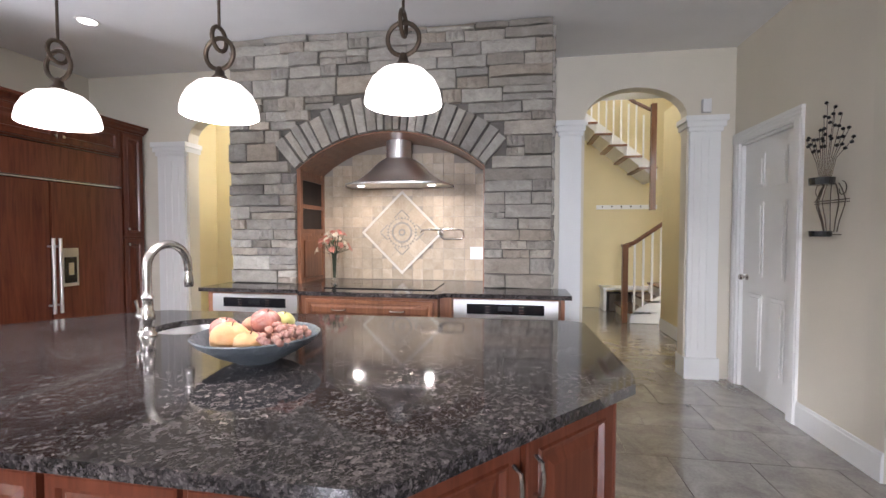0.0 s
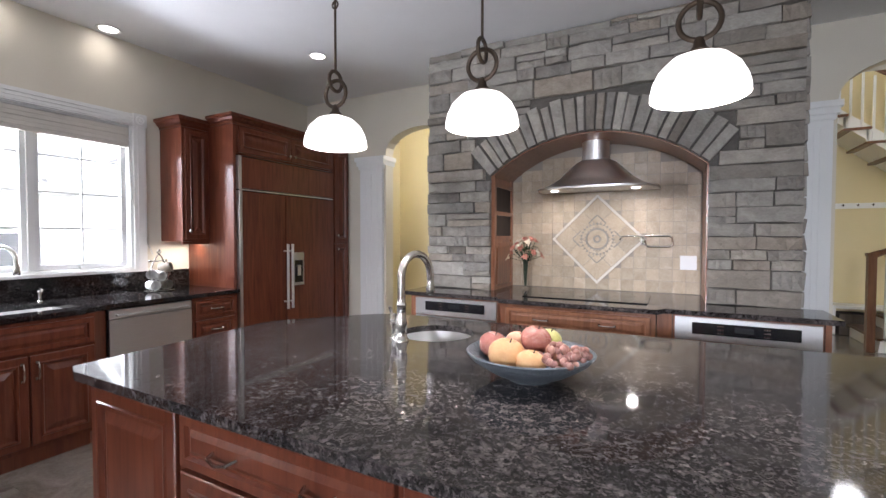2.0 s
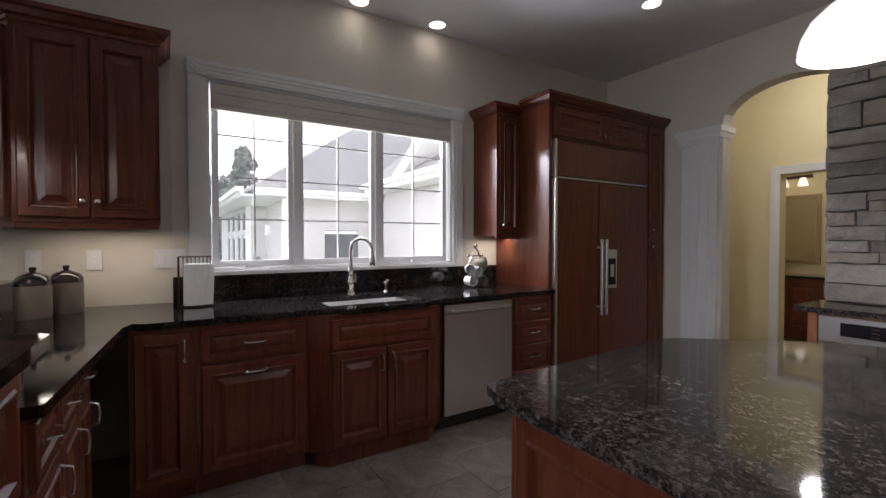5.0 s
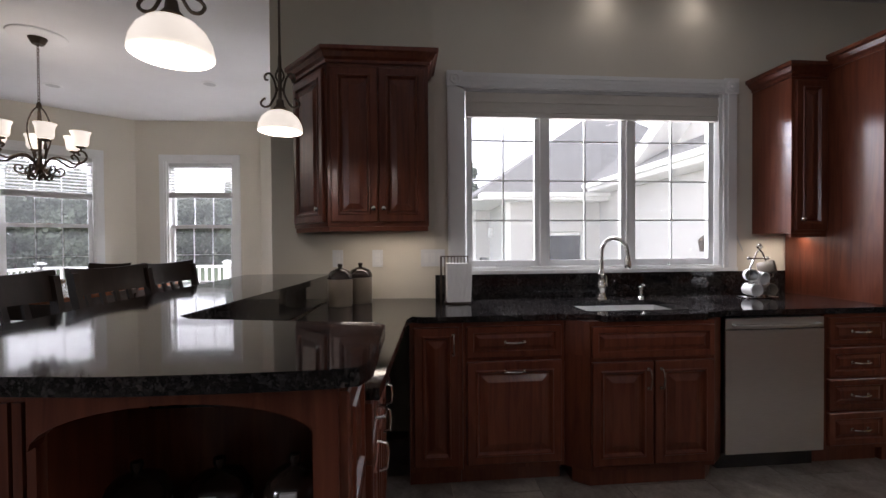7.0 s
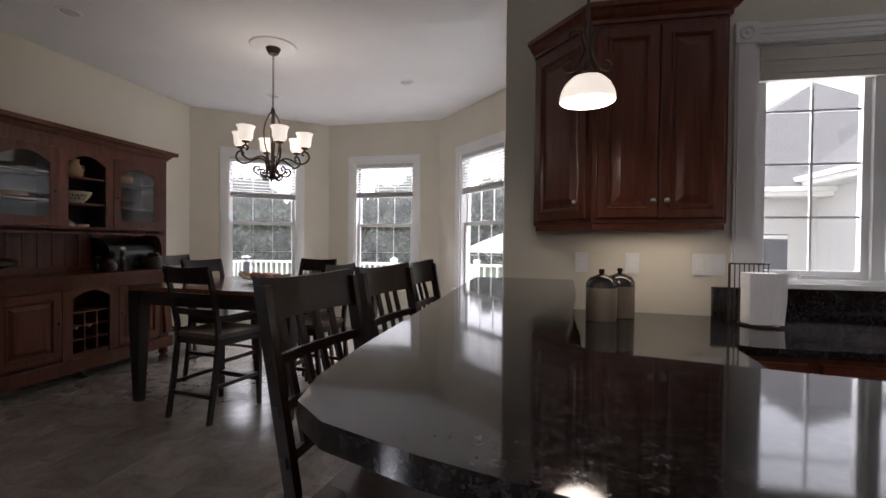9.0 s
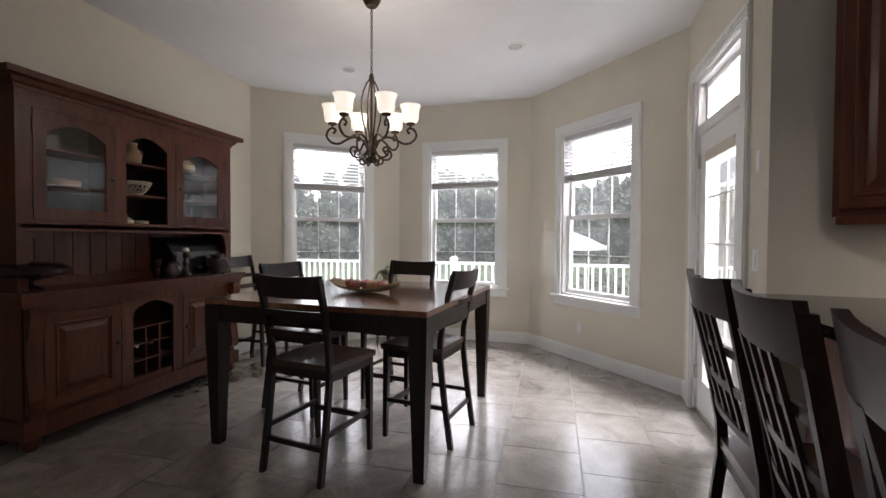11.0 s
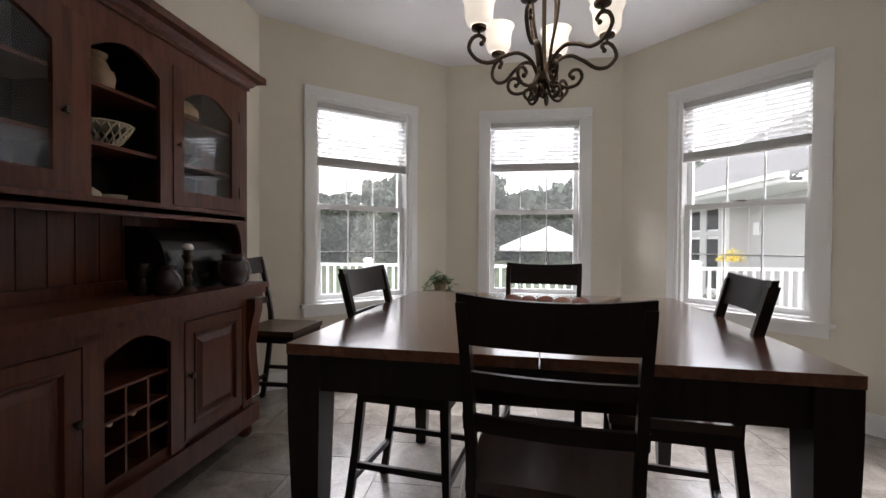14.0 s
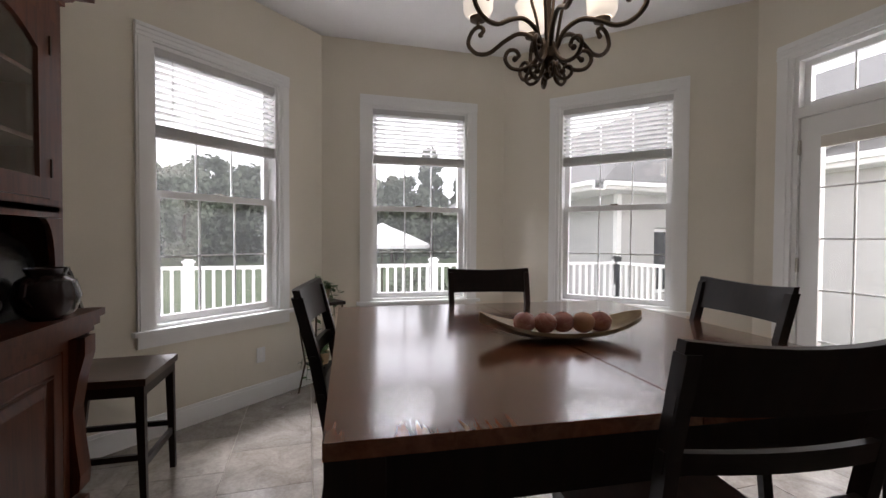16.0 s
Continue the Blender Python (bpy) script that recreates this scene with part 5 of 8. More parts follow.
op = thing("outlet_plate", pose(0.325, SB - 0.016, 1.175), "white double outlet plate on the tiles", "outlet")
part("plate", bevel(boxes((-0.06, -0.006, -0.058, 0.06, 0, 0.058)), 0.003, 1), VINYL, op)
for x in (-0.028, 0.028):
    part("socket", boxes((x - 0.017, -0.008, -0.033, x + 0.017, -0.006, 0.033)), VINYL, op)

# ---- dining table and chairs ----
TM = pose(-4.93, -2.97, 0, 0, 0, -9.5)
tb = thing("dining_table", pose(-5.003, -2.98, 0, 0, 0, -4.7), "square counter-height dining table with polished brown top and black legs", "dining table")
h = 0.745
for a, b in ((-h, -0.002), (0.002, h)):
    part("tabletop_leaf", bevel(boxes((-h, a, 0.893, h, b, 0.925)), 0.006, 2), TABLETOP, tb, "polished brown wood leaf", True)
for d in ((-h + 0.107, -h + 0.012, 0.785, h - 0.107, -h + 0.037, 0.892), (-h + 0.107, h - 0.037, 0.785, h - 0.107, h - 0.012, 0.892), (-h + 0.012, -h + 0.107, 0.785, -h + 0.037, h - 0.107, 0.892), (h - 0.037, -h + 0.107, 0.785, h - 0.012, h - 0.107, 0.892)):
    part("apron", boxes(d), BLACKWOOD, tb)
for sx in (-1, 1):
    for sy in (-1, 1):
        bm = bmesh.new()
        c = h - 0.054
        rows = [[bm.verts.new((sx * c + ox * r, sy * c + oy * r, z)) for ox, oy in ((-1, -1), (1, -1), (1, 1), (-1, 1))] for r, z in ((0.03, 0.002), (0.05, 0.66), (0.052, 0.78), (0.052, 0.892))]
        for a, b in zip(rows, rows[1:]):
            for k in range(4):
                j = (k + 1) % 4
                bm.faces.new((a[k], a[j], b[j], b[k]))
        bm.faces.new(rows[0])
        bm.faces.new(rows[-1])
        part("leg", bevel(bm, 0.005, 1), BLACKWOOD, tb)


def chair_parts(ch, back):
    """A counter-height side chair facing +x, its seat's centre at the origin."""
    W, D, S = 0.215, 0.20, 0.62
    bm = bmesh.new()
    n = 8
    top, low = [], []
    for i in range(n + 1):
        for j in range(n + 1):
            u, v = i / n * 2 - 1, j / n * 2 - 1
            w = W * (1 - 0.06 * (1 - u) / 2) if u < 0 else W
            dip = 0.014 * (1 - u * u) * (1 - v * v)
            top.append(bm.verts.new((u * D * 1.05, v * (w + 0.015), S - dip)))
            low.append(bm.verts.new((u * D * 1.05, v * (w + 0.015), S - 0.034)))
    for i in range(n):
        for j in range(n):
            q = (i * (n + 1) + j, (i + 1) * (n + 1) + j, (i + 1) * (n + 1) + j + 1, i * (n + 1) + j + 1)
            bm.faces.new([top[k] for k in q])
            bm.faces.new([low[k] for k in reversed(q)])
    rim = [i * (n + 1) for i in range(n + 1)] + [n * (n + 1) + j for j in range(1, n + 1)] + [i * (n + 1) + n for i in range(n - 1, -1, -1)] + [j for j in range(n - 1, 0, -1)]
    for a, b in zip(rim, rim[1:] + rim[:1]):
        bm.faces.new((top[a], top[b], low[b], low[a]))
    part("seat", bm, SEATWOOD, ch, "shaped dark brown wooden seat", True)
    part("seat_rail", boxes((-D, -W + 0.01, S - 0.085, -D + 0.02, W - 0.01, S - 0.035), (D - 0.02, -W + 0.01, S - 0.085, D, W - 0.01, S - 0.035), (-D, -W, S - 0.085, D, -W + 0.02, S - 0.035), (-D, W - 0.02, S - 0.085, D, W, S - 0.035)), BLACKWOOD, ch)
    top_z = 1.10 if back == "ladder" else 1.19
    for s in (-1, 1):
        bm = bmesh.new()
        pts = [(-D - 0.075, s * (W - 0.015), 0.002), (-D - 0.03, s * (W - 0.015), 0.3), (-D, s * (W - 0.015), 0.56), (-D - 0.005, s * (W - 0.015), 0.68), (-D - 0.045, s * (W - 0.012), 0.90), (-D - 0.095, s * (W - 0.008), top_z - 0.01)]
        for p, q in zip(pts, pts[1:]):
            beam(bm, p, q, 0.034, 0.026)
        part("back_leg", bm, BLACKWOOD, ch)
        bm = bmesh.new()
        rows = [[bm.verts.new((D - 0.02 + ox * r + dx, s * (W - 0.015) + oy * r, z)) for ox, oy in ((-1, -1), (1, -1), (1, 1), (-1, 1))] for r, z, dx in ((0.013, 0.002, 0.012), (0.019, 0.55, 0.0), (0.019, S - 0.034, 0.0))]
        for a, b in zip(rows, rows[1:]):
            for k in range(4):
                bm.faces.new((a[k], a[(k + 1) % 4], b[(k + 1) % 4], b[k]))
        bm.faces.new(rows[0])
        bm.faces.new(rows[-1])
        part("front_leg", bm, BLACKWOOD, ch)
        part("stretcher", boxes((-D - 0.035, s * (W - 0.015) - 0.009, 0.235, D - 0.01, s * (W - 0.015) + 0.009, 0.262)), BLACKWOOD, ch)
    part("stretcher", boxes((D - 0.025, -W + 0.02, 0.19, D - 0.005, W - 0.02, 0.225)), BLACKWOOD, ch)
    part("stretcher", boxes((-D - 0.055, -W + 0.02, 0.17, -D - 0.037, W - 0.02, 0.197)), BLACKWOOD, ch)

    def slat(z0, z1, x0, x1, bow, t=0.017):
        bm = bmesh.new()
        m = 8
        ring = []
        for k in range(m + 1):
            v = k / m * 2 - 1
            off = -bow * (1 - v * v)
            lift = 0.012 * (v * v) if z1 > top_z - 0.02 else 0
            ring.append([bm.verts.new(p) for p in ((x0 + off - t / 2, v * (W + 0.004 if bow else W - 0.02), z0), (x0 + off + t / 2, v * (W + 0.004 if bow else W - 0.02), z0), (x1 + off + t / 2, v * (W + 0.004 if bow else W - 0.02), z1 + lift), (x1 + off - t / 2, v * (W + 0.004 if bow else W - 0.02), z1 + lift))])
        for a, b in zip(ring, ring[1:]):
            for k in range(4):
                bm.faces.new((a[k], a[(k + 1) % 4], b[(k + 1) % 4], b[k]))
        bm.faces.new(ring[0])
        bm.faces.new(list(reversed(ring[-1])))
        return bm
    if back == "ladder":
        part("top_rail", slat(0.985, 1.10, -D - 0.068, -D - 0.098, 0.028, 0.022), BLACKWOOD, ch, "", True)
        part("back_slat", slat(0.875, 0.915, -D - 0.042, -D - 0.05, 0.024), BLACKWOOD, ch, "", True)
        part("back_slat", slat(0.755, 0.80, -D - 0.017, -D - 0.026, 0.02), BLACKWOOD, ch, "", True)
    else:
        part("top_rail", slat(1.085, 1.19, -D - 0.085, -D - 0.105, 0.03, 0.022), BLACKWOOD, ch, "", True)
        for z in (0.74, 0.86, 0.975):
            x = -D - 0.005 - (z - 0.68) * 0.19
            part("back_slat", slat(z, z + 0.026, x, x - 0.004, 0.02, 0.014), BLACKWOOD, ch, "", True)
        for k in range(4):
            y = -0.115 + k * 0.0767
            bm = bmesh.new()
            beam(bm, (-D - 0.03, y, 0.755), (-D - 0.115, y, 1.09), 0.012, 0.022)
            part("spindle", bm, BLACKWOOD, ch)


def chair_pose(x, y, turn):
    return pose(x, y, 0, 0, 0, turn)


first = thing("dining_chair", chair_pose(-4.37, -2.985, 180 - 9.5), "counter-height ladder-back chair in black-brown wood, drawn from the table", "chair", "chairs round the table")
chair_parts(first, "ladder")
for x, y, turn, lab in ((-5.47, -2.93, -9.5, ""), (-4.89, -2.51, -99.5, ""), (-5.10, -3.51, 80.5, "")):
    copy_thing(first, chair_pose(x, y, turn))
c = copy_thing(first, chair_pose(-6.12, -4.72, 88))
tagged(c, "counter-height ladder-back chair standing against the wall beside the hutch", "chair", "spare chair")

stool = thing("bar_stool", chair_pose(-2.53, -0.98, 82), "tall dark wooden bar chair with a lattice back at the bar", "bar stool", "stools at the bar")
chair_parts(stool, "lattice")
for x, y, turn in ((-3.05, -0.93, 82), (-3.52, -0.90, 86)):
    copy_thing(stool, chair_pose(x, y, turn))

# long dish of apples
FM = TM @ pose(0.02, 0.01, 0.926, 0, 0, -2)
ds = thing("fruit_dish", FM, "long shallow cream wooden dish on the dining table", "dish")
bm = bmesh.new()
n = 20
a_rows = []
for i in range(n + 1):
    u = i / n * 2 - 1
    w = 0.105 * math.sqrt(max(0.0, 1 - abs(u) ** 2.2)) + 0.004
    z = 0.012 + 0.058 * abs(u) ** 2.4
    row = []
    for j in range(7):
        v = j / 6 * 2 - 1
        row.append((v * w, u * 0.29, z + 0.024 * v * v))
    a_rows.append(row)
up = [[bm.verts.new(p) for p in r] for r in a_rows]
dn = [[bm.verts.new((x, y, max(0.0, z - 0.012))) for x, y, z in r] for r in a_rows]
for g, flip in ((up, 0), (dn, 1)):
    for i in range(n):
        for j in range(6):
            q = (g[i][j], g[i + 1][j], g[i + 1][j + 1], g[i][j + 1])
            bm.faces.new(q if not flip else tuple(reversed(q)))
for i in range(n):
    bm.faces.new((up[i][0], dn[i][0], dn[i + 1][0], up[i + 1][0]))
    bm.faces.new((up[i][6], up[i + 1][6], dn[i + 1][6], dn[i][6]))
WOODDISH = wood("pale carved wood", (0.30, 0.22, 0.12), (0.55, 0.44, 0.27), stretch=(8, 0.8, 8), rough=0.4)
part("bowl", bm, WOODDISH, ds, "", True)
APPLE = tile_mat("red apple skin", [(0.3, (0.36, 0.11, 0.10)), (0.6, (0.48, 0.21, 0.17)), (0.8, (0.58, 0.36, 0.22))], 0.25, scale=9, bumpy=0.02)
PEACH = tile_mat("peach skin", [(0.3, (0.55, 0.22, 0.14)), (0.7, (0.70, 0.42, 0.26))], 0.4, scale=9, bumpy=0.02)
ORANGE = tile_mat("orange skin", [(0.3, (0.66, 0.33, 0.13)), (0.7, (0.76, 0.47, 0.22))], 0.45, scale=30, bumpy=0.2)
PEAR = tile_mat("green pear skin", [(0.3, (0.42, 0.42, 0.12)), (0.7, (0.60, 0.55, 0.22))], 0.35, scale=12, bumpy=0.03)
GRAPE = tile_mat("red grape skin", [(0.3, (0.30, 0.12, 0.11)), (0.7, (0.55, 0.32, 0.25))], 0.25, scale=20, bumpy=0.02)


def fruit(name, m, r, mat, label, group, squash=0.92):
    f = thing(name, m, label, "fruit", group)
    bm = bmesh.new()
    prof = []
    for k in range(11):
        a = -math.pi / 2 + math.pi * k / 10
        rr = r * math.cos(a)
        z = r * squash * (1 + math.sin(a))
        if k == 10:
            z -= r * 0.16
        prof.append((max(rr * (1.06 if a > 0 else 1.0), 0.0001), z))
    lathe(bm, prof, steps=18)
    part("flesh", bm, mat, f, "", True)
    bm = bmesh.new()
    tube(bm, [(0, 0, r * 1.72 * squash), (0.003, 0, r * 2.1 * squash)], 0.0018, 5)
    part("stalk", bm, BARK, f)
    return f


for k in range(5):
    fruit("apple", FM @ pose((k % 2) * 0.016 - 0.008, -0.13 + k * 0.068, 0.017, 0, 0, 50 * k), 0.039, APPLE if k != 3 else PEACH, "red apple in the long dish", "apples in the long dish")

# fruit bowl on the island
BM = pose(-0.195, 1.635, CT1 + 0.001, 0, 0, 0)
bw = thing("fruit_bowl", BM, "shallow dark hammered bowl of fruit on the island", "bowl")
BOWL = stone_mat("grey-blue hammered metal glaze", [(0.0, (0.11, 0.13, 0.15)), (1.0, (0.15, 0.17, 0.19))], bumpy=0.8)
BOWL.node_tree.nodes["Principled BSDF"].inputs["Roughness"].default_value = 0.3
bm = bmesh.new()
lathe(bm, [(0.07, 0), (0.075, 0.006), (0.13, 0.03), (0.19, 0.068), (0.21, 0.092), (0.205, 0.096), (0.185, 0.076), (0.12, 0.042), (0.06, 0.022), (0, 0.02)], steps=32)
part("vessel", bm, BOWL, bw, "", True)
for x, y, z, r, mt, nm in ((-0.065, -0.075, 0.035, 0.06, ORANGE, "orange"), (-0.14, 0.005, 0.055, 0.048, APPLE, "apple"), (0.025, -0.105, 0.04, 0.046, ORANGE, "orange"), (0.0, 0.035, 0.08, 0.05, APPLE, "apple"), (0.03, 0.10, 0.075, 0.042, PEAR, "pear"), (-0.08, 0.095, 0.05, 0.045, PEACH, "peach"), (0.08, 0.02, 0.045, 0.045, PEACH, "peach")):
    fruit(nm, BM @ pose(x, y, z, 12, 8, 40), r, mt, nm + " in the bowl on the island", "fruit in the bowl")
gr = thing("grapes", BM @ pose(0.105, -0.055, 0.052), "bunch of red grapes spilling over the bowl", "grapes")
rnd = random.Random(8)
for k in range(72):
    u, v = rnd.uniform(-1, 1), rnd.uniform(-1, 1)
    bm = bmesh.new()
    bmesh.ops.create_icosphere(bm, subdivisions=2, radius=rnd.uniform(0.011, 0.0135), matrix=Matrix.Translation((u * 0.09, v * 0.085, 0.025 + 0.05 * (1 - u * u) * (1 - v * v) + rnd.uniform(-0.015, 0.012) + 0.02 * u)))
    part("grape", bm, GRAPE, gr, "", True)

# ---- hutch ----
HX0, HX1, HF, HB_ = -3.93, -5.72, -4.70, -5.078
HM = pose(HX0, HF, 0, 0, 0, 180)
HW = HX0 - HX1
ht = thing("hutch", HM, "large brown wooden hutch with glazed doors, open shelves and wine rack", "hutch")
UD = 0.05
ZC, ZU, ZT = 0.97, 1.36, 2.20
part("base_plinth", bevel(boxes((-0.02, -0.02, 0.085, HW + 0.02, 0.36, 0.20)), 0.01), HUTCH, ht)
for x in (0.05, HW - 0.05):
    bm = bmesh.new()
    lathe(bm, [(0.03, 0.002), (0.045, 0.02), (0.05, 0.045), (0.04, 0.075), (0.03, 0.086)], (x, 0.04, 0), 14)
    part("bun_foot", bm, HUTCH, ht, "", True)
    part("back_foot", boxes((x - 0.03, 0.28, 0.002, x + 0.03, 0.34, 0.086)), HUTCH, ht)
for d in ((0, 0.02, 0.20, 0.025, 0.36, 0.88), (HW - 0.025, 0.02, 0.20, HW, 0.36, 0.88), (0.025, 0.34, 0.20, HW - 0.025, 0.36, 0.88), (0.025, 0.02, 0.20, HW - 0.025, 0.34, 0.222), (0.025, 0.0, 0.20, 0.10, 0.02, 0.88), (0.61, 0.0, 0.20, 0.70, 0.02, 0.88), (1.06, 0.0, 0.20, 1.15, 0.02, 0.88), (HW - 0.13, 0.0, 0.20, HW - 0.025, 0.02, 0.88), (0.1, 0.0, 0.83, HW - 0.13, 0.02, 0.88)):
    part("case_board", boxes(d), HUTCH, ht)
for x in (0.0, HW - 0.09):
    bm = bmesh.new()
    prof = [(0.0, 0.24), (-0.03, 0.26), (-0.035, 0.32), (-0.02, 0.45), (-0.012, 0.58), (-0.03, 0.70), (-0.055, 0.80), (-0.055, 0.87), (0.0, 0.87)]
    va = [bm.verts.new((x, y, z)) for y, z in prof]
    vb = [bm.verts.new((x + 0.09, y, z)) for y, z in prof]
    bm.faces.new(va)
    bm.faces.new(list(reversed(vb)))
    for k in range(len(prof)):
        j = (k + 1) % len(prof)
        bm.faces.new((va[k], va[j], vb[j], vb[k]))
    part("scrolled_stile", bm, HUTCH, ht)
for a, b, side in ((0.105, 0.605, 1), (1.155, HW - 0.135, 0)):
    f = part("lower_door", panel_front(bmesh.new(), a, 0.225, b, 0.825, 0.018, 0.075), HUTCH, ht)
    knob(f, b - 0.03 if side else a + 0.03, 0.55, -0.002, IRON, 0.018)
rack = part("wine_rack", boxes((0.70, 0.02, 0.222, 1.06, 0.03, 0.235)), HUTCH, ht, "pigeon-hole wine rack")
bm = bmesh.new()
for k in range(4):
    z = 0.235 + k * 0.125
    box(bm, 0.70, 0.015, z, 1.06, 0.30, z + 0.012)
for k in (1, 2):
    x = 0.70 + 0.36 * k / 3
    box(bm, x - 0.006, 0.016, 0.235, x + 0.006, 0.298, 0.61)
part("lattice", bm, HUTCH, rack)


def arched_head(x0, x1, z0, z1, rise, y0, y1):
    bm = bmesh.new()
    pts = [(x0 + (x1 - x0) * k / 14, z0 + rise * math.sin(math.pi * k / 14)) for k in range(15)]
    for (xa, za), (xb, zb) in zip(pts, pts[1:]):
        slab(bm, [(xa, za), (xb, zb), (xb, z1), (xa, z1)], y0, y1)
    bmesh.ops.remove_doubles(bm, verts=bm.verts[:], dist=0.0005)
    return bm


part("arched_head", arched_head(0.70, 1.06, 0.75, 0.83, 0.065, 0.0, 0.02), HUTCH, ht)
part("counter_moulding", bevel(boxes((-0.03, -0.04, 0.88, HW + 0.03, 0.365, 0.905)), 0.007), HUTCH, ht)
part("counter_moulding", bevel(boxes((-0.045, -0.055, 0.9055, HW + 0.045, 0.368, 0.9395)), 0.007), HUTCH, ht)
part("counter", bevel(boxes((-0.055, -0.07, 0.94, HW + 0.055, 0.37, ZC)), 0.007), HUTCH, ht)
for x in (0.0, HW - 0.025):
    part("upper_side", boxes((x, UD + 0.02, ZC + 0.001, x + 0.025, 0.36, ZT)), HUTCH, ht)
part("upper_back", boxes((0.025, 0.345, ZC + 0.001, HW - 0.025, 0.36, ZT)), SHADED_WOOD, ht)
for k in range(14):
    x = 0.03 + k * (HW - 0.06) / 14
    part("back_board", boxes((x, 0.332, ZC + 0.06, x + (HW - 0.06) / 14 - 0.006, 0.345, ZU)), HUTCH, ht)
part("back_rail", boxes((0.025, 0.31, ZC + 0.001, HW - 0.025, 0.345, ZC + 0.06)), HUTCH, ht)
part("upper_floor", boxes((0.025, UD, ZU, HW - 0.025, 0.345, ZU + 0.025), (0.0, UD, ZU - 0.02, HW, UD + 0.02, ZU + 0.05)), HUTCH, ht)
part("upper_top", boxes((0.0, UD, ZT - 0.02, HW, 0.36, ZT), (0.0, UD, ZT - 0.10, HW, UD + 0.02, ZT - 0.02)), HUTCH, ht)
for a, b in ((0.0, 0.09), (0.62, 0.70), (1.06, 1.14), (HW - 0.09, HW)):
    part("face_stile", boxes((a, UD, ZU + 0.05, b, UD + 0.02, ZT - 0.10)), HUTCH, ht)
# end stiles of the open niche, with a curved bracket under the upper case
for x, s in ((0.0, 1), (HW, -1)):
    edge = [(0.0, ZC + 0.001), (0.062, ZC + 0.001), (0.062, ZC + 0.20)] + [(0.062 + 0.075 * (1 - math.cos(k * math.pi / 12)), ZC + 0.20 + 0.168 * math.sin(k * math.pi / 12)) for k in range(1, 7)] + [(0.0, ZU - 0.021)]
    bm = bmesh.new()
    slab(bm, [(x + s * a, z) for a, z in edge], UD, UD + 0.02)
    part("niche_stile", bm, HUTCH, ht)
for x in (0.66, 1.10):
    part("divider", boxes((x - 0.01, UD + 0.02, ZU + 0.025, x + 0.01, 0.345, ZT - 0.02)), SHADED_WOOD, ht)
part("arched_head", arched_head(0.70, 1.06, ZT - 0.20, ZT - 0.10, 0.075, UD, UD + 0.02), HUTCH, ht)
for z in (1.62, 1.86):
    part("shelf_board", boxes((0.03, UD + 0.025, z, HW - 0.03, 0.343, z + 0.016)), HUTCH, ht)
for a, b, side in ((0.09, 0.62, 1), (1.14, HW - 0.09, 0)):
    za, zb = ZU + 0.052, ZT - 0.102
    stiles = ((a + 0.002, UD - 0.004, za, a + 0.075, UD + 0.016, zb), (b - 0.075, UD - 0.004, za, b - 0.002, UD + 0.016, zb), (a + 0.075, UD - 0.004, za, b - 0.075, UD + 0.016, za + 0.075))
    f = part("glazed_door", bevel(boxes(stiles[0]), 0.003, 1), HUTCH, ht)
    for d in stiles[1:]:
        part("door_rail", bevel(boxes(d), 0.003, 1), HUTCH, f)
    part("door_head", arched_head(a + 0.075, b - 0.075, zb - 0.14, zb, 0.075, UD - 0.004, UD + 0.016), HUTCH, f)
    part("pane", boxes((a + 0.07, UD + 0.004, za + 0.07, b - 0.07, UD + 0.007, zb - 0.03)), GLASS, f)
    knob(f, b - 0.035 if side else a + 0.035, za + 0.30, UD - 0.004, IRON, 0.016)
    for z in (za + 0.08, zb - 0.14):
        part("hinge", boxes((a - 0.004 if side else b - 0.006, UD - 0.010, z, a + 0.006 if side else b + 0.004, UD + 0.002, z + 0.07)), IRON, f)
crown(ht, [(0.0, 0.34), (0.0, UD), (HW, UD), (HW, 0.34)], ZT - 0.01, HUTCH, 0.10, 0.085)
part("crown_top", boxes((-0.05, UD - 0.05, ZT + 0.085, HW + 0.05, 0.36, ZT + 0.092)), HUTCH, ht)


# things on and in the hutch
def pot(name, x, y, z, profile, mat, label, cat, handles=0):
    t = thing(name, HM @ pose(x, y, z + 0.001), label, cat)
    bm = bmesh.new()
    lathe(bm, profile, steps=22)
    part("body", bm, mat, t, "", True)
    for k in range(handles):
        s = 1 if k == 0 else -1
        r = max(p[0] for p in profile)
        top = profile[-1][1]
        bm = bmesh.new()
        tube(bm, [(s * r * 0.6, 0, top * 0.92), (s * r * 1.25, 0, top * 0.9), (s * r * 1.35, 0, top * 0.65), (s * r * 0.95, 0, top * 0.42)], 0.007, 7)
        part("handle", bm, mat, t, "", True)
    return t


pot("jug", 0.865, 0.20, 1.876, [(0.05, 0), (0.07, 0.02), (0.075, 0.07), (0.05, 0.12), (0.038, 0.145), (0.048, 0.17), (0.044, 0.17), (0.03, 0.14), (0, 0.13)], TANPOT, "tan glazed pottery jug on the open shelf", "jug", 1)
bk = thing("lattice_bowl", HM @ pose(0.875, 0.17, 1.637), "cream openwork ceramic bowl on the open shelf", "bowl")
bm = bmesh.new()
for k in range(18):
    for s in (1, -1):
        pts = []
        for i in range(6):
            u = i / 5
            a = 2 * math.pi * k / 18 + s * u * 0.5
            r = 0.05 + 0.06 * u ** 0.7
            pts.append((r * math.cos(a), r * math.sin(a), 0.012 + 0.085 * u))
        tube(bm, pts, 0.0035, 5)
part("lattice", bm, CREAM, bk, "", True)
bm = bmesh.new()
lathe(bm, [(0.05, 0), (0.054, 0.008), (0.05, 0.016)], steps=20)
part("foot", bm, CREAM, bk, "", True)
bm = bmesh.new()
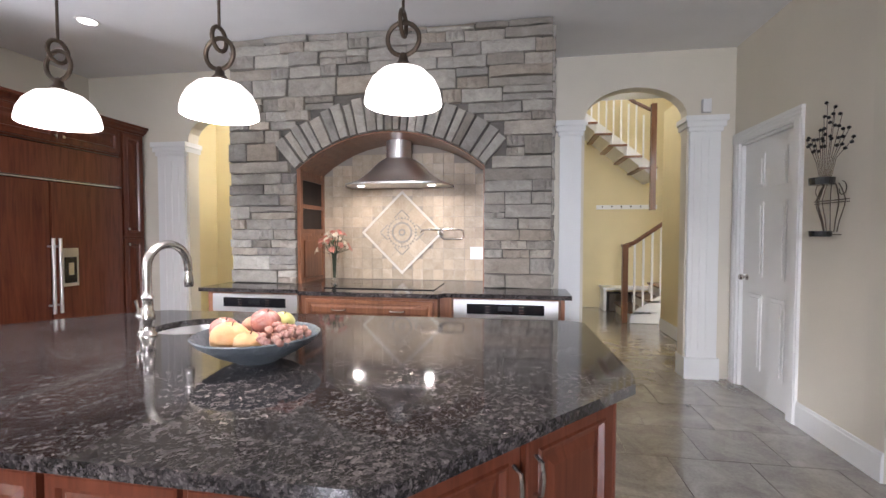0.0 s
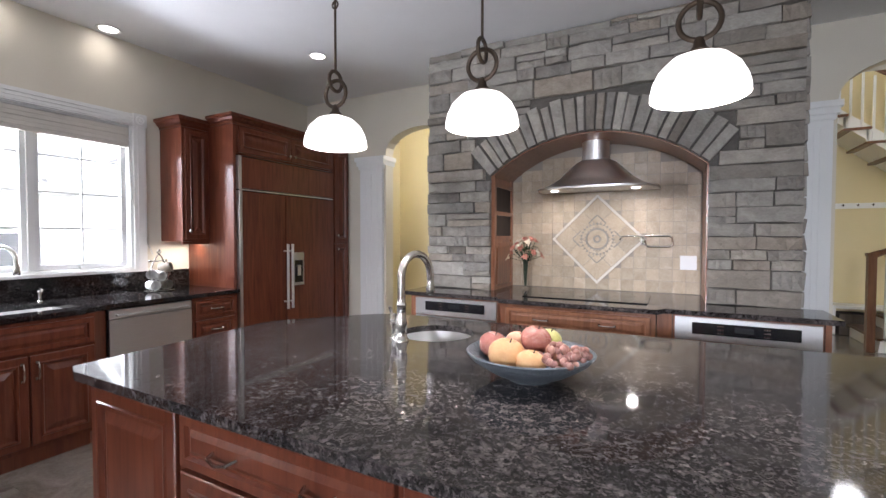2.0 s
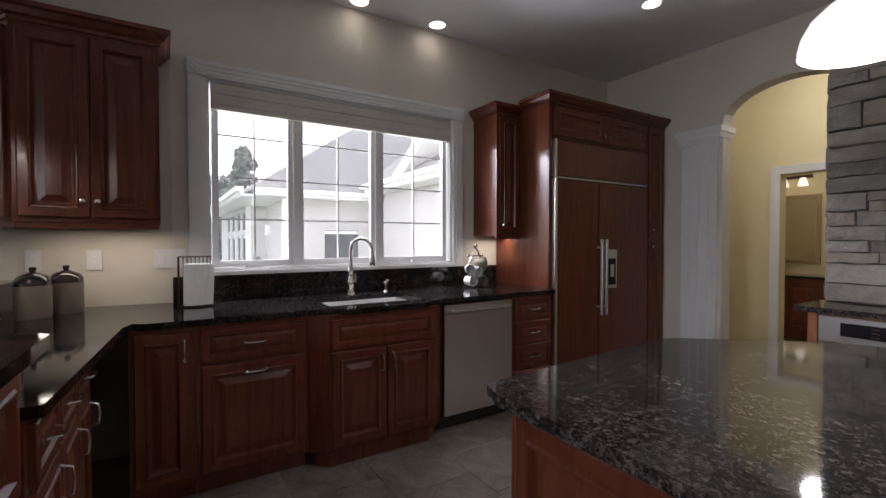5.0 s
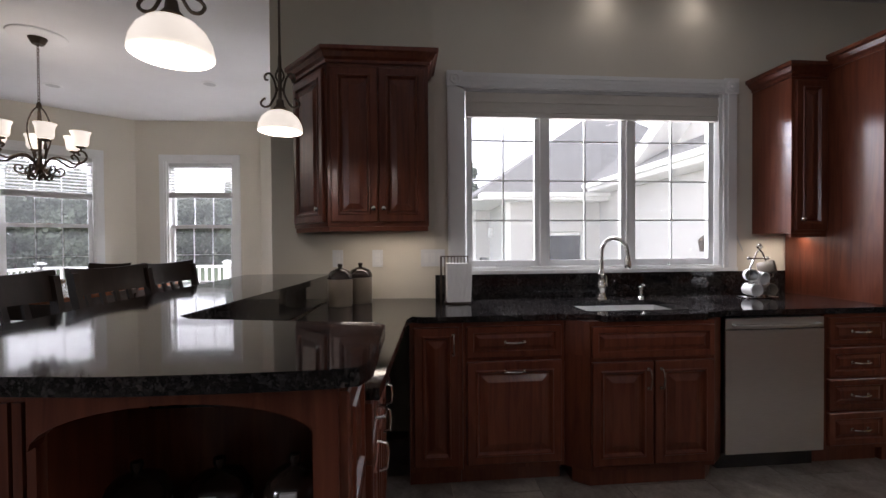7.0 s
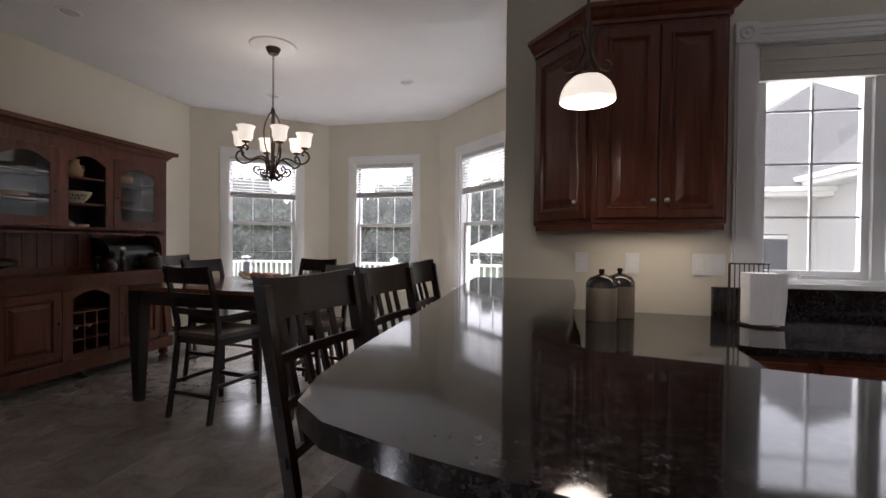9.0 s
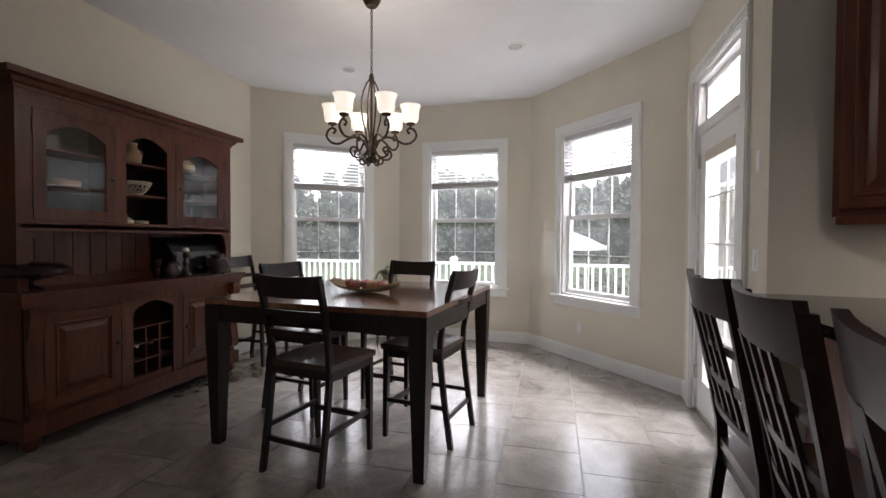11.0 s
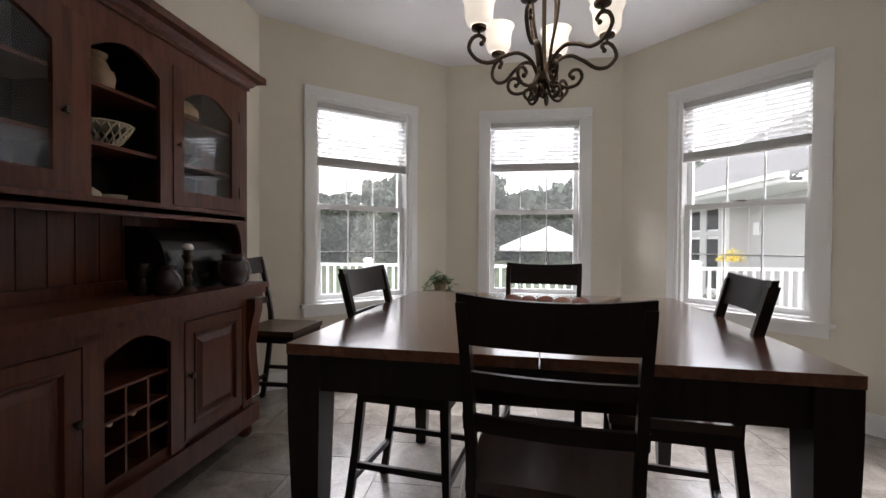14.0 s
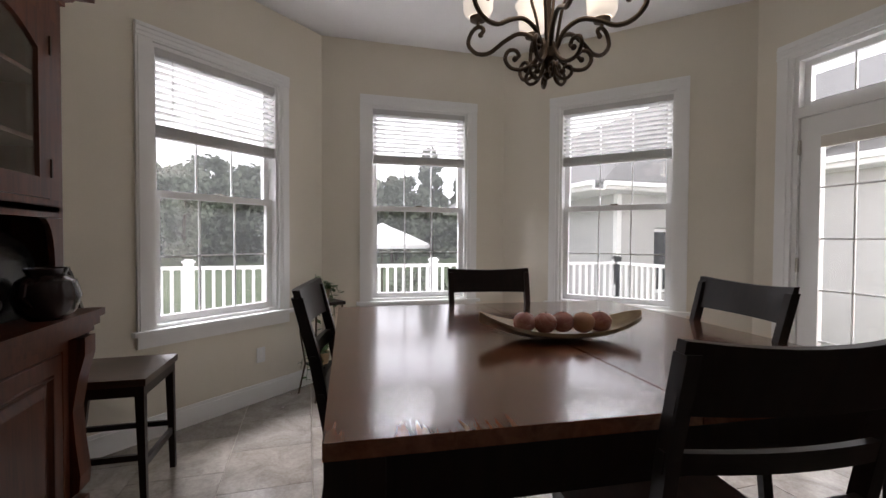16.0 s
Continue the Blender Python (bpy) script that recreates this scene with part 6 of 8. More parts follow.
lathe(bm, [(0.108, 0.095), (0.115, 0.1), (0.108, 0.105), (0.104, 0.1)], steps=24)
part("rim", bm, CREAM, bk, "", True)
pot("cream_bowl", 0.93, 0.18, ZU + 0.025, [(0.035, 0), (0.05, 0.02), (0.058, 0.05), (0.054, 0.05), (0.04, 0.02), (0, 0.015)], CREAM, "small cream decorated bowl on the shelf", "bowl")
sg = pot("sugar_bowl", 0.81, 0.18, ZU + 0.025, [(0.03, 0), (0.045, 0.02), (0.048, 0.045), (0.04, 0.055), (0.02, 0.07), (0.008, 0.075), (0.01, 0.088), (0, 0.09)], CREAM, "small lidded cream bowl on the shelf", "bowl")
pot("stacked_plates", 0.35, 0.2, 1.636, [(0.07, 0), (0.11, 0.012), (0.11, 0.05), (0.1, 0.052), (0, 0.045)], TANPOT, "stack of brown plates behind glass", "plates")
pot("tureen", 1.35, 0.2, 1.876, [(0.06, 0), (0.11, 0.03), (0.11, 0.07), (0.07, 0.11), (0.015, 0.12), (0.018, 0.14), (0, 0.145)], TANPOT, "brown covered tureen behind glass", "tureen", 2)
pot("serving_bowl", 1.36, 0.2, 1.636, [(0.05, 0), (0.08, 0.03), (0.12, 0.055), (0.115, 0.055), (0.07, 0.03), (0, 0.02)], DARKPOT, "dark shallow bowl behind glass", "bowl")
pot("pedestal_bowl", 0.12, 0.13, ZC, [(0.07, 0), (0.06, 0.01), (0.02, 0.03), (0.02, 0.06), (0.10, 0.075), (0.19, 0.11), (0.20, 0.135), (0.16, 0.165), (0.02, 0.18), (0, 0.18)], DARKPOT, "wide dark covered pedestal bowl on the hutch", "bowl")
pot("pitcher", 1.10, 0.05, ZC, [(0.05, 0), (0.07, 0.025), (0.07, 0.07), (0.045, 0.105), (0.035, 0.12), (0.045, 0.14), (0.04, 0.14), (0, 0.12)], DARKPOT, "small dark pitcher on the hutch counter", "jug", 1)
cs = pot("candlestick", 1.23, 0.04, ZC, [(0.045, 0), (0.04, 0.012), (0.016, 0.03), (0.024, 0.06), (0.014, 0.085), (0.026, 0.12), (0.014, 0.15), (0.03, 0.18), (0.03, 0.19), (0.022, 0.19), (0.022, 0.215), (0, 0.215)], IRON, "turned dark candlestick with a white candle", "candlestick")
bm = bmesh.new()
lathe(bm, [(0.026, 0.0), (0.03, 0.012), (0.018, 0.03), (0, 0.032)], (0, 0, 0.215), 14)
part("candle", bm, PAPER, cs, "", True)
pot("ornament", 1.05, 0.14, ZC, [(0.03, 0), (0.04, 0.03), (0.02, 0.08), (0.035, 0.12), (0.03, 0.15), (0, 0.16)], CROCKLID, "small dark ornament on the hutch", "ornament")
pot("ginger_jar", 1.56, 0.0, ZC, [(0.05, 0), (0.085, 0.03), (0.10, 0.085), (0.085, 0.14), (0.055, 0.16), (0.065, 0.185), (0.06, 0.185), (0.045, 0.16), (0, 0.15)], DARKPOT, "round dark glazed jar on the hutch counter", "jar", 2)
bd = thing("bread_box", HM @ pose(1.44, 0.23, ZC + 0.001), "black roll-top box on the hutch counter", "box")
bm = bmesh.new()
prof = [(-0.13, 0.0), (0.095, 0.0), (0.095, 0.335)] + [(-0.13 + 0.18 - 0.18 * math.sin(k * math.pi / 10), 0.155 + 0.18 * math.cos(k * math.pi / 10)) for k in range(6)]
va = [bm.verts.new((-0.29, y, z)) for y, z in prof]
vb = [bm.verts.new((0.27, y, z)) for y, z in prof]
bm.faces.new(va)
bm.faces.new(list(reversed(vb)))
for k in range(len(prof)):
    j = (k + 1) % len(prof)
    bm.faces.new((va[k], va[j], vb[j], vb[k]))
part("case", bm, BLACK, bd)
bm = bmesh.new()
lathe(bm, [(0.012, 0), (0.01, 0.012), (0.02, 0.022), (0.018, 0.032), (0, 0.036)], steps=14)
bm.transform(Matrix.Translation((-0.01, -0.13, 0.07)) @ pose(0, 0, 0, 90))
part("knob", bm, IRON, bd, "", True)
for k in range(2):
    wbt = thing("wine_bottle", HM @ pose(0.76 + k * 0.12, 0.26, 0.44 - 0.06 * 0 + 0.005 + 0.032, 90, 0, 0), "dark wine bottle lying in the rack", "bottle", "bottles in the rack")
    bm = bmesh.new()
    lathe(bm, [(0.033, 0), (0.035, 0.01), (0.035, 0.13), (0.014, 0.18), (0.013, 0.22), (0, 0.222)], steps=16)
    part("glass_body", bm, DARKGLASS, wbt, "", True)
    bm = bmesh.new()
    lathe(bm, [(0.015, 0.195), (0.015, 0.226), (0, 0.228)], steps=14)
    part("capsule", bm, TANPOT if k else CREAM, wbt, "", True)


# ---- lamps ----
def pendant(x, y, z, r, ring, group, label):
    """A domed glass pendant; z is the rim of its shade. The bars hang from a ceiling plate."""
    pd = thing("pendant_lamp", pose(x, y, 0), label, "pendant lamp", group)
    bm = bmesh.new()
    hgt = r * 0.98
    prof = [(r, z), (r * 1.0, z + hgt * 0.12), (r * 0.95, z + hgt * 0.35), (r * 0.82, z + hgt * 0.62), (r * 0.58, z + hgt * 0.86), (r * 0.2, z + hgt)]
    inner_p = [(q[0] * 0.965, q[1] - 0.003) for q in reversed(prof)]
    lathe(bm, prof + inner_p, steps=32, closed=False)
    part("shade", bm, SHADE if ring else SHADE_WARM, pd, "lit white alabaster glass dome", True)
    bm = bmesh.new()
    lathe(bm, [(0.026, z + hgt - 0.006), (0.03, z + hgt + 0.006), (0.018, z + hgt + 0.02), (0.014, z + hgt + 0.045), (0.006, z + hgt + 0.05)], steps=14)
    part("cap", bm, IRON, pd, "", True)
    top = z + hgt + 0.04
    bm = bmesh.new()
    if ring:
        R = 0.058
        pts = [(R * math.sin(2 * math.pi * k / 24), 0, top + R + R * math.cos(2 * math.pi * k / 24)) for k in range(25)]
        tube(bm, pts, 0.0085, 8)
        part("ring", bm, IRON, pd, "", True)
        bm = bmesh.new()
        pts = [(0, 0.7 * R * math.sin(2 * math.pi * k / 20), top + 1.95 * R + 0.75 * R * math.cos(2 * math.pi * k / 20)) for k in range(21)]
        tube(bm, pts, 0.008, 8)
        part("link", bm, IRON, pd, "", True)
        top += 2.6 * R
    else:
        tube(bm, [(0, 0, top - 0.02), (0, 0, top + 0.2)], 0.008, 8)
        for s in (-1, 1):
            bar_pts = [(0.062, 0.012), (0.075, 0.004), (0.083, -0.012), (0.07, -0.026), (0.048, -0.022), (0.03, 0.005), (0.016, 0.04), (0.02, 0.075), (0.03, 0.105), (0.046, 0.122), (0.062, 0.114), (0.063, 0.096), (0.05, 0.092)]
            tube(bm, curved([(0, s * a, top + c) for a, c in bar_pts], 4), 0.0048, 7)
            tube(bm, curved([(0, s * a, top + c) for a, c in ((0.016, 0.04), (0.004, 0.075), (0.018, 0.11), (0.006, 0.145), (0.0, 0.165))], 4), 0.004, 6)
        part("scroll", bm, IRON, pd, "", True)
        top += 0.18
    bm = bmesh.new()
    tube(bm, [(0, 0, top), (0, 0, CEILING - 0.03)], 0.0055, 8)
    if ring:
        for zc in (top + 0.3, top + 0.62):
            pts = [(0.016 * math.sin(2 * math.pi * k / 12), 0, zc + 0.016 * math.cos(2 * math.pi * k / 12)) for k in range(13)]
            tube(bm, pts, 0.004, 6)
    part("rod", bm, IRON, pd, "", True)
    bm = bmesh.new()
    lathe(bm, [(0.012, CEILING - 0.045), (0.03, CEILING - 0.035), (0.06, CEILING - 0.012), (0.062, CEILING - 0.001)], steps=20)
    part("ceiling_plate", bm, IRON, pd, "", True)
    ld = bpy.data.lights.new("pendant_bulb", "POINT")
    ld.energy, ld.color, ld.shadow_soft_size = (7, (1.0, 0.95, 0.88), 0.018) if ring else (3.5, (1.0, 0.90, 0.77), 0.03)
    lo = new("bulb_light", ld)
    lo.location = (x, y, z + 0.02)


IG = "pendants over the island"
pendant(-1.13, 1.76, 1.79, 0.138, True, IG, "bronze ring pendant with a white glass dome over the island")
pendant(-0.43, 1.78, 1.80, 0.138, True, IG, "bronze ring pendant with a white glass dome over the island")
pendant(0.282, 1.80, 1.815, 0.138, True, IG, "bronze ring pendant with a white glass dome over the island")
BG = "pendants over the bar"
pendant(-2.205, -0.522, 1.79, 0.101, False, BG, "scrolled bronze pendant with a warm glass dome over the bar")
pendant(-3.01, -0.46, 1.795, 0.095, False, BG, "scrolled bronze pendant with a warm glass dome over the bar")

CX, CY = -5.02, -2.962
ch = thing("chandelier", pose(CX, CY, 0), "bronze scrolled chandelier with six lit glass shades", "chandelier")
bm = bmesh.new()
lathe(bm, [(0.04, CEILING - 0.075), (0.05, CEILING - 0.06), (0.065, CEILING - 0.03), (0.066, CEILING - 0.022)], steps=20)
part("canopy", bm, IRON, ch, "", True)
bm = bmesh.new()
lathe(bm, [(0.10, CEILING - 0.018), (0.13, CEILING - 0.022), (0.15, CEILING - 0.015), (0.18, CEILING - 0.02), (0.20, CEILING - 0.012), (0.205, CEILING - 0.001)], (CX, CY, 0), 32)
lathe(bm, [(0.02, CEILING - 0.02), (0.10, CEILING - 0.02)], (CX, CY, 0), 32, False)
solid("ceiling_medallion", bm, CEIL, "round white moulded ceiling medallion above the chandelier", "medallion", smooth=True)
bm = bmesh.new()
z = 2.50
k = 0
while z < CEILING - 0.08:
    pts = [((0.009 * math.cos(a) if k % 2 else 0), (0 if k % 2 else 0.009 * math.cos(a)), z + 0.016 + 0.016 * math.sin(a)) for a in [2 * math.pi * i / 10 for i in range(11)]]
    tube(bm, pts, 0.0028, 5)
    z += 0.026
    k += 1
part("chain", bm, IRON, ch, "", True)
bm = bmesh.new()
lathe(bm, [(0.0, 1.852), (0.014, 1.86), (0.02, 1.873), (0.01, 1.89), (0.03, 1.92), (0.036, 1.925), (0.036, 1.965), (0.028, 1.98), (0.012, 2.0), (0.009, 2.1), (0.009, 2.44), (0.02, 2.46), (0.016, 2.49), (0.006, 2.505)], steps=16)
part("stem", bm, IRON, ch, "", True)
for k in range(4):
    a = math.pi / 4 + k * math.pi / 2
    bm = bmesh.new()
    tube(bm, curved([(r * math.cos(a), r * math.sin(a), z) for r, z in ((0.012, 2.46), (0.04, 2.42), (0.068, 2.34), (0.077, 2.26), (0.066, 2.16), (0.045, 2.08), (0.03, 1.985))]), 0.006, 7)
    part("cage_bar", bm, IRON, ch, "", True)
for k in range(6):
    a = math.radians(43.4 + 60 * k)
    ca, sa = math.cos(a), math.sin(a)
    hi = 0.042
    R = 0.285
    arm = [(0.03, 1.935), (0.06, 2.0), (0.115, 2.03), (0.175, 2.01), (0.235, 1.975), (0.29, 1.985), (0.327, 2.035), (0.315, 2.085), (R, 2.106), (R - 0.024, 2.088), (R - 0.012, 2.066)]
    curl = [(0.025, 1.935), (0.05, 1.885), (0.09, 1.852), (0.135, 1.855), (0.158, 1.89), (0.148, 1.925), (0.122, 1.93), (0.108, 1.908), (0.122, 1.893)]
    low = [(0.014, 1.90), (0.024, 1.85), (0.04, 1.812), (0.066, 1.80), (0.085, 1.82), (0.08, 1.846), (0.06, 1.848), (0.053, 1.832)]
    bm = bmesh.new()
    tube(bm, curved([(r * ca, r * sa, 2.13 - (2.13 - z) * 0.86) for r, z in arm]), 0.0085, 7)
    tube(bm, [(R * ca, R * sa, 2.06 + hi), (R * ca, R * sa, 2.095 + hi)], 0.007, 7)
    c2, s2 = math.cos(a + math.pi / 6), math.sin(a + math.pi / 6)
    tube(bm, curved([(r * c2, r * s2, 2.13 - (2.13 - z) * 0.86) for r, z in curl]), 0.0075, 7)
    tube(bm, curved([(r * ca, r * sa, 2.13 - (2.13 - z) * 0.86) for r, z in low]), 0.0065, 7)
    for r, z, q, p in ((R - 0.012, 2.066, ca, sa), (0.122, 1.893, c2, s2), (0.053, 1.832, ca, sa)):
        bmesh.ops.create_icosphere(bm, subdivisions=2, radius=0.011, matrix=Matrix.Translation((r * q, r * p, 2.13 - (2.13 - z) * 0.86)))
    arm_o = part("arm", bm, IRON, ch, "scrolled bronze arm", True)
    bm = bmesh.new()
    lathe(bm, [(0.012, 2.085 + hi), (0.032, 2.092 + hi), (0.034, 2.104 + hi), (0.02, 2.106 + hi)], (R * ca, R * sa, 0), 14)
    part("cup", bm, IRON, arm_o, "", True)
    bm = bmesh.new()
    lathe(bm, [(0.036, 2.107 + hi), (0.050, 2.115 + hi), (0.058, 2.135 + hi), (0.060, 2.175 + hi), (0.064, 2.205 + hi), (0.076, 2.23 + hi), (0.073, 2.231 + hi), (0.060, 2.205 + hi), (0.058, 2.17 + hi), (0.052, 2.135 + hi), (0.0, 2.115 + hi)], (R * ca, R * sa, 0), 24, False)
    part("shade", bm, SHADE_WARM, arm_o, "lit amber-white glass tulip shade", True)
ld = bpy.data.lights.new("chandelier_light", "POINT")
ld.energy, ld.color, ld.shadow_soft_size = 7, (1.0, 0.87, 0.70), 0.25
lo = new("chandelier_glow", ld)
lo.location = (CX, CY, 2.36)


def can(x, y, lit=True, power=2.0):
    lab = "lit recessed ceiling light with white trim" if lit else "round white ceiling speaker grille, unlit"
    t = thing("recessed_light" if lit else "ceiling_speaker", pose(x, y, CEILING), lab, "ceiling light" if lit else "speaker", "ceiling downlights" if lit else "ceiling speakers")
    bm = bmesh.new()
    lathe(bm, [(0.062, -0.001), (0.066, -0.006), (0.085, -0.005), (0.088, -0.0005)], steps=24, closed=False)
    part("trim_ring", bm, TRIM, t, "", True)
    bm = bmesh.new()
    lathe(bm, [(0.0005, -0.004), (0.063, -0.004)], steps=24, closed=False)
    part("lens" if lit else "grille", bm, BULB if lit else BLIND, t)
    if lit:
        ld = bpy.data.lights.new("downlight", "SPOT")
        ld.energy, ld.color, ld.spot_size, ld.spot_blend, ld.shadow_soft_size = power * 0.55, (1.0, 0.88, 0.70), radians(160), 1.0, 0.06
        lo = new("downlight_beam", ld)
        lo.location = (x, y, CEILING - 0.02)


for x, y, power in ((-3.85, 1.49, 1.6), (-3.85, 2.16, 1.6), (-2.73, 3.34, 3.0), (-0.665, 3.235, 2.0)):
    can(x, y, True, power)
for x, y in ((-6.26, -3.75), (-6.09, -2.02), (-4.2, -4.2)):
    can(x, y, False)
for x in (-0.72, -0.06):
    ld = bpy.data.lights.new("hood_spot", "AREA")
    ld.shape, ld.size, ld.energy, ld.color = "DISK", 0.07, 1.1, (1.0, 0.90, 0.76)
    lo = new("hood_beam", ld)
    lo.location = (x, SB - 0.34, 1.755)
for y0, y1, x in ((-0.30, 0.22, -3.80), (2.64, 2.86, -3.80)):
    ld = bpy.data.lights.new("cabinet_strip", "AREA")
    ld.shape, ld.size, ld.size_y, ld.energy, ld.color = "RECTANGLE", 0.05, y1 - y0, 1.0, (1.0, 0.86, 0.66)
    lo = new("cabinet_strip_light", ld)
    lo.location = (x, (y0 + y1) / 2, 1.362 if y0 < 0 else 1.312)
# fill lights added in the halls and powder room, with no fixtures
for x, y, z, e in ((1.7, 7.2, 4.3, 8), (1.7, 5.6, 2.9, 3), (-2.3, 5.3, 2.85, 13), (-2.7, 6.9, 2.6, 9)):
    ld = bpy.data.lights.new("hall_fill", "POINT")
    ld.energy, ld.color, ld.shadow_soft_size = e, (1.0, 0.96, 0.88), 0.12
    lo = new("hall_fill_light", ld)
    lo.location = (x, y, z)

# ---- small things in the kitchen ----
def canister(m, r, h, label, group, tag=False):
    c = thing("canister", m, label, "canister", group)
    bm = bmesh.new()
    lathe(bm, [(r * 0.96, 0.001), (r, 0.01), (r, h - 0.01), (r * 0.98, h), (0, h)], steps=26)
    part("crock", bm, CROCK, c, "grey stoneware crock", True)
    bm = bmesh.new()
    lathe(bm, [(r * 1.02, h), (r * 1.0, h + 0.02), (r * 0.8, h + 0.045), (r * 0.35, h + 0.06), (r * 0.14, h + 0.066), (r * 0.2, h + 0.08), (r * 0.18, h + 0.09), (0, h + 0.092)], steps=24)
    part("lid", bm, CROCKLID, c, "glossy dark brown lid", True)
    if tag:
        part("label_tag", boxes((r - 0.004, -0.018, h - 0.002, r + 0.006, 0.018, h + 0.034)), PAPER, c, "small pale tag")
    return c


for k, (x, y) in enumerate(((-3.70, -0.30), (-3.83, -0.19))):
    canister(pose(x, y, CT1), 0.074, 0.165, "grey stoneware canister with dark lid on the counter", "canisters on the counter")
for y in (-0.545, -0.36, -0.185):
    canister(pose(-2.06, y, 0.43), 0.072, 0.27, "grey stoneware canister with dark lid in the bar niche", "canisters in the niche", True)

th = thing("paper_towel_stand", pose(-3.74, 0.42, CT1), "roll of white paper towel in an iron wire stand", "paper towel stand")
bm = bmesh.new()
lathe(bm, [(0.018, 0.012), (0.07, 0.012), (0.072, 0.02), (0.071, 0.245), (0.069, 0.25), (0.018, 0.25)], steps=26)
part("towel_roll", bm, PAPER, th, "white quilted paper towel", True)
bm = bmesh.new()
v = []
for k in range(7):
    u = k / 6
    v.append([bm.verts.new((0.075 + 0.008 * math.sin(u * 5 + z * 17), -0.07 + 0.155 * u - 0.03 * (0.25 - z) * u, z)) for z in (0.014, 0.13, 0.25)])
for a, b in zip(v, v[1:]):
    for k in (0, 1):
        bm.faces.new((a[k], b[k], b[k + 1], a[k + 1]))
part("loose_sheet", bm, PAPER, th)
bm = bmesh.new()
lathe(bm, [(0.085, 0.001), (0.085, 0.008), (0.06, 0.011)], steps=24)
part("base", bm, IRON, th, "", True)
for k in range(9):
    y = -0.09 + k * 0.0212
    bm = bmesh.new()
    tube(bm, [(-0.085, y, 0.008), (-0.085, y, 0.29)], 0.0028, 5)
    part("wire", bm, IRON, th)
bm = bmesh.new()
tube(bm, [(-0.085, -0.095, 0.29), (-0.085, 0.085, 0.29)], 0.004, 6)
tube(bm, [(-0.085, -0.095, 0.0), (-0.085, -0.095, 0.29)], 0.004, 6)
part("frame", bm, IRON, th, "", True)

mr = thing("mug_rack", pose(-3.70, 2.44, CT1), "chrome wire rack stacked with pale mugs", "mug rack")
for p in ([(0.03, -0.11, 0.004), (0.03, 0.11, 0.004), (-0.06, 0.11, 0.004), (-0.06, -0.11, 0.004), (0.03, -0.11, 0.004)], [(0.0, -0.07, 0.004), (0.0, -0.075, 0.18), (0.0, -0.02, 0.30), (0.0, 0.02, 0.34)], [(0.0, 0.07, 0.004), (0.0, 0.075, 0.18), (0.0, 0.02, 0.30), (0.0, -0.02, 0.34)], [(0.0, -0.08, 0.26), (0.0, 0.06, 0.26)]):
    bm = bmesh.new()
    tube(bm, p, 0.005, 7)
    part("chrome_bar", bm, CHROME, mr, "", True)
for y, z in ((-0.075, 0.262), (0.058, 0.262), (0.0, 0.348)):
    bm = bmesh.new()
    bmesh.ops.create_uvsphere(bm, u_segments=12, v_segments=8, radius=0.012, matrix=Matrix.Translation((0, y, z)))
    part("ball_end", bm, CHROME, mr, "", True)
for y, z, turn, tilt in ((-0.052, 0.055, 0, 0), (0.052, 0.055, 0, 0), (-0.005, 0.135, 12, 8), (0.055, 0.20, 40, -12), (-0.06, 0.15, -30, 0)):
    bm = bmesh.new()
    lathe(bm, [(0.0, -0.05), (0.036, -0.05), (0.04, -0.045), (0.042, 0.045), (0.039, 0.045), (0.036, -0.04), (0.0, -0.042)], steps=20)
    tube(bm, [(0.04, 0, 0.025), (0.065, 0, 0.02), (0.068, 0, -0.01), (0.041, 0, -0.025)], 0.005, 6)
    bm.transform(Matrix.Translation((0.0, y, z)) @ pose(0, 0, 0, 0, 90 + tilt, turn))
    part("mug", bm, CROCK if y > 0 else PAPER, mr, "", True)


def plate(name, m, n, label, cat="outlet"):
    t = thing(name, m, label, cat)
    w = 0.036 + 0.046 * (n - 1) / 2 + 0.0
    part("plate", bevel(boxes((-w, -0.006, -0.058, w, 0, 0.058)), 0.003, 1), VINYL, t)
    for k in range(n):
        x = (k - (n - 1) / 2) * 0.046
        if cat == "outlet":
            for z in (-0.026, 0.01):
                part("socket", bevel(boxes((x - 0.014, -0.009, z, x + 0.014, -0.006, z + 0.024)), 0.002, 1), TRIM, t)
        else:
            part("rocker", bevel(boxes((x - 0.015, -0.010, -0.032, x + 0.015, -0.006, 0.032)), 0.002, 1), TRIM, t)


plate("outlet_plate", pose(-4.045, -0.36, 1.19, 0, 0, 83.8), 1, "white outlet plate above the granite splash")
plate("outlet_plate", pose(-4.017, -0.09, 1.19, 0, 0, 83.8), 1, "white outlet plate above the granite splash")
plate("switch_plate", pose(-3.981, 0.285, 1.19, 0, 0, 90), 3, "white triple switch plate beside the window", "switch")
plate("outlet_plate", M5 @ pose(0.86, -0.001, 0.36), 1, "white outlet plate low on the bay wall")
plate("outlet_plate", M3 @ pose(1.22, -0.001, 0.36), 1, "white outlet plate low on the bay wall")
plate("switch_plate", M6 @ pose(1.40, -0.001, 1.20), 2, "white double switch plate beside the patio door", "switch")
plate("switch_plate", M6 @ pose(1.40, -0.001, 1.72), 1, "white thermostat plate beside the patio door", "switch")
plate("switch_plate", pose(2.719, 5.6, 1.25, 0, 0, -90), 1, "white switch plate on the yellow hall wall", "switch")
sn = thing("motion_sensor", pose(2.40, 4.69, 2.53), "small white wall sensor high beside the arch", "sensor")
part("case", bevel(boxes((-0.035, -0.045, -0.06, 0.035, 0.0, 0.06)), 0.01), VINYL, sn)

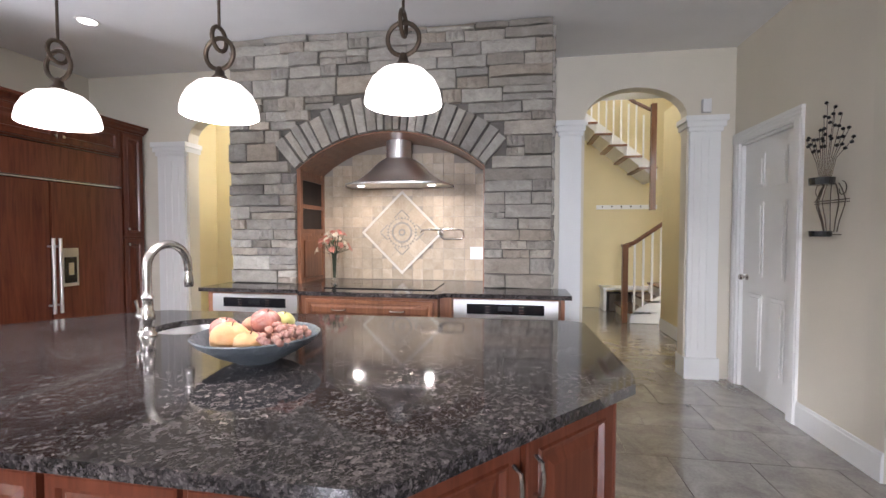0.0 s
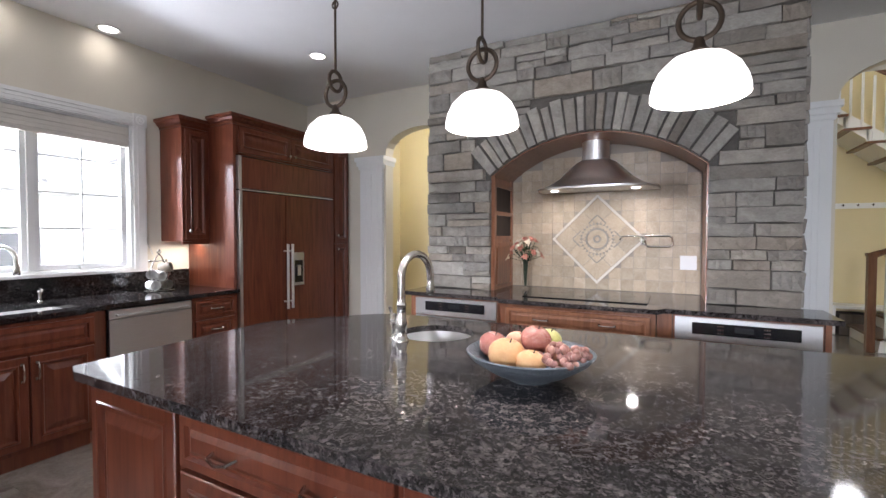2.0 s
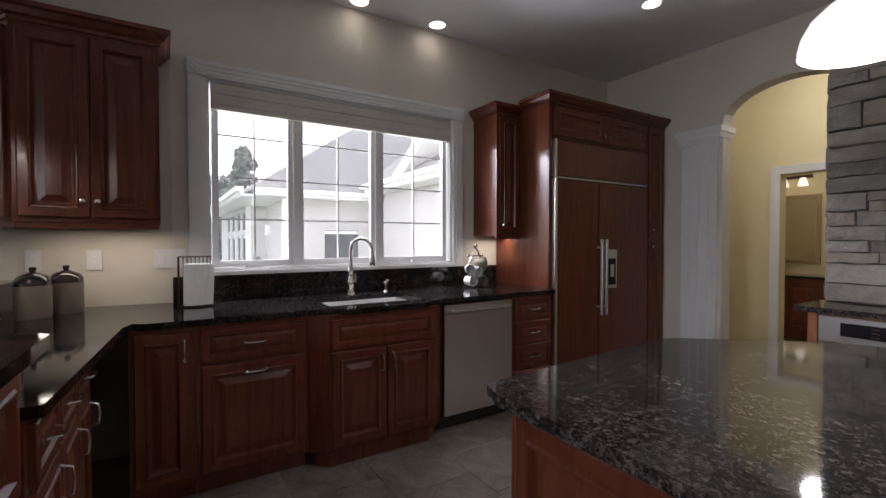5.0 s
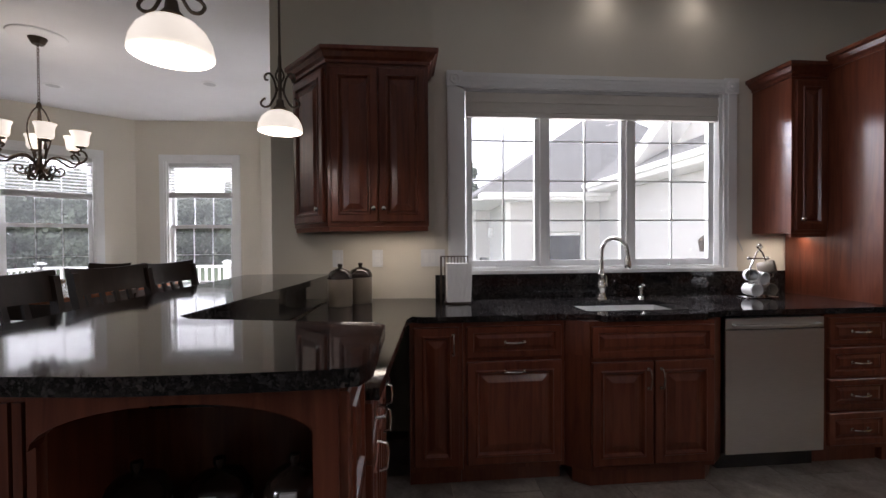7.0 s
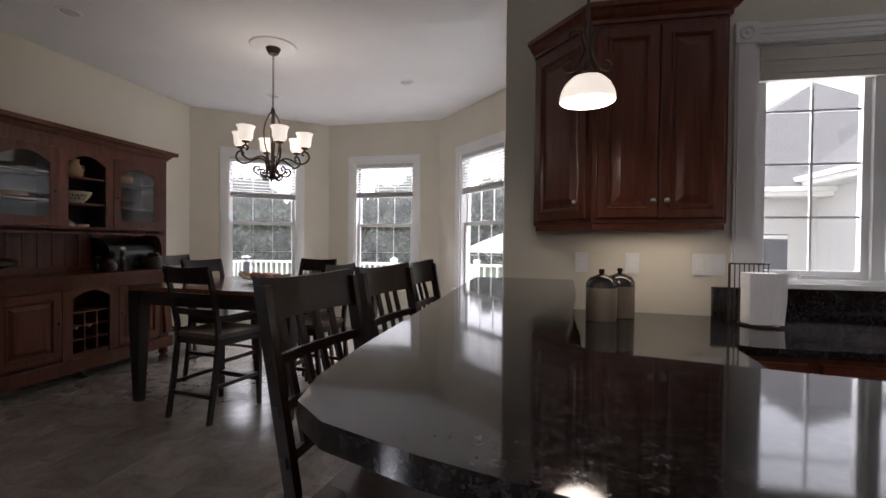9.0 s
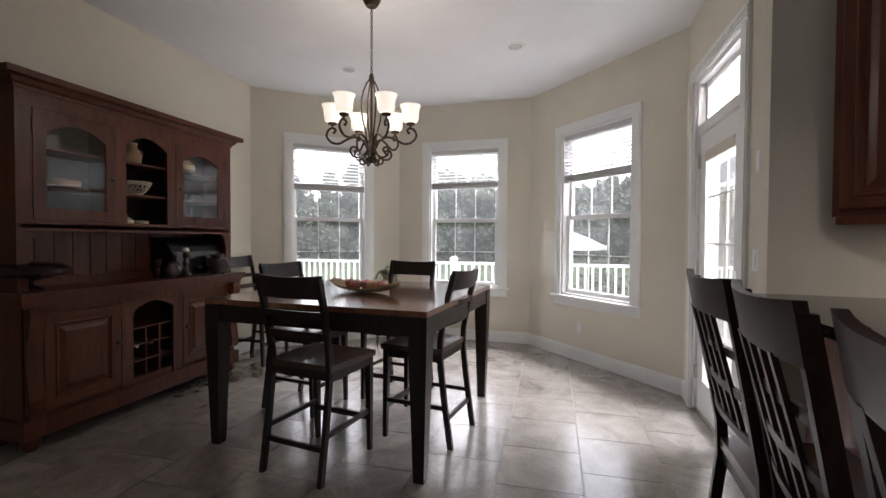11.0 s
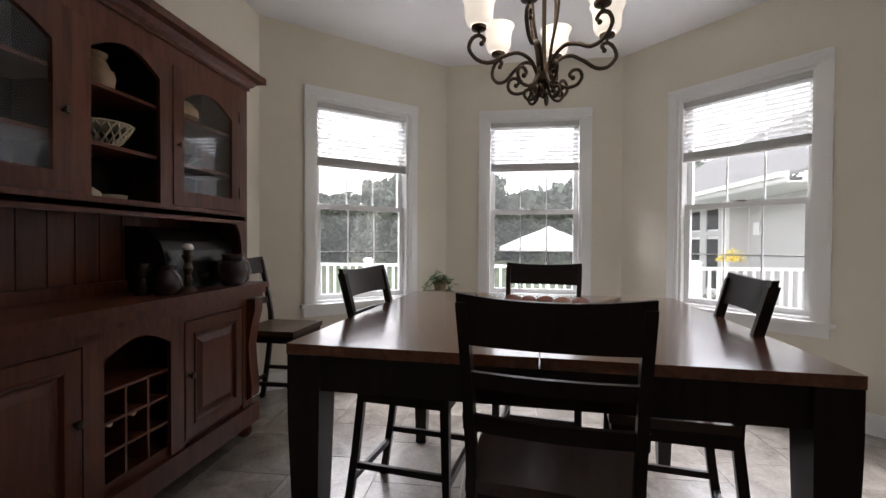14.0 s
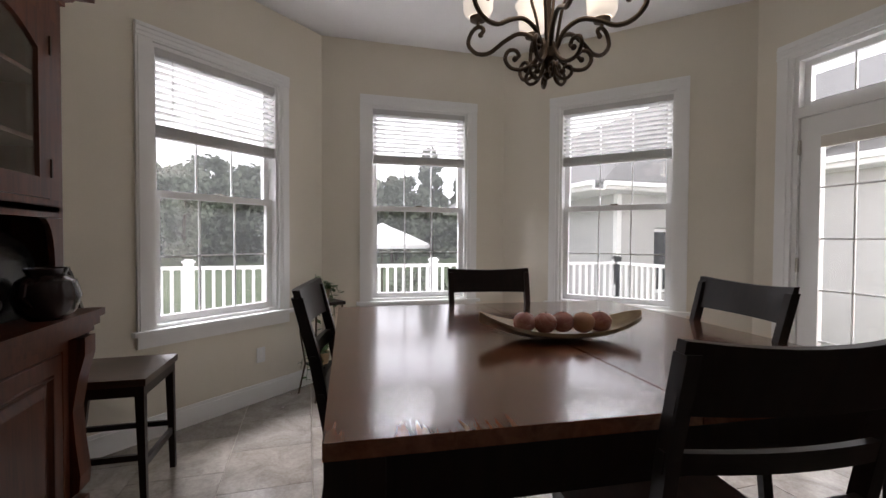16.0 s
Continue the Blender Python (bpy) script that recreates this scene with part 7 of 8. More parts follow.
# wire vase of twigs on the wall
wv = thing("wall_decoration", pose(2.655, 3.39, 1.34, 0, 0, -90), "dark iron wire vase with berry twigs hung on the wall", "wall decoration")
for k in range(7):
    a = math.pi * k / 6
    s = -math.cos(a)
    bm = bmesh.new()
    tube(bm, [(s * r, -0.012 - 0.05 * math.sin(a) * r / 0.12, z) for r, z in ((0.055, 0.03), (0.075, 0.10), (0.115, 0.19), (0.12, 0.23), (0.085, 0.30), (0.06, 0.33))], 0.003, 5)
    part("wire_rib", bm, IRON, wv)
for z0, z1, r in ((0.0, 0.035, 0.056), (0.325, 0.37, 0.064)):
    bm = bmesh.new()
    lathe(bm, [(r, z0), (r * 1.06, z1)], (0, -0.07, 0), 18)
    part("band", bm, BLACK, wv)
for s in (-1, 1):
    bm = bmesh.new()
    pts = [(s * (0.10 + 0.045 * math.sin(t) * (1 - t / 9)), -0.02, 0.29 + 0.05 * math.cos(t) * (1 - t / 9)) for t in [i * 0.35 for i in range(15)]]
    tube(bm, pts, 0.003, 5)
    part("scroll_handle", bm, IRON, wv)
for z, w in ((0.21, 0.15), (0.225, 0.15), (0.01, 0.09)):
    part("cross_bar", boxes((-w, -0.02, z, w, -0.008, z + 0.005)), IRON, wv)
rnd = random.Random(17)
for k in range(13):
    u = -1 + 2 * k / 12
    top = (u * 0.21 + rnd.uniform(-0.02, 0.02), -0.04, 0.62 + 0.18 * (1 - abs(u)) + rnd.uniform(-0.08, 0.05))
    bm = bmesh.new()
    tube(bm, [(u * 0.04, -0.05, 0.33), (u * 0.09, -0.05, 0.48), top], 0.002, 5)
    tw = part("twig", bm, IRON, wv)
    for j in range(3):
        f = 1 - j * 0.27
        c = (u * 0.09 + (top[0] - u * 0.09) * f + rnd.uniform(-0.02, 0.02), -0.045, 0.48 + (top[2] - 0.48) * f)
        bm = bmesh.new()
        bmesh.ops.create_icosphere(bm, subdivisions=1, radius=0.012, matrix=Matrix.Translation(c))
        part("berry", bm, BLACK, tw)

# ---- stair hall ----
st = thing("staircase", pose(0, 0, 0), "white and oak staircase rising behind the yellow hall wall", "staircase")
for k in range(9):
    x = 2.42 + k * 0.27
    z = 0.175 * (k + 1)
    part("riser", boxes((x, 7.36, 0.001 if k == 0 else z - 0.175, x + 0.02, 8.35, z - 0.03)), TRIM, st)
    part("tread", bevel(boxes((x - 0.03, 7.30, z - 0.03, x + 0.29, 8.35, z)), 0.008, 1), RAILWOOD, st, "brown oak tread")
bm = bmesh.new()
slab(bm, [(2.40, 0.002), (4.4, 0.002), (4.4, 1.50), (2.42, 0.15)], 7.30, 7.345)
part("stringer", bm, TRIM, st)
bm = boxes((2.29, 7.29, 0.001, 2.37, 7.37, 1.16), (2.28, 7.28, 1.16, 2.38, 7.38, 1.20))
part("newel_post", bevel(bm, 0.008, 1), RAILWOOD, st)
bm = bmesh.new()
beam(bm, (2.37, 7.33, 1.15), (2.44, 7.33, 1.19), 0.02, 0.06)
tube(bm, [(2.33, 7.33, 1.18), (2.45, 7.33, 1.22), (2.9, 7.33, 1.54), (4.3, 7.33, 2.45)], 0.032, 8)
part("handrail", bm, RAILWOOD, st, "brown oak handrail", True)
for k in range(14):
    x = 2.47 + k * 0.125
    z0 = 0.175 * (int((x - 2.39) / 0.27) + 1)
    part("baluster", boxes((x - 0.014, 7.316, z0, x + 0.014, 7.344, 1.22 + (x - 2.45) * 0.66)), TRIM, st)
uf = thing("upper_stair_flight", pose(0, 0, 0), "upper stair flight with white soffit and oak treads", "staircase")
bm = bmesh.new()
slab(bm, [(2.95, 2.25), (2.95, 2.45), (1.0, 4.05), (1.0, 3.85)], 7.95, 8.74)
part("soffit", bm, TRIM, uf)
for k in range(8):
    x = 2.92 - k * 0.235
    z = 2.45 + k * 0.19
    part("tread", boxes((x - 0.26, 7.90, z - 0.03, x + 0.02, 8.70, z)), RAILWOOD, uf, "brown oak tread")
    part("riser", boxes((x - 0.02, 7.95, z - 0.19, x, 8.70, z - 0.03)), TRIM, uf)
    for d in (0.07, 0.19):
        part("baluster", boxes((x - d - 0.012, 7.93, z, x - d + 0.012, 7.955, z + 0.85)), TRIM, uf)
part("newel_post", bevel(boxes((2.83, 7.86, 1.75, 2.91, 7.94, 3.46)), 0.008, 1), RAILWOOD, uf)
bm = bmesh.new()
tube(bm, [(2.87, 7.94, 3.36), (2.6, 7.94, 3.5), (1.2, 7.94, 4.55)], 0.03, 8)
part("handrail", bm, RAILWOOD, uf, "", True)

cr = thing("coat_rack", pose(2.14, 8.745, 1.85), "white board with dark coat hooks on the hall wall", "coat rack")
part("board", bevel(boxes((0, -0.02, -0.04, 1.05, 0, 0.04)), 0.004, 1), TRIM, cr)
for k in range(6):
    bm = bmesh.new()
    x = 0.10 + k * 0.165
    tube(bm, [(x, -0.02, 0.01), (x, -0.06, 0.0), (x, -0.07, 0.02)], 0.009, 6)
    part("hook", bm, IRON, cr)
bn = thing("hall_bench", pose(2.2, 8.35, 0), "low white hall bench", "bench")
part("seat", bevel(boxes((0, 0, 0.38, 1.0, 0.38, 0.42)), 0.006, 1), TRIM, bn)
for x in (0.02, 0.93):
    part("side", boxes((x, 0.02, 0.001, x + 0.05, 0.37, 0.38)), TRIM, bn)
part("basket", boxes((0.12, 0.05, 0.002, 0.85, 0.36, 0.30)), BARK, bn)

# ---- side hall and powder room ----
HM2, _ = along((-4.0, HB), (-0.5, HB))
dd = thing("door_3", HM2, "white cased doorway to a powder room", "doorway", "", "structure")
casing(dd, 1.09, 1.80, 0, 2.03, 0.09, False)
vn = thing("vanity", pose(-3.75, 7.25, 0), "dark wood powder room vanity", "vanity")
part("body", boxes((0, 0, 0.002, 0.9, 0.44, 0.80)), CHERRY, vn)
part("top", bevel(boxes((-0.02, -0.02, 0.801, 0.92, 0.445, 0.835)), 0.006, 1), GRANITE, vn)
for a in (0.03, 0.46):
    part("cabinet_door", panel_front(bmesh.new(), a, 0.12, a + 0.41, 0.76, 0.0), CHERRY, vn)
mi = thing("wall_mirror", pose(-3.42, 7.695, 1.45), "framed mirror over the vanity", "mirror")
part("mirror_glass", boxes((-0.32, -0.012, -0.42, 0.32, -0.002, 0.42)), CHROME, mi)
part("mirror_frame", boxes((-0.37, -0.03, -0.47, -0.32, -0.002, 0.47), (0.32, -0.03, -0.47, 0.37, -0.002, 0.47), (-0.32, -0.03, 0.42, 0.32, -0.002, 0.47), (-0.32, -0.03, -0.47, 0.32, -0.002, -0.42)), TANPOT, mi)
vl = thing("vanity_light", pose(-3.45, 7.69, 2.17), "bar of lit glass shades over the mirror", "wall lamp")
part("bar", boxes((-0.3, -0.03, -0.02, 0.3, 0, 0.02)), IRON, vl)
for k in range(3):
    bm = bmesh.new()
    lathe(bm, [(0.03, -0.02), (0.06, -0.13), (0.057, -0.13), (0.027, -0.02)], (-0.22 + k * 0.22, -0.09, 0), 16, False)
    part("shade", bm, SHADE_WARM, vl, "", True)

# ---- plant stand in the bay corner ----
ps = thing("plant_stand", pose(-7.25, -3.70, 0, 0, 0, 25), "small dark iron plant stand in the bay corner", "plant stand")
part("top_plate", bevel(boxes((-0.15, -0.13, 0.74, 0.15, 0.13, 0.765)), 0.005, 1), BLACKWOOD, ps)
for sx in (-1, 1):
    for sy in (-1, 1):
        bm = bmesh.new()
        tube(bm, [(sx * 0.13, sy * 0.11, 0.74), (sx * 0.14, sy * 0.12, 0.5), (sx * 0.11, sy * 0.09, 0.25), (sx * 0.15, sy * 0.13, 0.002)], 0.008, 6)
        part("leg", bm, IRON, ps, "", True)
part("lower_shelf", boxes((-0.11, -0.09, 0.24, 0.11, 0.09, 0.255)), BLACKWOOD, ps)


def ivy(m, label, n, spread, drop, seed):
    t = thing("potted_plant", m, label, "plant", "plants in the bay corner")
    bm = bmesh.new()
    lathe(bm, [(0.05, 0.001), (0.068, 0.09), (0.072, 0.095), (0.065, 0.095), (0.05, 0.08), (0, 0.08)], steps=18)
    part("pot", bm, TANPOT, t, "", True)
    g = random.Random(seed)
    for k in range(n):
        a = g.uniform(0, 6.28)
        r = g.uniform(0.4, 1.0) * spread
        d = g.uniform(-0.4, 1.0) * drop
        pts = [(0.02 * math.cos(a), 0.02 * math.sin(a), 0.09), (r * 0.5 * math.cos(a), r * 0.5 * math.sin(a), 0.15), (r * math.cos(a), r * math.sin(a), 0.11 - d * 0.5), (r * 1.08 * math.cos(a), r * 1.08 * math.sin(a), 0.1 - d)]
        bm = bmesh.new()
        tube(bm, pts, 0.002, 4)
        for (xa, ya, za), (xb, yb, zb) in zip(pts, pts[1:]):
            for i in range(4):
                u = g.random()
                c = Vector((xa + (xb - xa) * u, ya + (yb - ya) * u, za + (zb - za) * u))
                s = g.uniform(0.018, 0.034)
                b = g.uniform(0, 6.28)
                e1 = Vector((math.cos(b), math.sin(b), g.uniform(-0.6, 0.3))) * s
                e2 = Vector((-math.sin(b), math.cos(b), g.uniform(-0.3, 0.3))) * s * 0.6
                bm.faces.new([bm.verts.new(q) for q in (c, c + e1 + e2, c + e1 * 2, c + e1 - e2)])
        part("trailing_stem", bm, LEAF, t)
    return t


ivy(pose(-7.25, -3.70, 0.766), "trailing green ivy in a clay pot on the stand", 16, 0.17, 0.34, 3)
ivy(pose(-7.25, -3.70, 0.256), "trailing green ivy on the lower shelf of the stand", 14, 0.2, 0.22, 9)

# ---- outdoors ----
GZ = -0.75
bm = bmesh.new()
R = 600
vs_ = [bm.verts.new((-8 + R * math.cos(2 * math.pi * k / 48), R * math.sin(2 * math.pi * k / 48), GZ)) for k in range(48)]
bm.faces.new(vs_)
solid("ground", bm, GRASS, "green lawn reaching to the trees", "ground", "structure")

# deck and railing
deck = thing("deck", pose(0, 0, 0), "grey board deck outside the bay", "deck", "", "structure")
for k in range(46):
    y = -7.4 + k * 0.205
    x1 = -6.5 if y < -5.3 else (-7.85 if y < -1.6 else (-6.2 if y < -0.5 else -4.2))
    if -5.3 <= y < -3.7 or -1.9 <= y < -0.5:
        x1 = -7.9
    if y > 1.9:
        break
    part("deck_board", boxes((-10.9, y, -0.12, x1, y + 0.195, -0.09)), DECK, deck)
part("deck_skirt", boxes((-10.9, -7.4, GZ, -10.85, 2.0, -0.12), (-10.9, -7.4, GZ, -6.6, -7.36, -0.12)), TRIM, deck)


def railing(p, q):
    m, length = along(p, q)
    rl = thing("deck_railing", m, "white vinyl deck railing with square balusters", "railing", "deck railings")
    n = max(1, round(length / 1.9))
    for k in range(n + 1):
        x = length * k / n
        part("post", boxes((x - 0.06, -0.06, -0.09, x + 0.06, 0.06, 0.90), (x - 0.075, -0.075, 0.90, x + 0.075, 0.075, 0.93), (x - 0.05, -0.05, 0.93, x + 0.05, 0.05, 0.955)), VINYL, rl)
    part("top_rail", bevel(boxes((0, -0.04, 0.80, length, 0.04, 0.85)), 0.008, 1), VINYL, rl)
    part("bottom_rail", boxes((0, -0.025, 0.0, length, 0.025, 0.045)), VINYL, rl)
    m2 = int(length / 0.135)
    me = None
    for k in range(1, m2):
        x = length * k / m2
        if me is None:
            me = mesh_of("baluster", boxes((-0.019, -0.019, 0.04, 0.019, 0.019, 0.805)), VINYL)
        ob = new("baluster", me)
        ob.parent = rl
        ob.location = (x, 0, 0)


railing((-10.75, 1.9), (-10.75, -7.3))
railing((-10.75, -7.3), (-6.7, -7.3))
railing((-10.75, 1.9), (-7.4, 1.9))

# neighbouring wing of the house
hs = thing("house_wing", pose(0, 0, 0), "cream clapboard wing of the house with grey shingle roof", "house")


def clap(p, q, z0, z1, openings=()):
    m, length = along(p, q)
    bm = bmesh.new()
    z = z0
    while z < z1:
        zt = min(z + 0.115, z1)
        spans = [(0.0, length)]
        for a, b, c, e in openings:
            if zt > c and z < e:
                nxt = []
                for s, t in spans:
                    if a > s:
                        nxt.append((s, min(a, t)))
                    if b < t:
                        nxt.append((max(b, s), t))
                spans = [(s, t) for s, t in nxt if t - s > 0.01]
        for s, t in spans:
            v = [bm.verts.new(c) for c in ((s, -0.012, z), (t, -0.012, z), (t, 0.0, zt), (s, 0.0, zt), (s, 0.05, z), (t, 0.05, z), (t, 0.05, zt), (s, 0.05, zt))]
            for f in ((0, 1, 2, 3), (5, 4, 7, 6), (4, 5, 1, 0), (3, 2, 6, 7), (4, 0, 3, 7), (1, 5, 6, 2)):
                bm.faces.new([v[i] for i in f])
        z += 0.115
    bm.transform(m)
    part("wall", bm, SIDING, hs)
    for a, b, c, e in openings:
        fb = boxes((a - 0.08, -0.03, c - 0.08, b + 0.08, -0.005, c), (a - 0.08, -0.03, e, b + 0.08, -0.005, e + 0.08), (a - 0.08, -0.03, c, a, -0.005, e), (b, -0.03, c, b + 0.08, -0.005, e))
        for k in range(1, 3):
            box(fb, a + (b - a) * k / 3 - 0.012, -0.012, c, a + (b - a) * k / 3 + 0.012, 0.012, e)
        box(fb, a, -0.02, (c + e) / 2 - 0.025, b, 0.014, (c + e) / 2 + 0.025)
        fb.transform(m)
        w = part("window", fb, TRIM, hs)
        gb = boxes((a, 0.016, c, b, 0.022, e))
        gb.transform(m)
        part("pane", gb, DARKGLASS, w)


clap((-11.75, 2.7), (-14.5, 2.85), GZ, 2.55)
clap((-14.5, 2.85), (-14.5, 2.3), GZ, 2.55)
clap((-14.5, 2.3), (-21.0, 2.3), GZ, 2.55, [(k + 0.25, k + 0.9, c, e) for k in (0.0, 1.0, 2.3, 3.6) for c, e in ((0.1, 1.35), (1.6, 2.1))])
clap((-11.75, 5.1), (-11.75, 2.7), GZ, 2.55, [(0.55, 1.45, 0.15, 1.45)])
clap((-4.35, 5.1), (-11.75, 5.1), GZ, 2.75)
# corner boards
for x, y in ((-11.75, 2.7), (-14.5, 2.85), (-14.5, 2.3)):
    part("corner_board", boxes((x - 0.06, y - 0.06, GZ, x + 0.06, y + 0.06, 2.55)), TRIM, hs)


def roof(name, pts, mat=ROOF, t=0.06):
    bm = bmesh.new()
    v = [bm.verts.new(p) for p in pts]
    f = bm.faces.new(v)
    r = bmesh.ops.extrude_face_region(bm, geom=[f])
    for e in r["geom"]:
        if isinstance(e, bmesh.types.BMVert):
            e.co.z += t
    return part(name, bm, mat, hs)


roof("roof", [(-21.5, 1.7, 2.45), (-11.2, 1.95, 2.45), (-13.6, 6.0, 5.2), (-19.0, 6.0, 5.2)])
roof("roof", [(-11.2, 1.95, 2.45), (-11.2, 10.0, 2.45), (-13.6, 6.0, 5.2)])
roof("roof", [(-12.3, 4.55, 2.65), (-4.1, 4.55, 2.65), (-6.6, 9.0, 5.6), (-12.3, 9.0, 5.6)])
part("fascia", boxes((-21.5, 1.66, 2.30, -11.2, 1.72, 2.47), (-11.24, 1.95, 2.30, -11.18, 10, 2.47), (-12.3, 4.51, 2.48, -4.1, 4.57, 2.68)), TRIM, hs)
part("gutter", boxes((-21.5, 1.56, 2.37, -11.2, 1.66, 2.46), (-11.18, 1.95, 2.37, -11.08, 10, 2.46), (-12.3, 4.41, 2.56, -4.1, 4.51, 2.66)), TRIM, hs)
part("soffit", boxes((-21.5, 1.7, 2.28, -11.2, 2.9, 2.31), (-11.8, 1.95, 2.282, -11.2, 10, 2.312), (-12.3, 4.55, 2.47, -4.1, 5.2, 2.49)), TRIM, hs)
# gable that rises towards the house
bm = bmesh.new()
slab(bm, [(-9.2, 2.75), (-4.3, 2.75), (-4.3, 5.6)], 5.06, 5.11)
part("gable", bm, SIDING, hs)
bm = bmesh.new()
slab(bm, [(-9.7, 2.45), (-4.2, 5.55), (-4.2, 5.85), (-9.7, 2.72)], 4.55, 4.62)
slab(bm, [(-9.7, 2.45), (-4.2, 5.55), (-4.2, 5.60), (-9.7, 2.50)], 4.62, 5.1)
part("rake_board", bm, TRIM, hs)

ln = thing("wall_lantern", pose(-7.68, 5.08, 1.28), "small pewter outdoor wall lantern", "lantern")
bm = bmesh.new()
lathe(bm, [(0.05, -0.16), (0.075, 0.0), (0.085, 0.01), (0.05, 0.06), (0.012, 0.09), (0, 0.1)], (0, -0.16, 0), 8)
part("cage", bm, IRON, ln)
part("bracket", boxes((-0.05, -0.02, -0.08, 0.05, 0.0, 0.08), (-0.012, -0.16, 0.08, 0.012, -0.01, 0.10)), IRON, ln)
fl = thing("floodlight", pose(-13.9, 2.8, 1.6), "white twin floodlight on the siding", "lamp")
part("housing", bevel(boxes((-0.12, -0.14, -0.16, 0.12, 0.0, 0.12)), 0.03), VINYL, fl)

# patio umbrella
um = thing("patio_umbrella", pose(-17.9, -1.5, GZ), "white square patio umbrella, open", "umbrella")
bm = bmesh.new()
tube(bm, [(0, 0, 0.002), (0, 0, 2.55)], 0.025, 8)
part("pole", bm, IRON, um, "", True)
bm = bmesh.new()
rows = [[bm.verts.new((r * math.cos(2 * math.pi * k / 8), r * math.sin(2 * math.pi * k / 8), z)) for k in range(8)] for r, z in ((1.6, 1.72), (1.6, 1.84), (0.9, 2.16), (0.28, 2.40), (0.05, 2.52))]
for a, b in zip(rows, rows[1:]):
    for k in range(8):
        bm.faces.new((a[k], a[(k + 1) % 8], b[(k + 1) % 8], b[k]))
part("canopy", bm, PAPER, um)
bm = bmesh.new()
lathe(bm, [(0.2, 0.001), (0.2, 0.06), (0.05, 0.1)], steps=16)
part("base_weight", bm, IRON, um)


# trees
def tree(x, y, h, seed, conifer=False):
    r = random.Random(seed)
    t = thing("tree", pose(x, y, GZ), "tall leafy green tree beyond the lawn" if not conifer else "dark green pine tree beyond the lawn", "tree", "trees")
    bm = bmesh.new()
    tube(bm, [(0, 0, 0.0), (0.1, 0, h * 0.4), (0.0, 0.1, h * 0.9)], [h * 0.022, h * 0.016, h * 0.004], 7)
    for k in range(7):
        a, z0 = r.uniform(0, 6.28), h * r.uniform(0.3, 0.75)
        l = h * r.uniform(0.12, 0.24)
        tube(bm, [(0, 0, z0), (l * 0.6 * math.cos(a), l * 0.6 * math.sin(a), z0 + l * 0.4), (l * math.cos(a), l * math.sin(a), z0 + l * 0.6)], [h * 0.008, h * 0.005, h * 0.002], 5)
    part("trunk", bm, BARK, t)
    verts, faces = [], []
    lumps = []
    for k in range(46):
        a = r.uniform(0, 6.28)
        z = h * r.uniform(0.10, 1.0)
        if conifer:
            rad = h * 0.19 * (1.05 - z / h) + 0.1
            s = h * 0.05
        else:
            rad = h * 0.26 * math.sqrt(max(0.05, 1 - ((z / h - 0.58) / 0.46) ** 2)) * r.uniform(0.3, 1)
            s = h * r.uniform(0.06, 0.12)
        lumps.append((rad * math.cos(a), rad * math.sin(a), z, s))
    for lx, ly, lz, s in lumps:
        for k in range(120):
            d = Vector((r.gauss(0, 1), r.gauss(0, 1), r.gauss(0, 0.75))).normalized() * s * r.uniform(0.55, 1.15)
            c = Vector((lx, ly, lz)) + d
            u = Vector((r.gauss(0, 1), r.gauss(0, 1), r.gauss(0, 1))).normalized()
            v = u.cross(Vector((r.gauss(0, 1), r.gauss(0, 1), r.gauss(0, 1)))).normalized()
            z = h * r.uniform(0.016, 0.036)
            i = len(verts)
            verts += [c - u * z, c + v * z * 0.7, c + u * z, c - v * z * 0.7]
            faces.append((i, i + 1, i + 2, i + 3))
    me = bpy.data.meshes.new("crown")
    me.from_pydata([tuple(v) for v in verts], [], faces)
    me.materials.append(HAZY_FOLIAGE)
    ob = new("crown", me)
    ob.parent = t
    tagged(ob, kind="stuff")
    return t


rnd = random.Random(21)
kinds = [tree(-38, -12, 6.6, 1), tree(-41, -4, 7.4, 2), tree(-44, 4, 6.0, 3), tree(-40, -20, 8.6, 4, True), tree(-46, -9, 7.6, 5)]
for k in range(58):
    a = math.radians(20 + k * 2.35 + rnd.uniform(-0.8, 0.8))
    d = rnd.uniform(34, 50)
    ob = kinds[rnd.randrange(5)]
    x, y = -4 - d * math.sin(a), -2 + d * math.cos(a) * -1
    s = rnd.uniform(0.75, 1.05)
    c = copy_thing(ob, pose(x, y, GZ, 0, 0, rnd.uniform(0, 360)))
    c.scale = (s, s, s)
rnd = random.Random(4)
verts, faces = [], []
for k in range(20000):
    a = math.radians(10 + rnd.uniform(0, 160))
    d = rnd.uniform(50, 62)
    z = GZ + rnd.uniform(0, 1) ** 0.8 * (7.2 + 1.4 * math.sin(a * 9) + 1.0 * math.sin(a * 23))
    c = Vector((-4 - d * math.sin(a), -2 - d * math.cos(a) * 1, z))
    u = Vector((rnd.gauss(0, 1), rnd.gauss(0, 1), rnd.gauss(0, 1))).normalized()
    v = u.cross(Vector((rnd.gauss(0, 1), rnd.gauss(0, 1), rnd.gauss(0, 1)))).normalized()
    s = rnd.uniform(0.35, 0.95)
    i = len(verts)
    verts += [c - u * s, c + v * s * 0.8, c + u * s, c - v * s * 0.8]
    faces.append((i, i + 1, i + 2, i + 3))
me = bpy.data.meshes.new("far_woods")
me.from_pydata([tuple(v) for v in verts], [], faces)
me.materials.append(HAZY_FOLIAGE)
tagged(new("far_woods", me), "dense green woods beyond the lawn", "woods", kind="stuff")


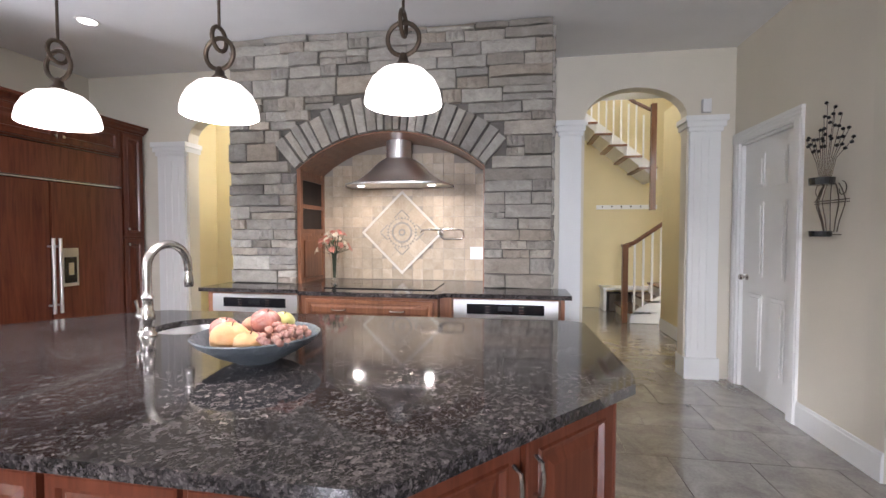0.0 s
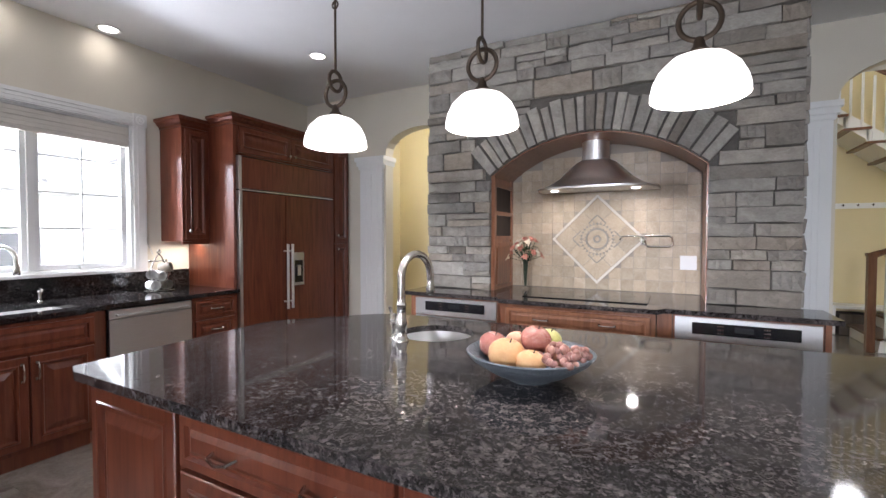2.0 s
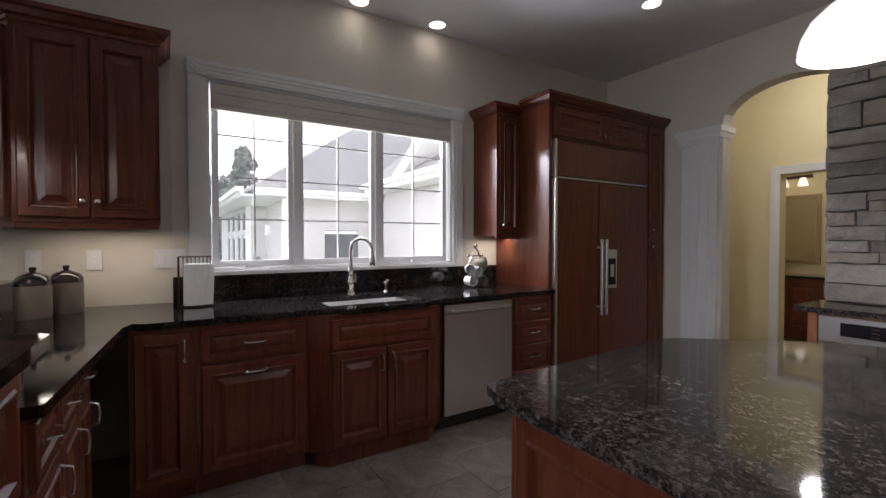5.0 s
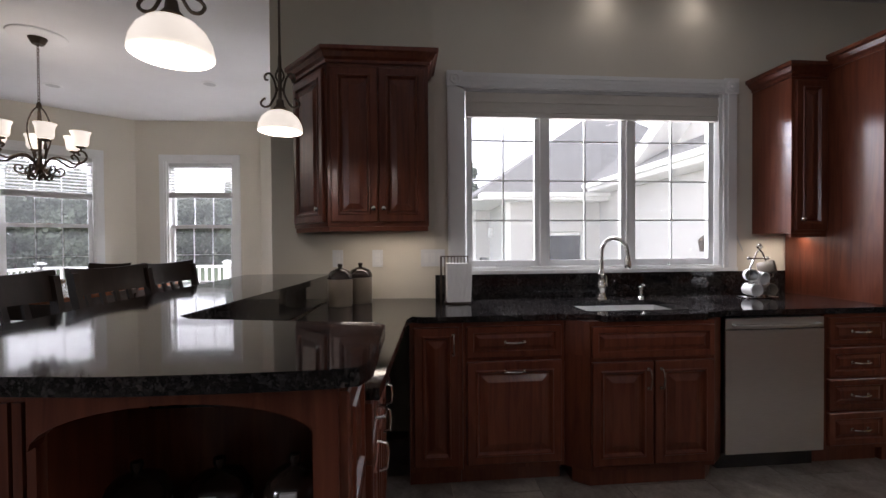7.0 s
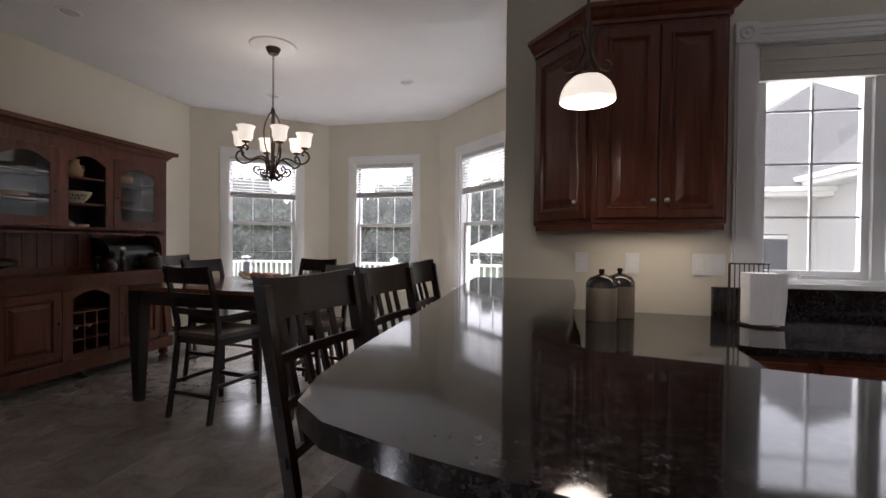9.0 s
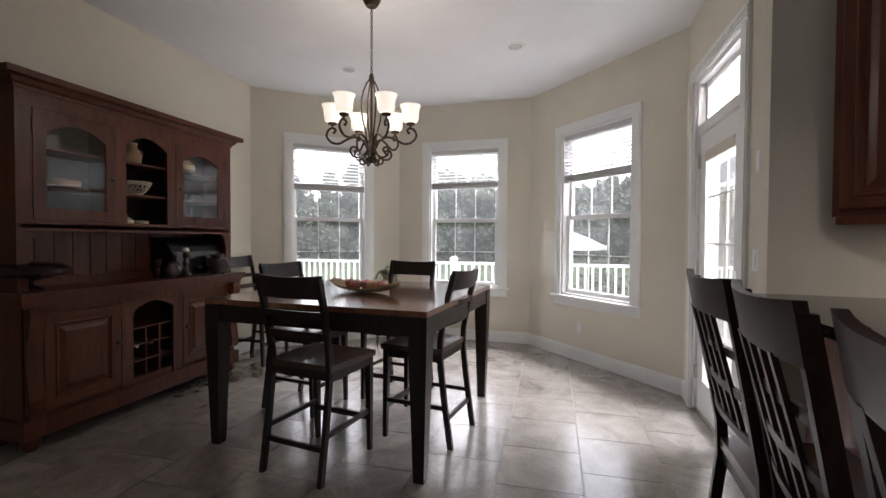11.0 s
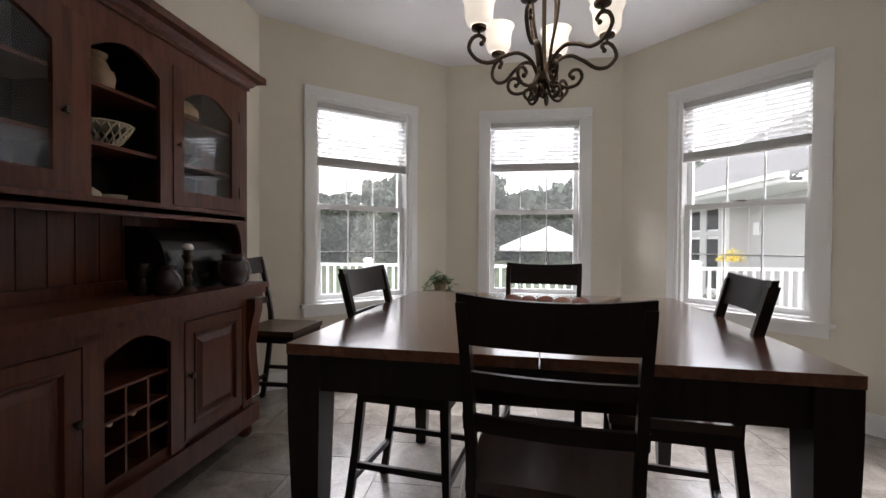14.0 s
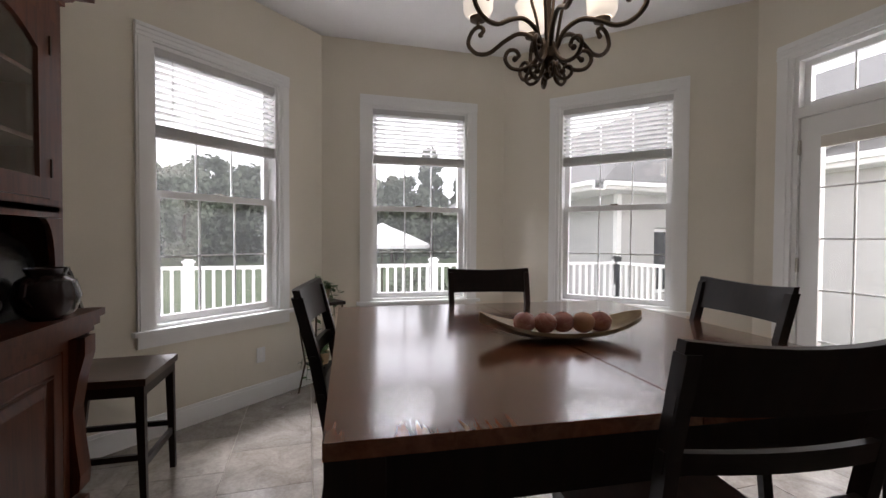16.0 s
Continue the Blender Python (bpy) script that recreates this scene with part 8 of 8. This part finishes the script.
def shrub(x, y, z, r, seed, label, mat):
    g = random.Random(seed)
    verts, faces = [], []
    for k in range(420):
        d = Vector((g.gauss(0, 1), g.gauss(0, 1), abs(g.gauss(0, 0.9)))).normalized() * r * g.uniform(0.5, 1.05)
        u = Vector((g.gauss(0, 1), g.gauss(0, 1), g.gauss(0, 1))).normalized()
        v = u.cross(Vector((g.gauss(0, 1), g.gauss(0, 1), g.gauss(0, 1)))).normalized()
        s = r * g.uniform(0.06, 0.13)
        i = len(verts)
        verts += [d - u * s, d + v * s * 0.6, d + u * s, d - v * s * 0.6]
        faces.append((i, i + 1, i + 2, i + 3))
    me = bpy.data.meshes.new("shrub")
    me.from_pydata([tuple(v) for v in verts], [], faces)
    me.materials.append(mat)
    ob = new("shrub", me)
    ob.location = (x, y, z)
    return tagged(ob, label, "shrub")


YELLOWF = tile_mat("yellow chrysanthemum", [(0.3, (0.55, 0.40, 0.02)), (0.7, (0.75, 0.6, 0.05))], 0.6, scale=12)
shrub(-14.0, 1.7, GZ, 0.8, 1, "low green shrub by the siding", HAZY_FOLIAGE)
shrub(-16.5, -4.0, GZ, 0.9, 3, "round green shrub on the lawn", HAZY_FOLIAGE)
shrub(-20.0, 0.2, GZ, 1.1, 4, "round green shrub on the lawn", HAZY_FOLIAGE)
shrub(-10.75, 0.6, 0.95, 0.2, 2, "pot of yellow chrysanthemums on the railing post", YELLOWF)
import itertools

# ---- stones of the chimney breast ----
rnd = random.Random(11)
RING = 0.285


def stone_mesh(w, h, d, seed):
    g = random.Random(seed)
    bm = bmesh.new()
    nx = 3
    fr, bk = [], []
    for i in range(nx + 1):
        for j in range(2):
            u, v = i / nx, j
            x, z = (u - 0.5) * w, (v - 0.5) * h
            jx, jz = g.uniform(-0.004, 0.004), g.uniform(-0.005, 0.005)
            fr.append(bm.verts.new((x * 0.985 + jx, -d + g.uniform(-0.008, 0.008), z * 0.95 + jz)))
            bk.append(bm.verts.new((x + jx * 0.5, 0.0, z + jz * 0.5)))
    for i in range(nx):
        a, b, c, e = i * 2, i * 2 + 2, i * 2 + 3, i * 2 + 1
        m1 = bm.verts.new((sum(fr[k].co.x for k in (a, b, c, e)) / 4, -d - g.uniform(0.003, 0.014), sum(fr[k].co.z for k in (a, b, c, e)) / 4))
        for p, q in ((a, b), (b, c), (c, e), (e, a)):
            bm.faces.new((fr[p], fr[q], m1))
        bm.faces.new((bk[a], bk[b], fr[b], fr[a]))
        bm.faces.new((bk[e], fr[e], fr[c], bk[c]))
    bm.faces.new((bk[0], fr[0], fr[1], bk[1]))
    bm.faces.new((bk[-2], bk[-1], fr[-1], fr[-2]))
    return mesh_of("stone", bm, STONE)


def lay_stone(x0, z0, x1, z1):
    ob = new("stone", stone_mesh(x1 - x0 - 0.006, z1 - z0 - 0.005, rnd.uniform(0.022, 0.06), rnd.randrange(10 ** 6)))
    ob.parent = breast
    ob.location = ((x0 + x1) / 2, SY, (z0 + z1) / 2)


def arch_limit(z):
    """Half width kept free round the arch at height z, or 0 above it."""
    outer = AR + RING
    tip = AZ + outer * math.cos(half)
    if z < SPRING:
        base = AH
    else:
        base = 0.0
    s = 0.0
    if z < AZ + outer and z > AZ + AR * math.cos(half) - 0.02:
        s = math.sqrt(max(0.0, outer ** 2 - (z - AZ) ** 2))
        s = min(s, outer * math.sin(half))
        if z < tip:
            s = AH + (z - SPRING) * math.tan(half)
    return max(base, s)


z = CT1 + 0.001
while z < CEILING - 0.03:
    hgt = rnd.choice((0.07, 0.09, 0.10, 0.115, 0.13, 0.16))
    z1 = min(z + hgt, CEILING - 0.004)
    if CEILING - z1 < 0.05:
        z1 = CEILING - 0.004
    free = max(arch_limit(z + 0.01), arch_limit((z + z1) / 2), arch_limit(z1 - 0.01))
    spans = [(SX0, SX1)] if free <= 0.02 else [(SX0, AC - free), (AC + free, SX1)]
    for s, t in spans:
        x = s - (rnd.uniform(0.0, 0.012))
        while x < t - 0.02:
            l = rnd.uniform(0.14, 0.50)
            if t - (x + l) < 0.13:
                l = t - x
            if hgt > 0.11 and rnd.random() < 0.35:
                zm = z + (z1 - z) * rnd.uniform(0.4, 0.6)
                lay_stone(x, z, x + l, zm)
                lay_stone(x, zm, x + l, z1)
            else:
                lay_stone(x, z, x + l, z1)
            x += l
    z = z1
# side returns of the breast
for xs, turn in ((SX0, -90), (SX1, 90)):
    z = CT1 + 0.001
    while z < CEILING - 0.05:
        z1 = min(z + rnd.choice((0.09, 0.11, 0.135)), CEILING - 0.004)
        y = SY
        while y < 4.45:
            l = min(rnd.uniform(0.2, 0.4), 4.47 - y)
            ob = new("stone", stone_mesh(l - 0.008, z1 - z - 0.007, 0.02, rnd.randrange(10 ** 6)))
            ob.parent = breast
            ob.matrix_local = pose(xs, y + l / 2, (z + z1) / 2, 0, 0, turn)
            y += l
        z = z1
# voussoirs
widths = [rnd.uniform(0.75, 1.3) for k in range(23)]
ends = [2 * half * e / sum(widths) - half for e in itertools.accumulate([0.0] + widths)]
for k in range(len(widths)):
    a0, a1 = ends[k], ends[k + 1]
    am = (a0 + a1) / 2
    wmid = (AR + RING / 2) * (a1 - a0)
    g = random.Random(k)
    d = g.uniform(0.035, 0.065)
    top = RING + g.uniform(-0.02, 0.015)
    bm = bmesh.new()
    wi, wo = AR * (a1 - a0) / 2 - 0.005, (AR + top) * (a1 - a0) / 2 - 0.007
    b_ = [bm.verts.new((x, 0.0, zz)) for x, zz in ((-wi, 0.002), (wi, 0.002), (wo, top), (-wo, top))]
    f_ = [bm.verts.new((x * 0.94, -d + g.uniform(-0.006, 0.006), zz)) for x, zz in ((-wi, 0.006), (wi, 0.006), (wo, top - 0.005), (-wo, top - 0.005))]
    c_ = bm.verts.new((0, -d - 0.01, top / 2))
    for i in range(4):
        j = (i + 1) % 4
        bm.faces.new((b_[i], b_[j], f_[j], f_[i]))
        bm.faces.new((f_[i], f_[j], c_))
    ob = new("voussoir", mesh_of("voussoir", bm, STONE))
    ob.parent = breast
    ob.matrix_local = pose(AC + AR * math.sin(am), SY, AZ + AR * math.cos(am), 0, math.degrees(am), 0)

# ---- wall tiles of the alcove ----
back = part("tile_bed", boxes((AX0 + 0.002, SB - 0.004, CT1, AX1 - 0.002, SB + 0.011, CROWN)), GROUT, breast, "grouted tile bed")
DC, DR = (-0.39, 1.367), 0.385
tile_me = mesh_of("wall_tile", bevel(boxes((-0.0485, -0.008, -0.0485, 0.0485, 0.0, 0.0485)), 0.003, 1), TRAV)
s_ = 0.10
for i in range(-9, 9):
    for j in range(0, 13):
        x, zc = DC[0] + (i + 0.5) * s_, CT1 + 0.052 + j * s_
        if not AX0 + 0.05 < x < AX1 - 0.045:
            continue
        if zc > AZ + math.sqrt(max(0, AR ** 2 - (x - AC) ** 2)) - 0.055:
            continue
        if abs(x - DC[0]) + abs(zc - DC[1]) < DR - 0.02:
            continue
        ob = new("wall_tile", tile_me)
        ob.parent = back
        ob.location = (x, SB - 0.004, zc)
# diamond inset
dm = pose(DC[0], SB - 0.012, DC[1], 0, 45, 0)
q = DR / math.sqrt(2)
bm = boxes((-q, -0.006, -q, q, 0.006, q))
bm.transform(dm)
inset = part("diamond_bed", bm, GROUT, breast)
small = mesh_of("inset_tile", bevel(boxes((-0.085, -0.006, -0.085, 0.085, 0.0, 0.085)), 0.003, 1), TRAV)
for i in (-1, 0, 1):
    for j in (-1, 0, 1):
        ob = new("inset_tile", small)
        ob.parent = inset
        ob.matrix_local = dm @ pose(i * 0.174, -0.006, j * 0.174)
for k in range(4):
    bm = bevel(boxes((-q + 0.0105, -0.014, q - 0.010, q + 0.010, -0.004, q + 0.010)), 0.004, 2)
    bm.transform(dm @ pose(0, 0, 0, 0, 90 * k, 0))
    part("liner", bm, LINER, inset)
for k in range(4):
    for s in (-1, 1):
        bm = boxes((0.004, -0.0155, -0.005, 0.105, -0.012, 0.005))
        bm.transform(pose(DC[0], SB - 0.0125, DC[1], 0, 90 * k, 0) @ pose(0, 0, 0.215) @ (pose(0, 0, 0, 0, 45, 0) if s > 0 else pose(0, 0, 0, 0, 135, 0)))
        part("mosaic_bar", bm, TRAV_DARK, inset)
for r, w, nn, size in ((0.135, 0.018, 28, 0.024), (0.10, 0.012, 22, 0.012)):
    for k in range(nn):
        a = 2 * math.pi * k / nn
        bm = bmesh.new()
        v = [(-size / 2, -0.006), (size / 2, -0.006), (0, w)]
        slab(bm, v, -0.0165, -0.011)
        bm.transform(pose(DC[0] + r * math.sin(a), SB - 0.0125, DC[1] + r * math.cos(a), 0, math.degrees(a), 0))
        part("mosaic_chip", bm, TRAV_DARK, inset)
bm = bmesh.new()
lathe(bm, [(0.10, 0.013), (0.098, 0.017), (0.085, 0.017), (0.083, 0.013)], steps=32, closed=False)
lathe(bm, [(0.035, 0.013), (0.033, 0.018), (0.02, 0.018), (0.018, 0.013)], steps=20, closed=False)
bm.transform(pose(DC[0], SB - 0.0125, DC[1], 90))
part("mosaic_ring", bm, TRAV_DARK, inset)

# ---- floor tiles ----
S = 0.457
tile = mesh_of("floor_tile", bevel(boxes((-S / 2 + 0.002, -S / 2 + 0.002, -0.005, S / 2 - 0.002, S / 2 - 0.002, 0.0)), 0.002, 1), FLOORTILE)


def inside(x, y, poly):
    c = False
    for (xa, ya), (xb, yb) in zip(poly, poly[1:] + poly[:1]):
        if (ya > y) != (yb > y) and x < (xb - xa) * (y - ya) / (yb - ya) + xa:
            c = not c
    return c


rest = bmesh.new()
laid = 0
for i in range(-20, 22):
    for j in range(-16, 16):
        x, y = i * S + (S / 2 if j % 2 else 0.0), j * S + 0.1
        corners = [(x + dx * S / 2.1, y + dy * S / 2.1) for dx in (-1, 1) for dy in (-1, 1)]
        if not any(inside(cx, cy, room) for cx, cy in corners):
            continue
        near = -7.7 < x < -1.2 and -5.3 < y < 0.7 or (-3.3 < x < -1.6 and y < 4.6) or (1.0 < x < 2.7 and y > 0.5)
        if near and laid < 300:
            ob = new("floor_tile", tile)
            ob.parent = floor
            ob.location = (x, y, 0)
            laid += 1
        else:
            box(rest, x - S / 2 + 0.002, y - S / 2 + 0.002, -0.005, x + S / 2 - 0.002, y + S / 2 - 0.002, 0.0)
fr_ = part("floor_tiles_rest", rest, FLOORTILE, floor)
tagged(fr_, kind="stuff")
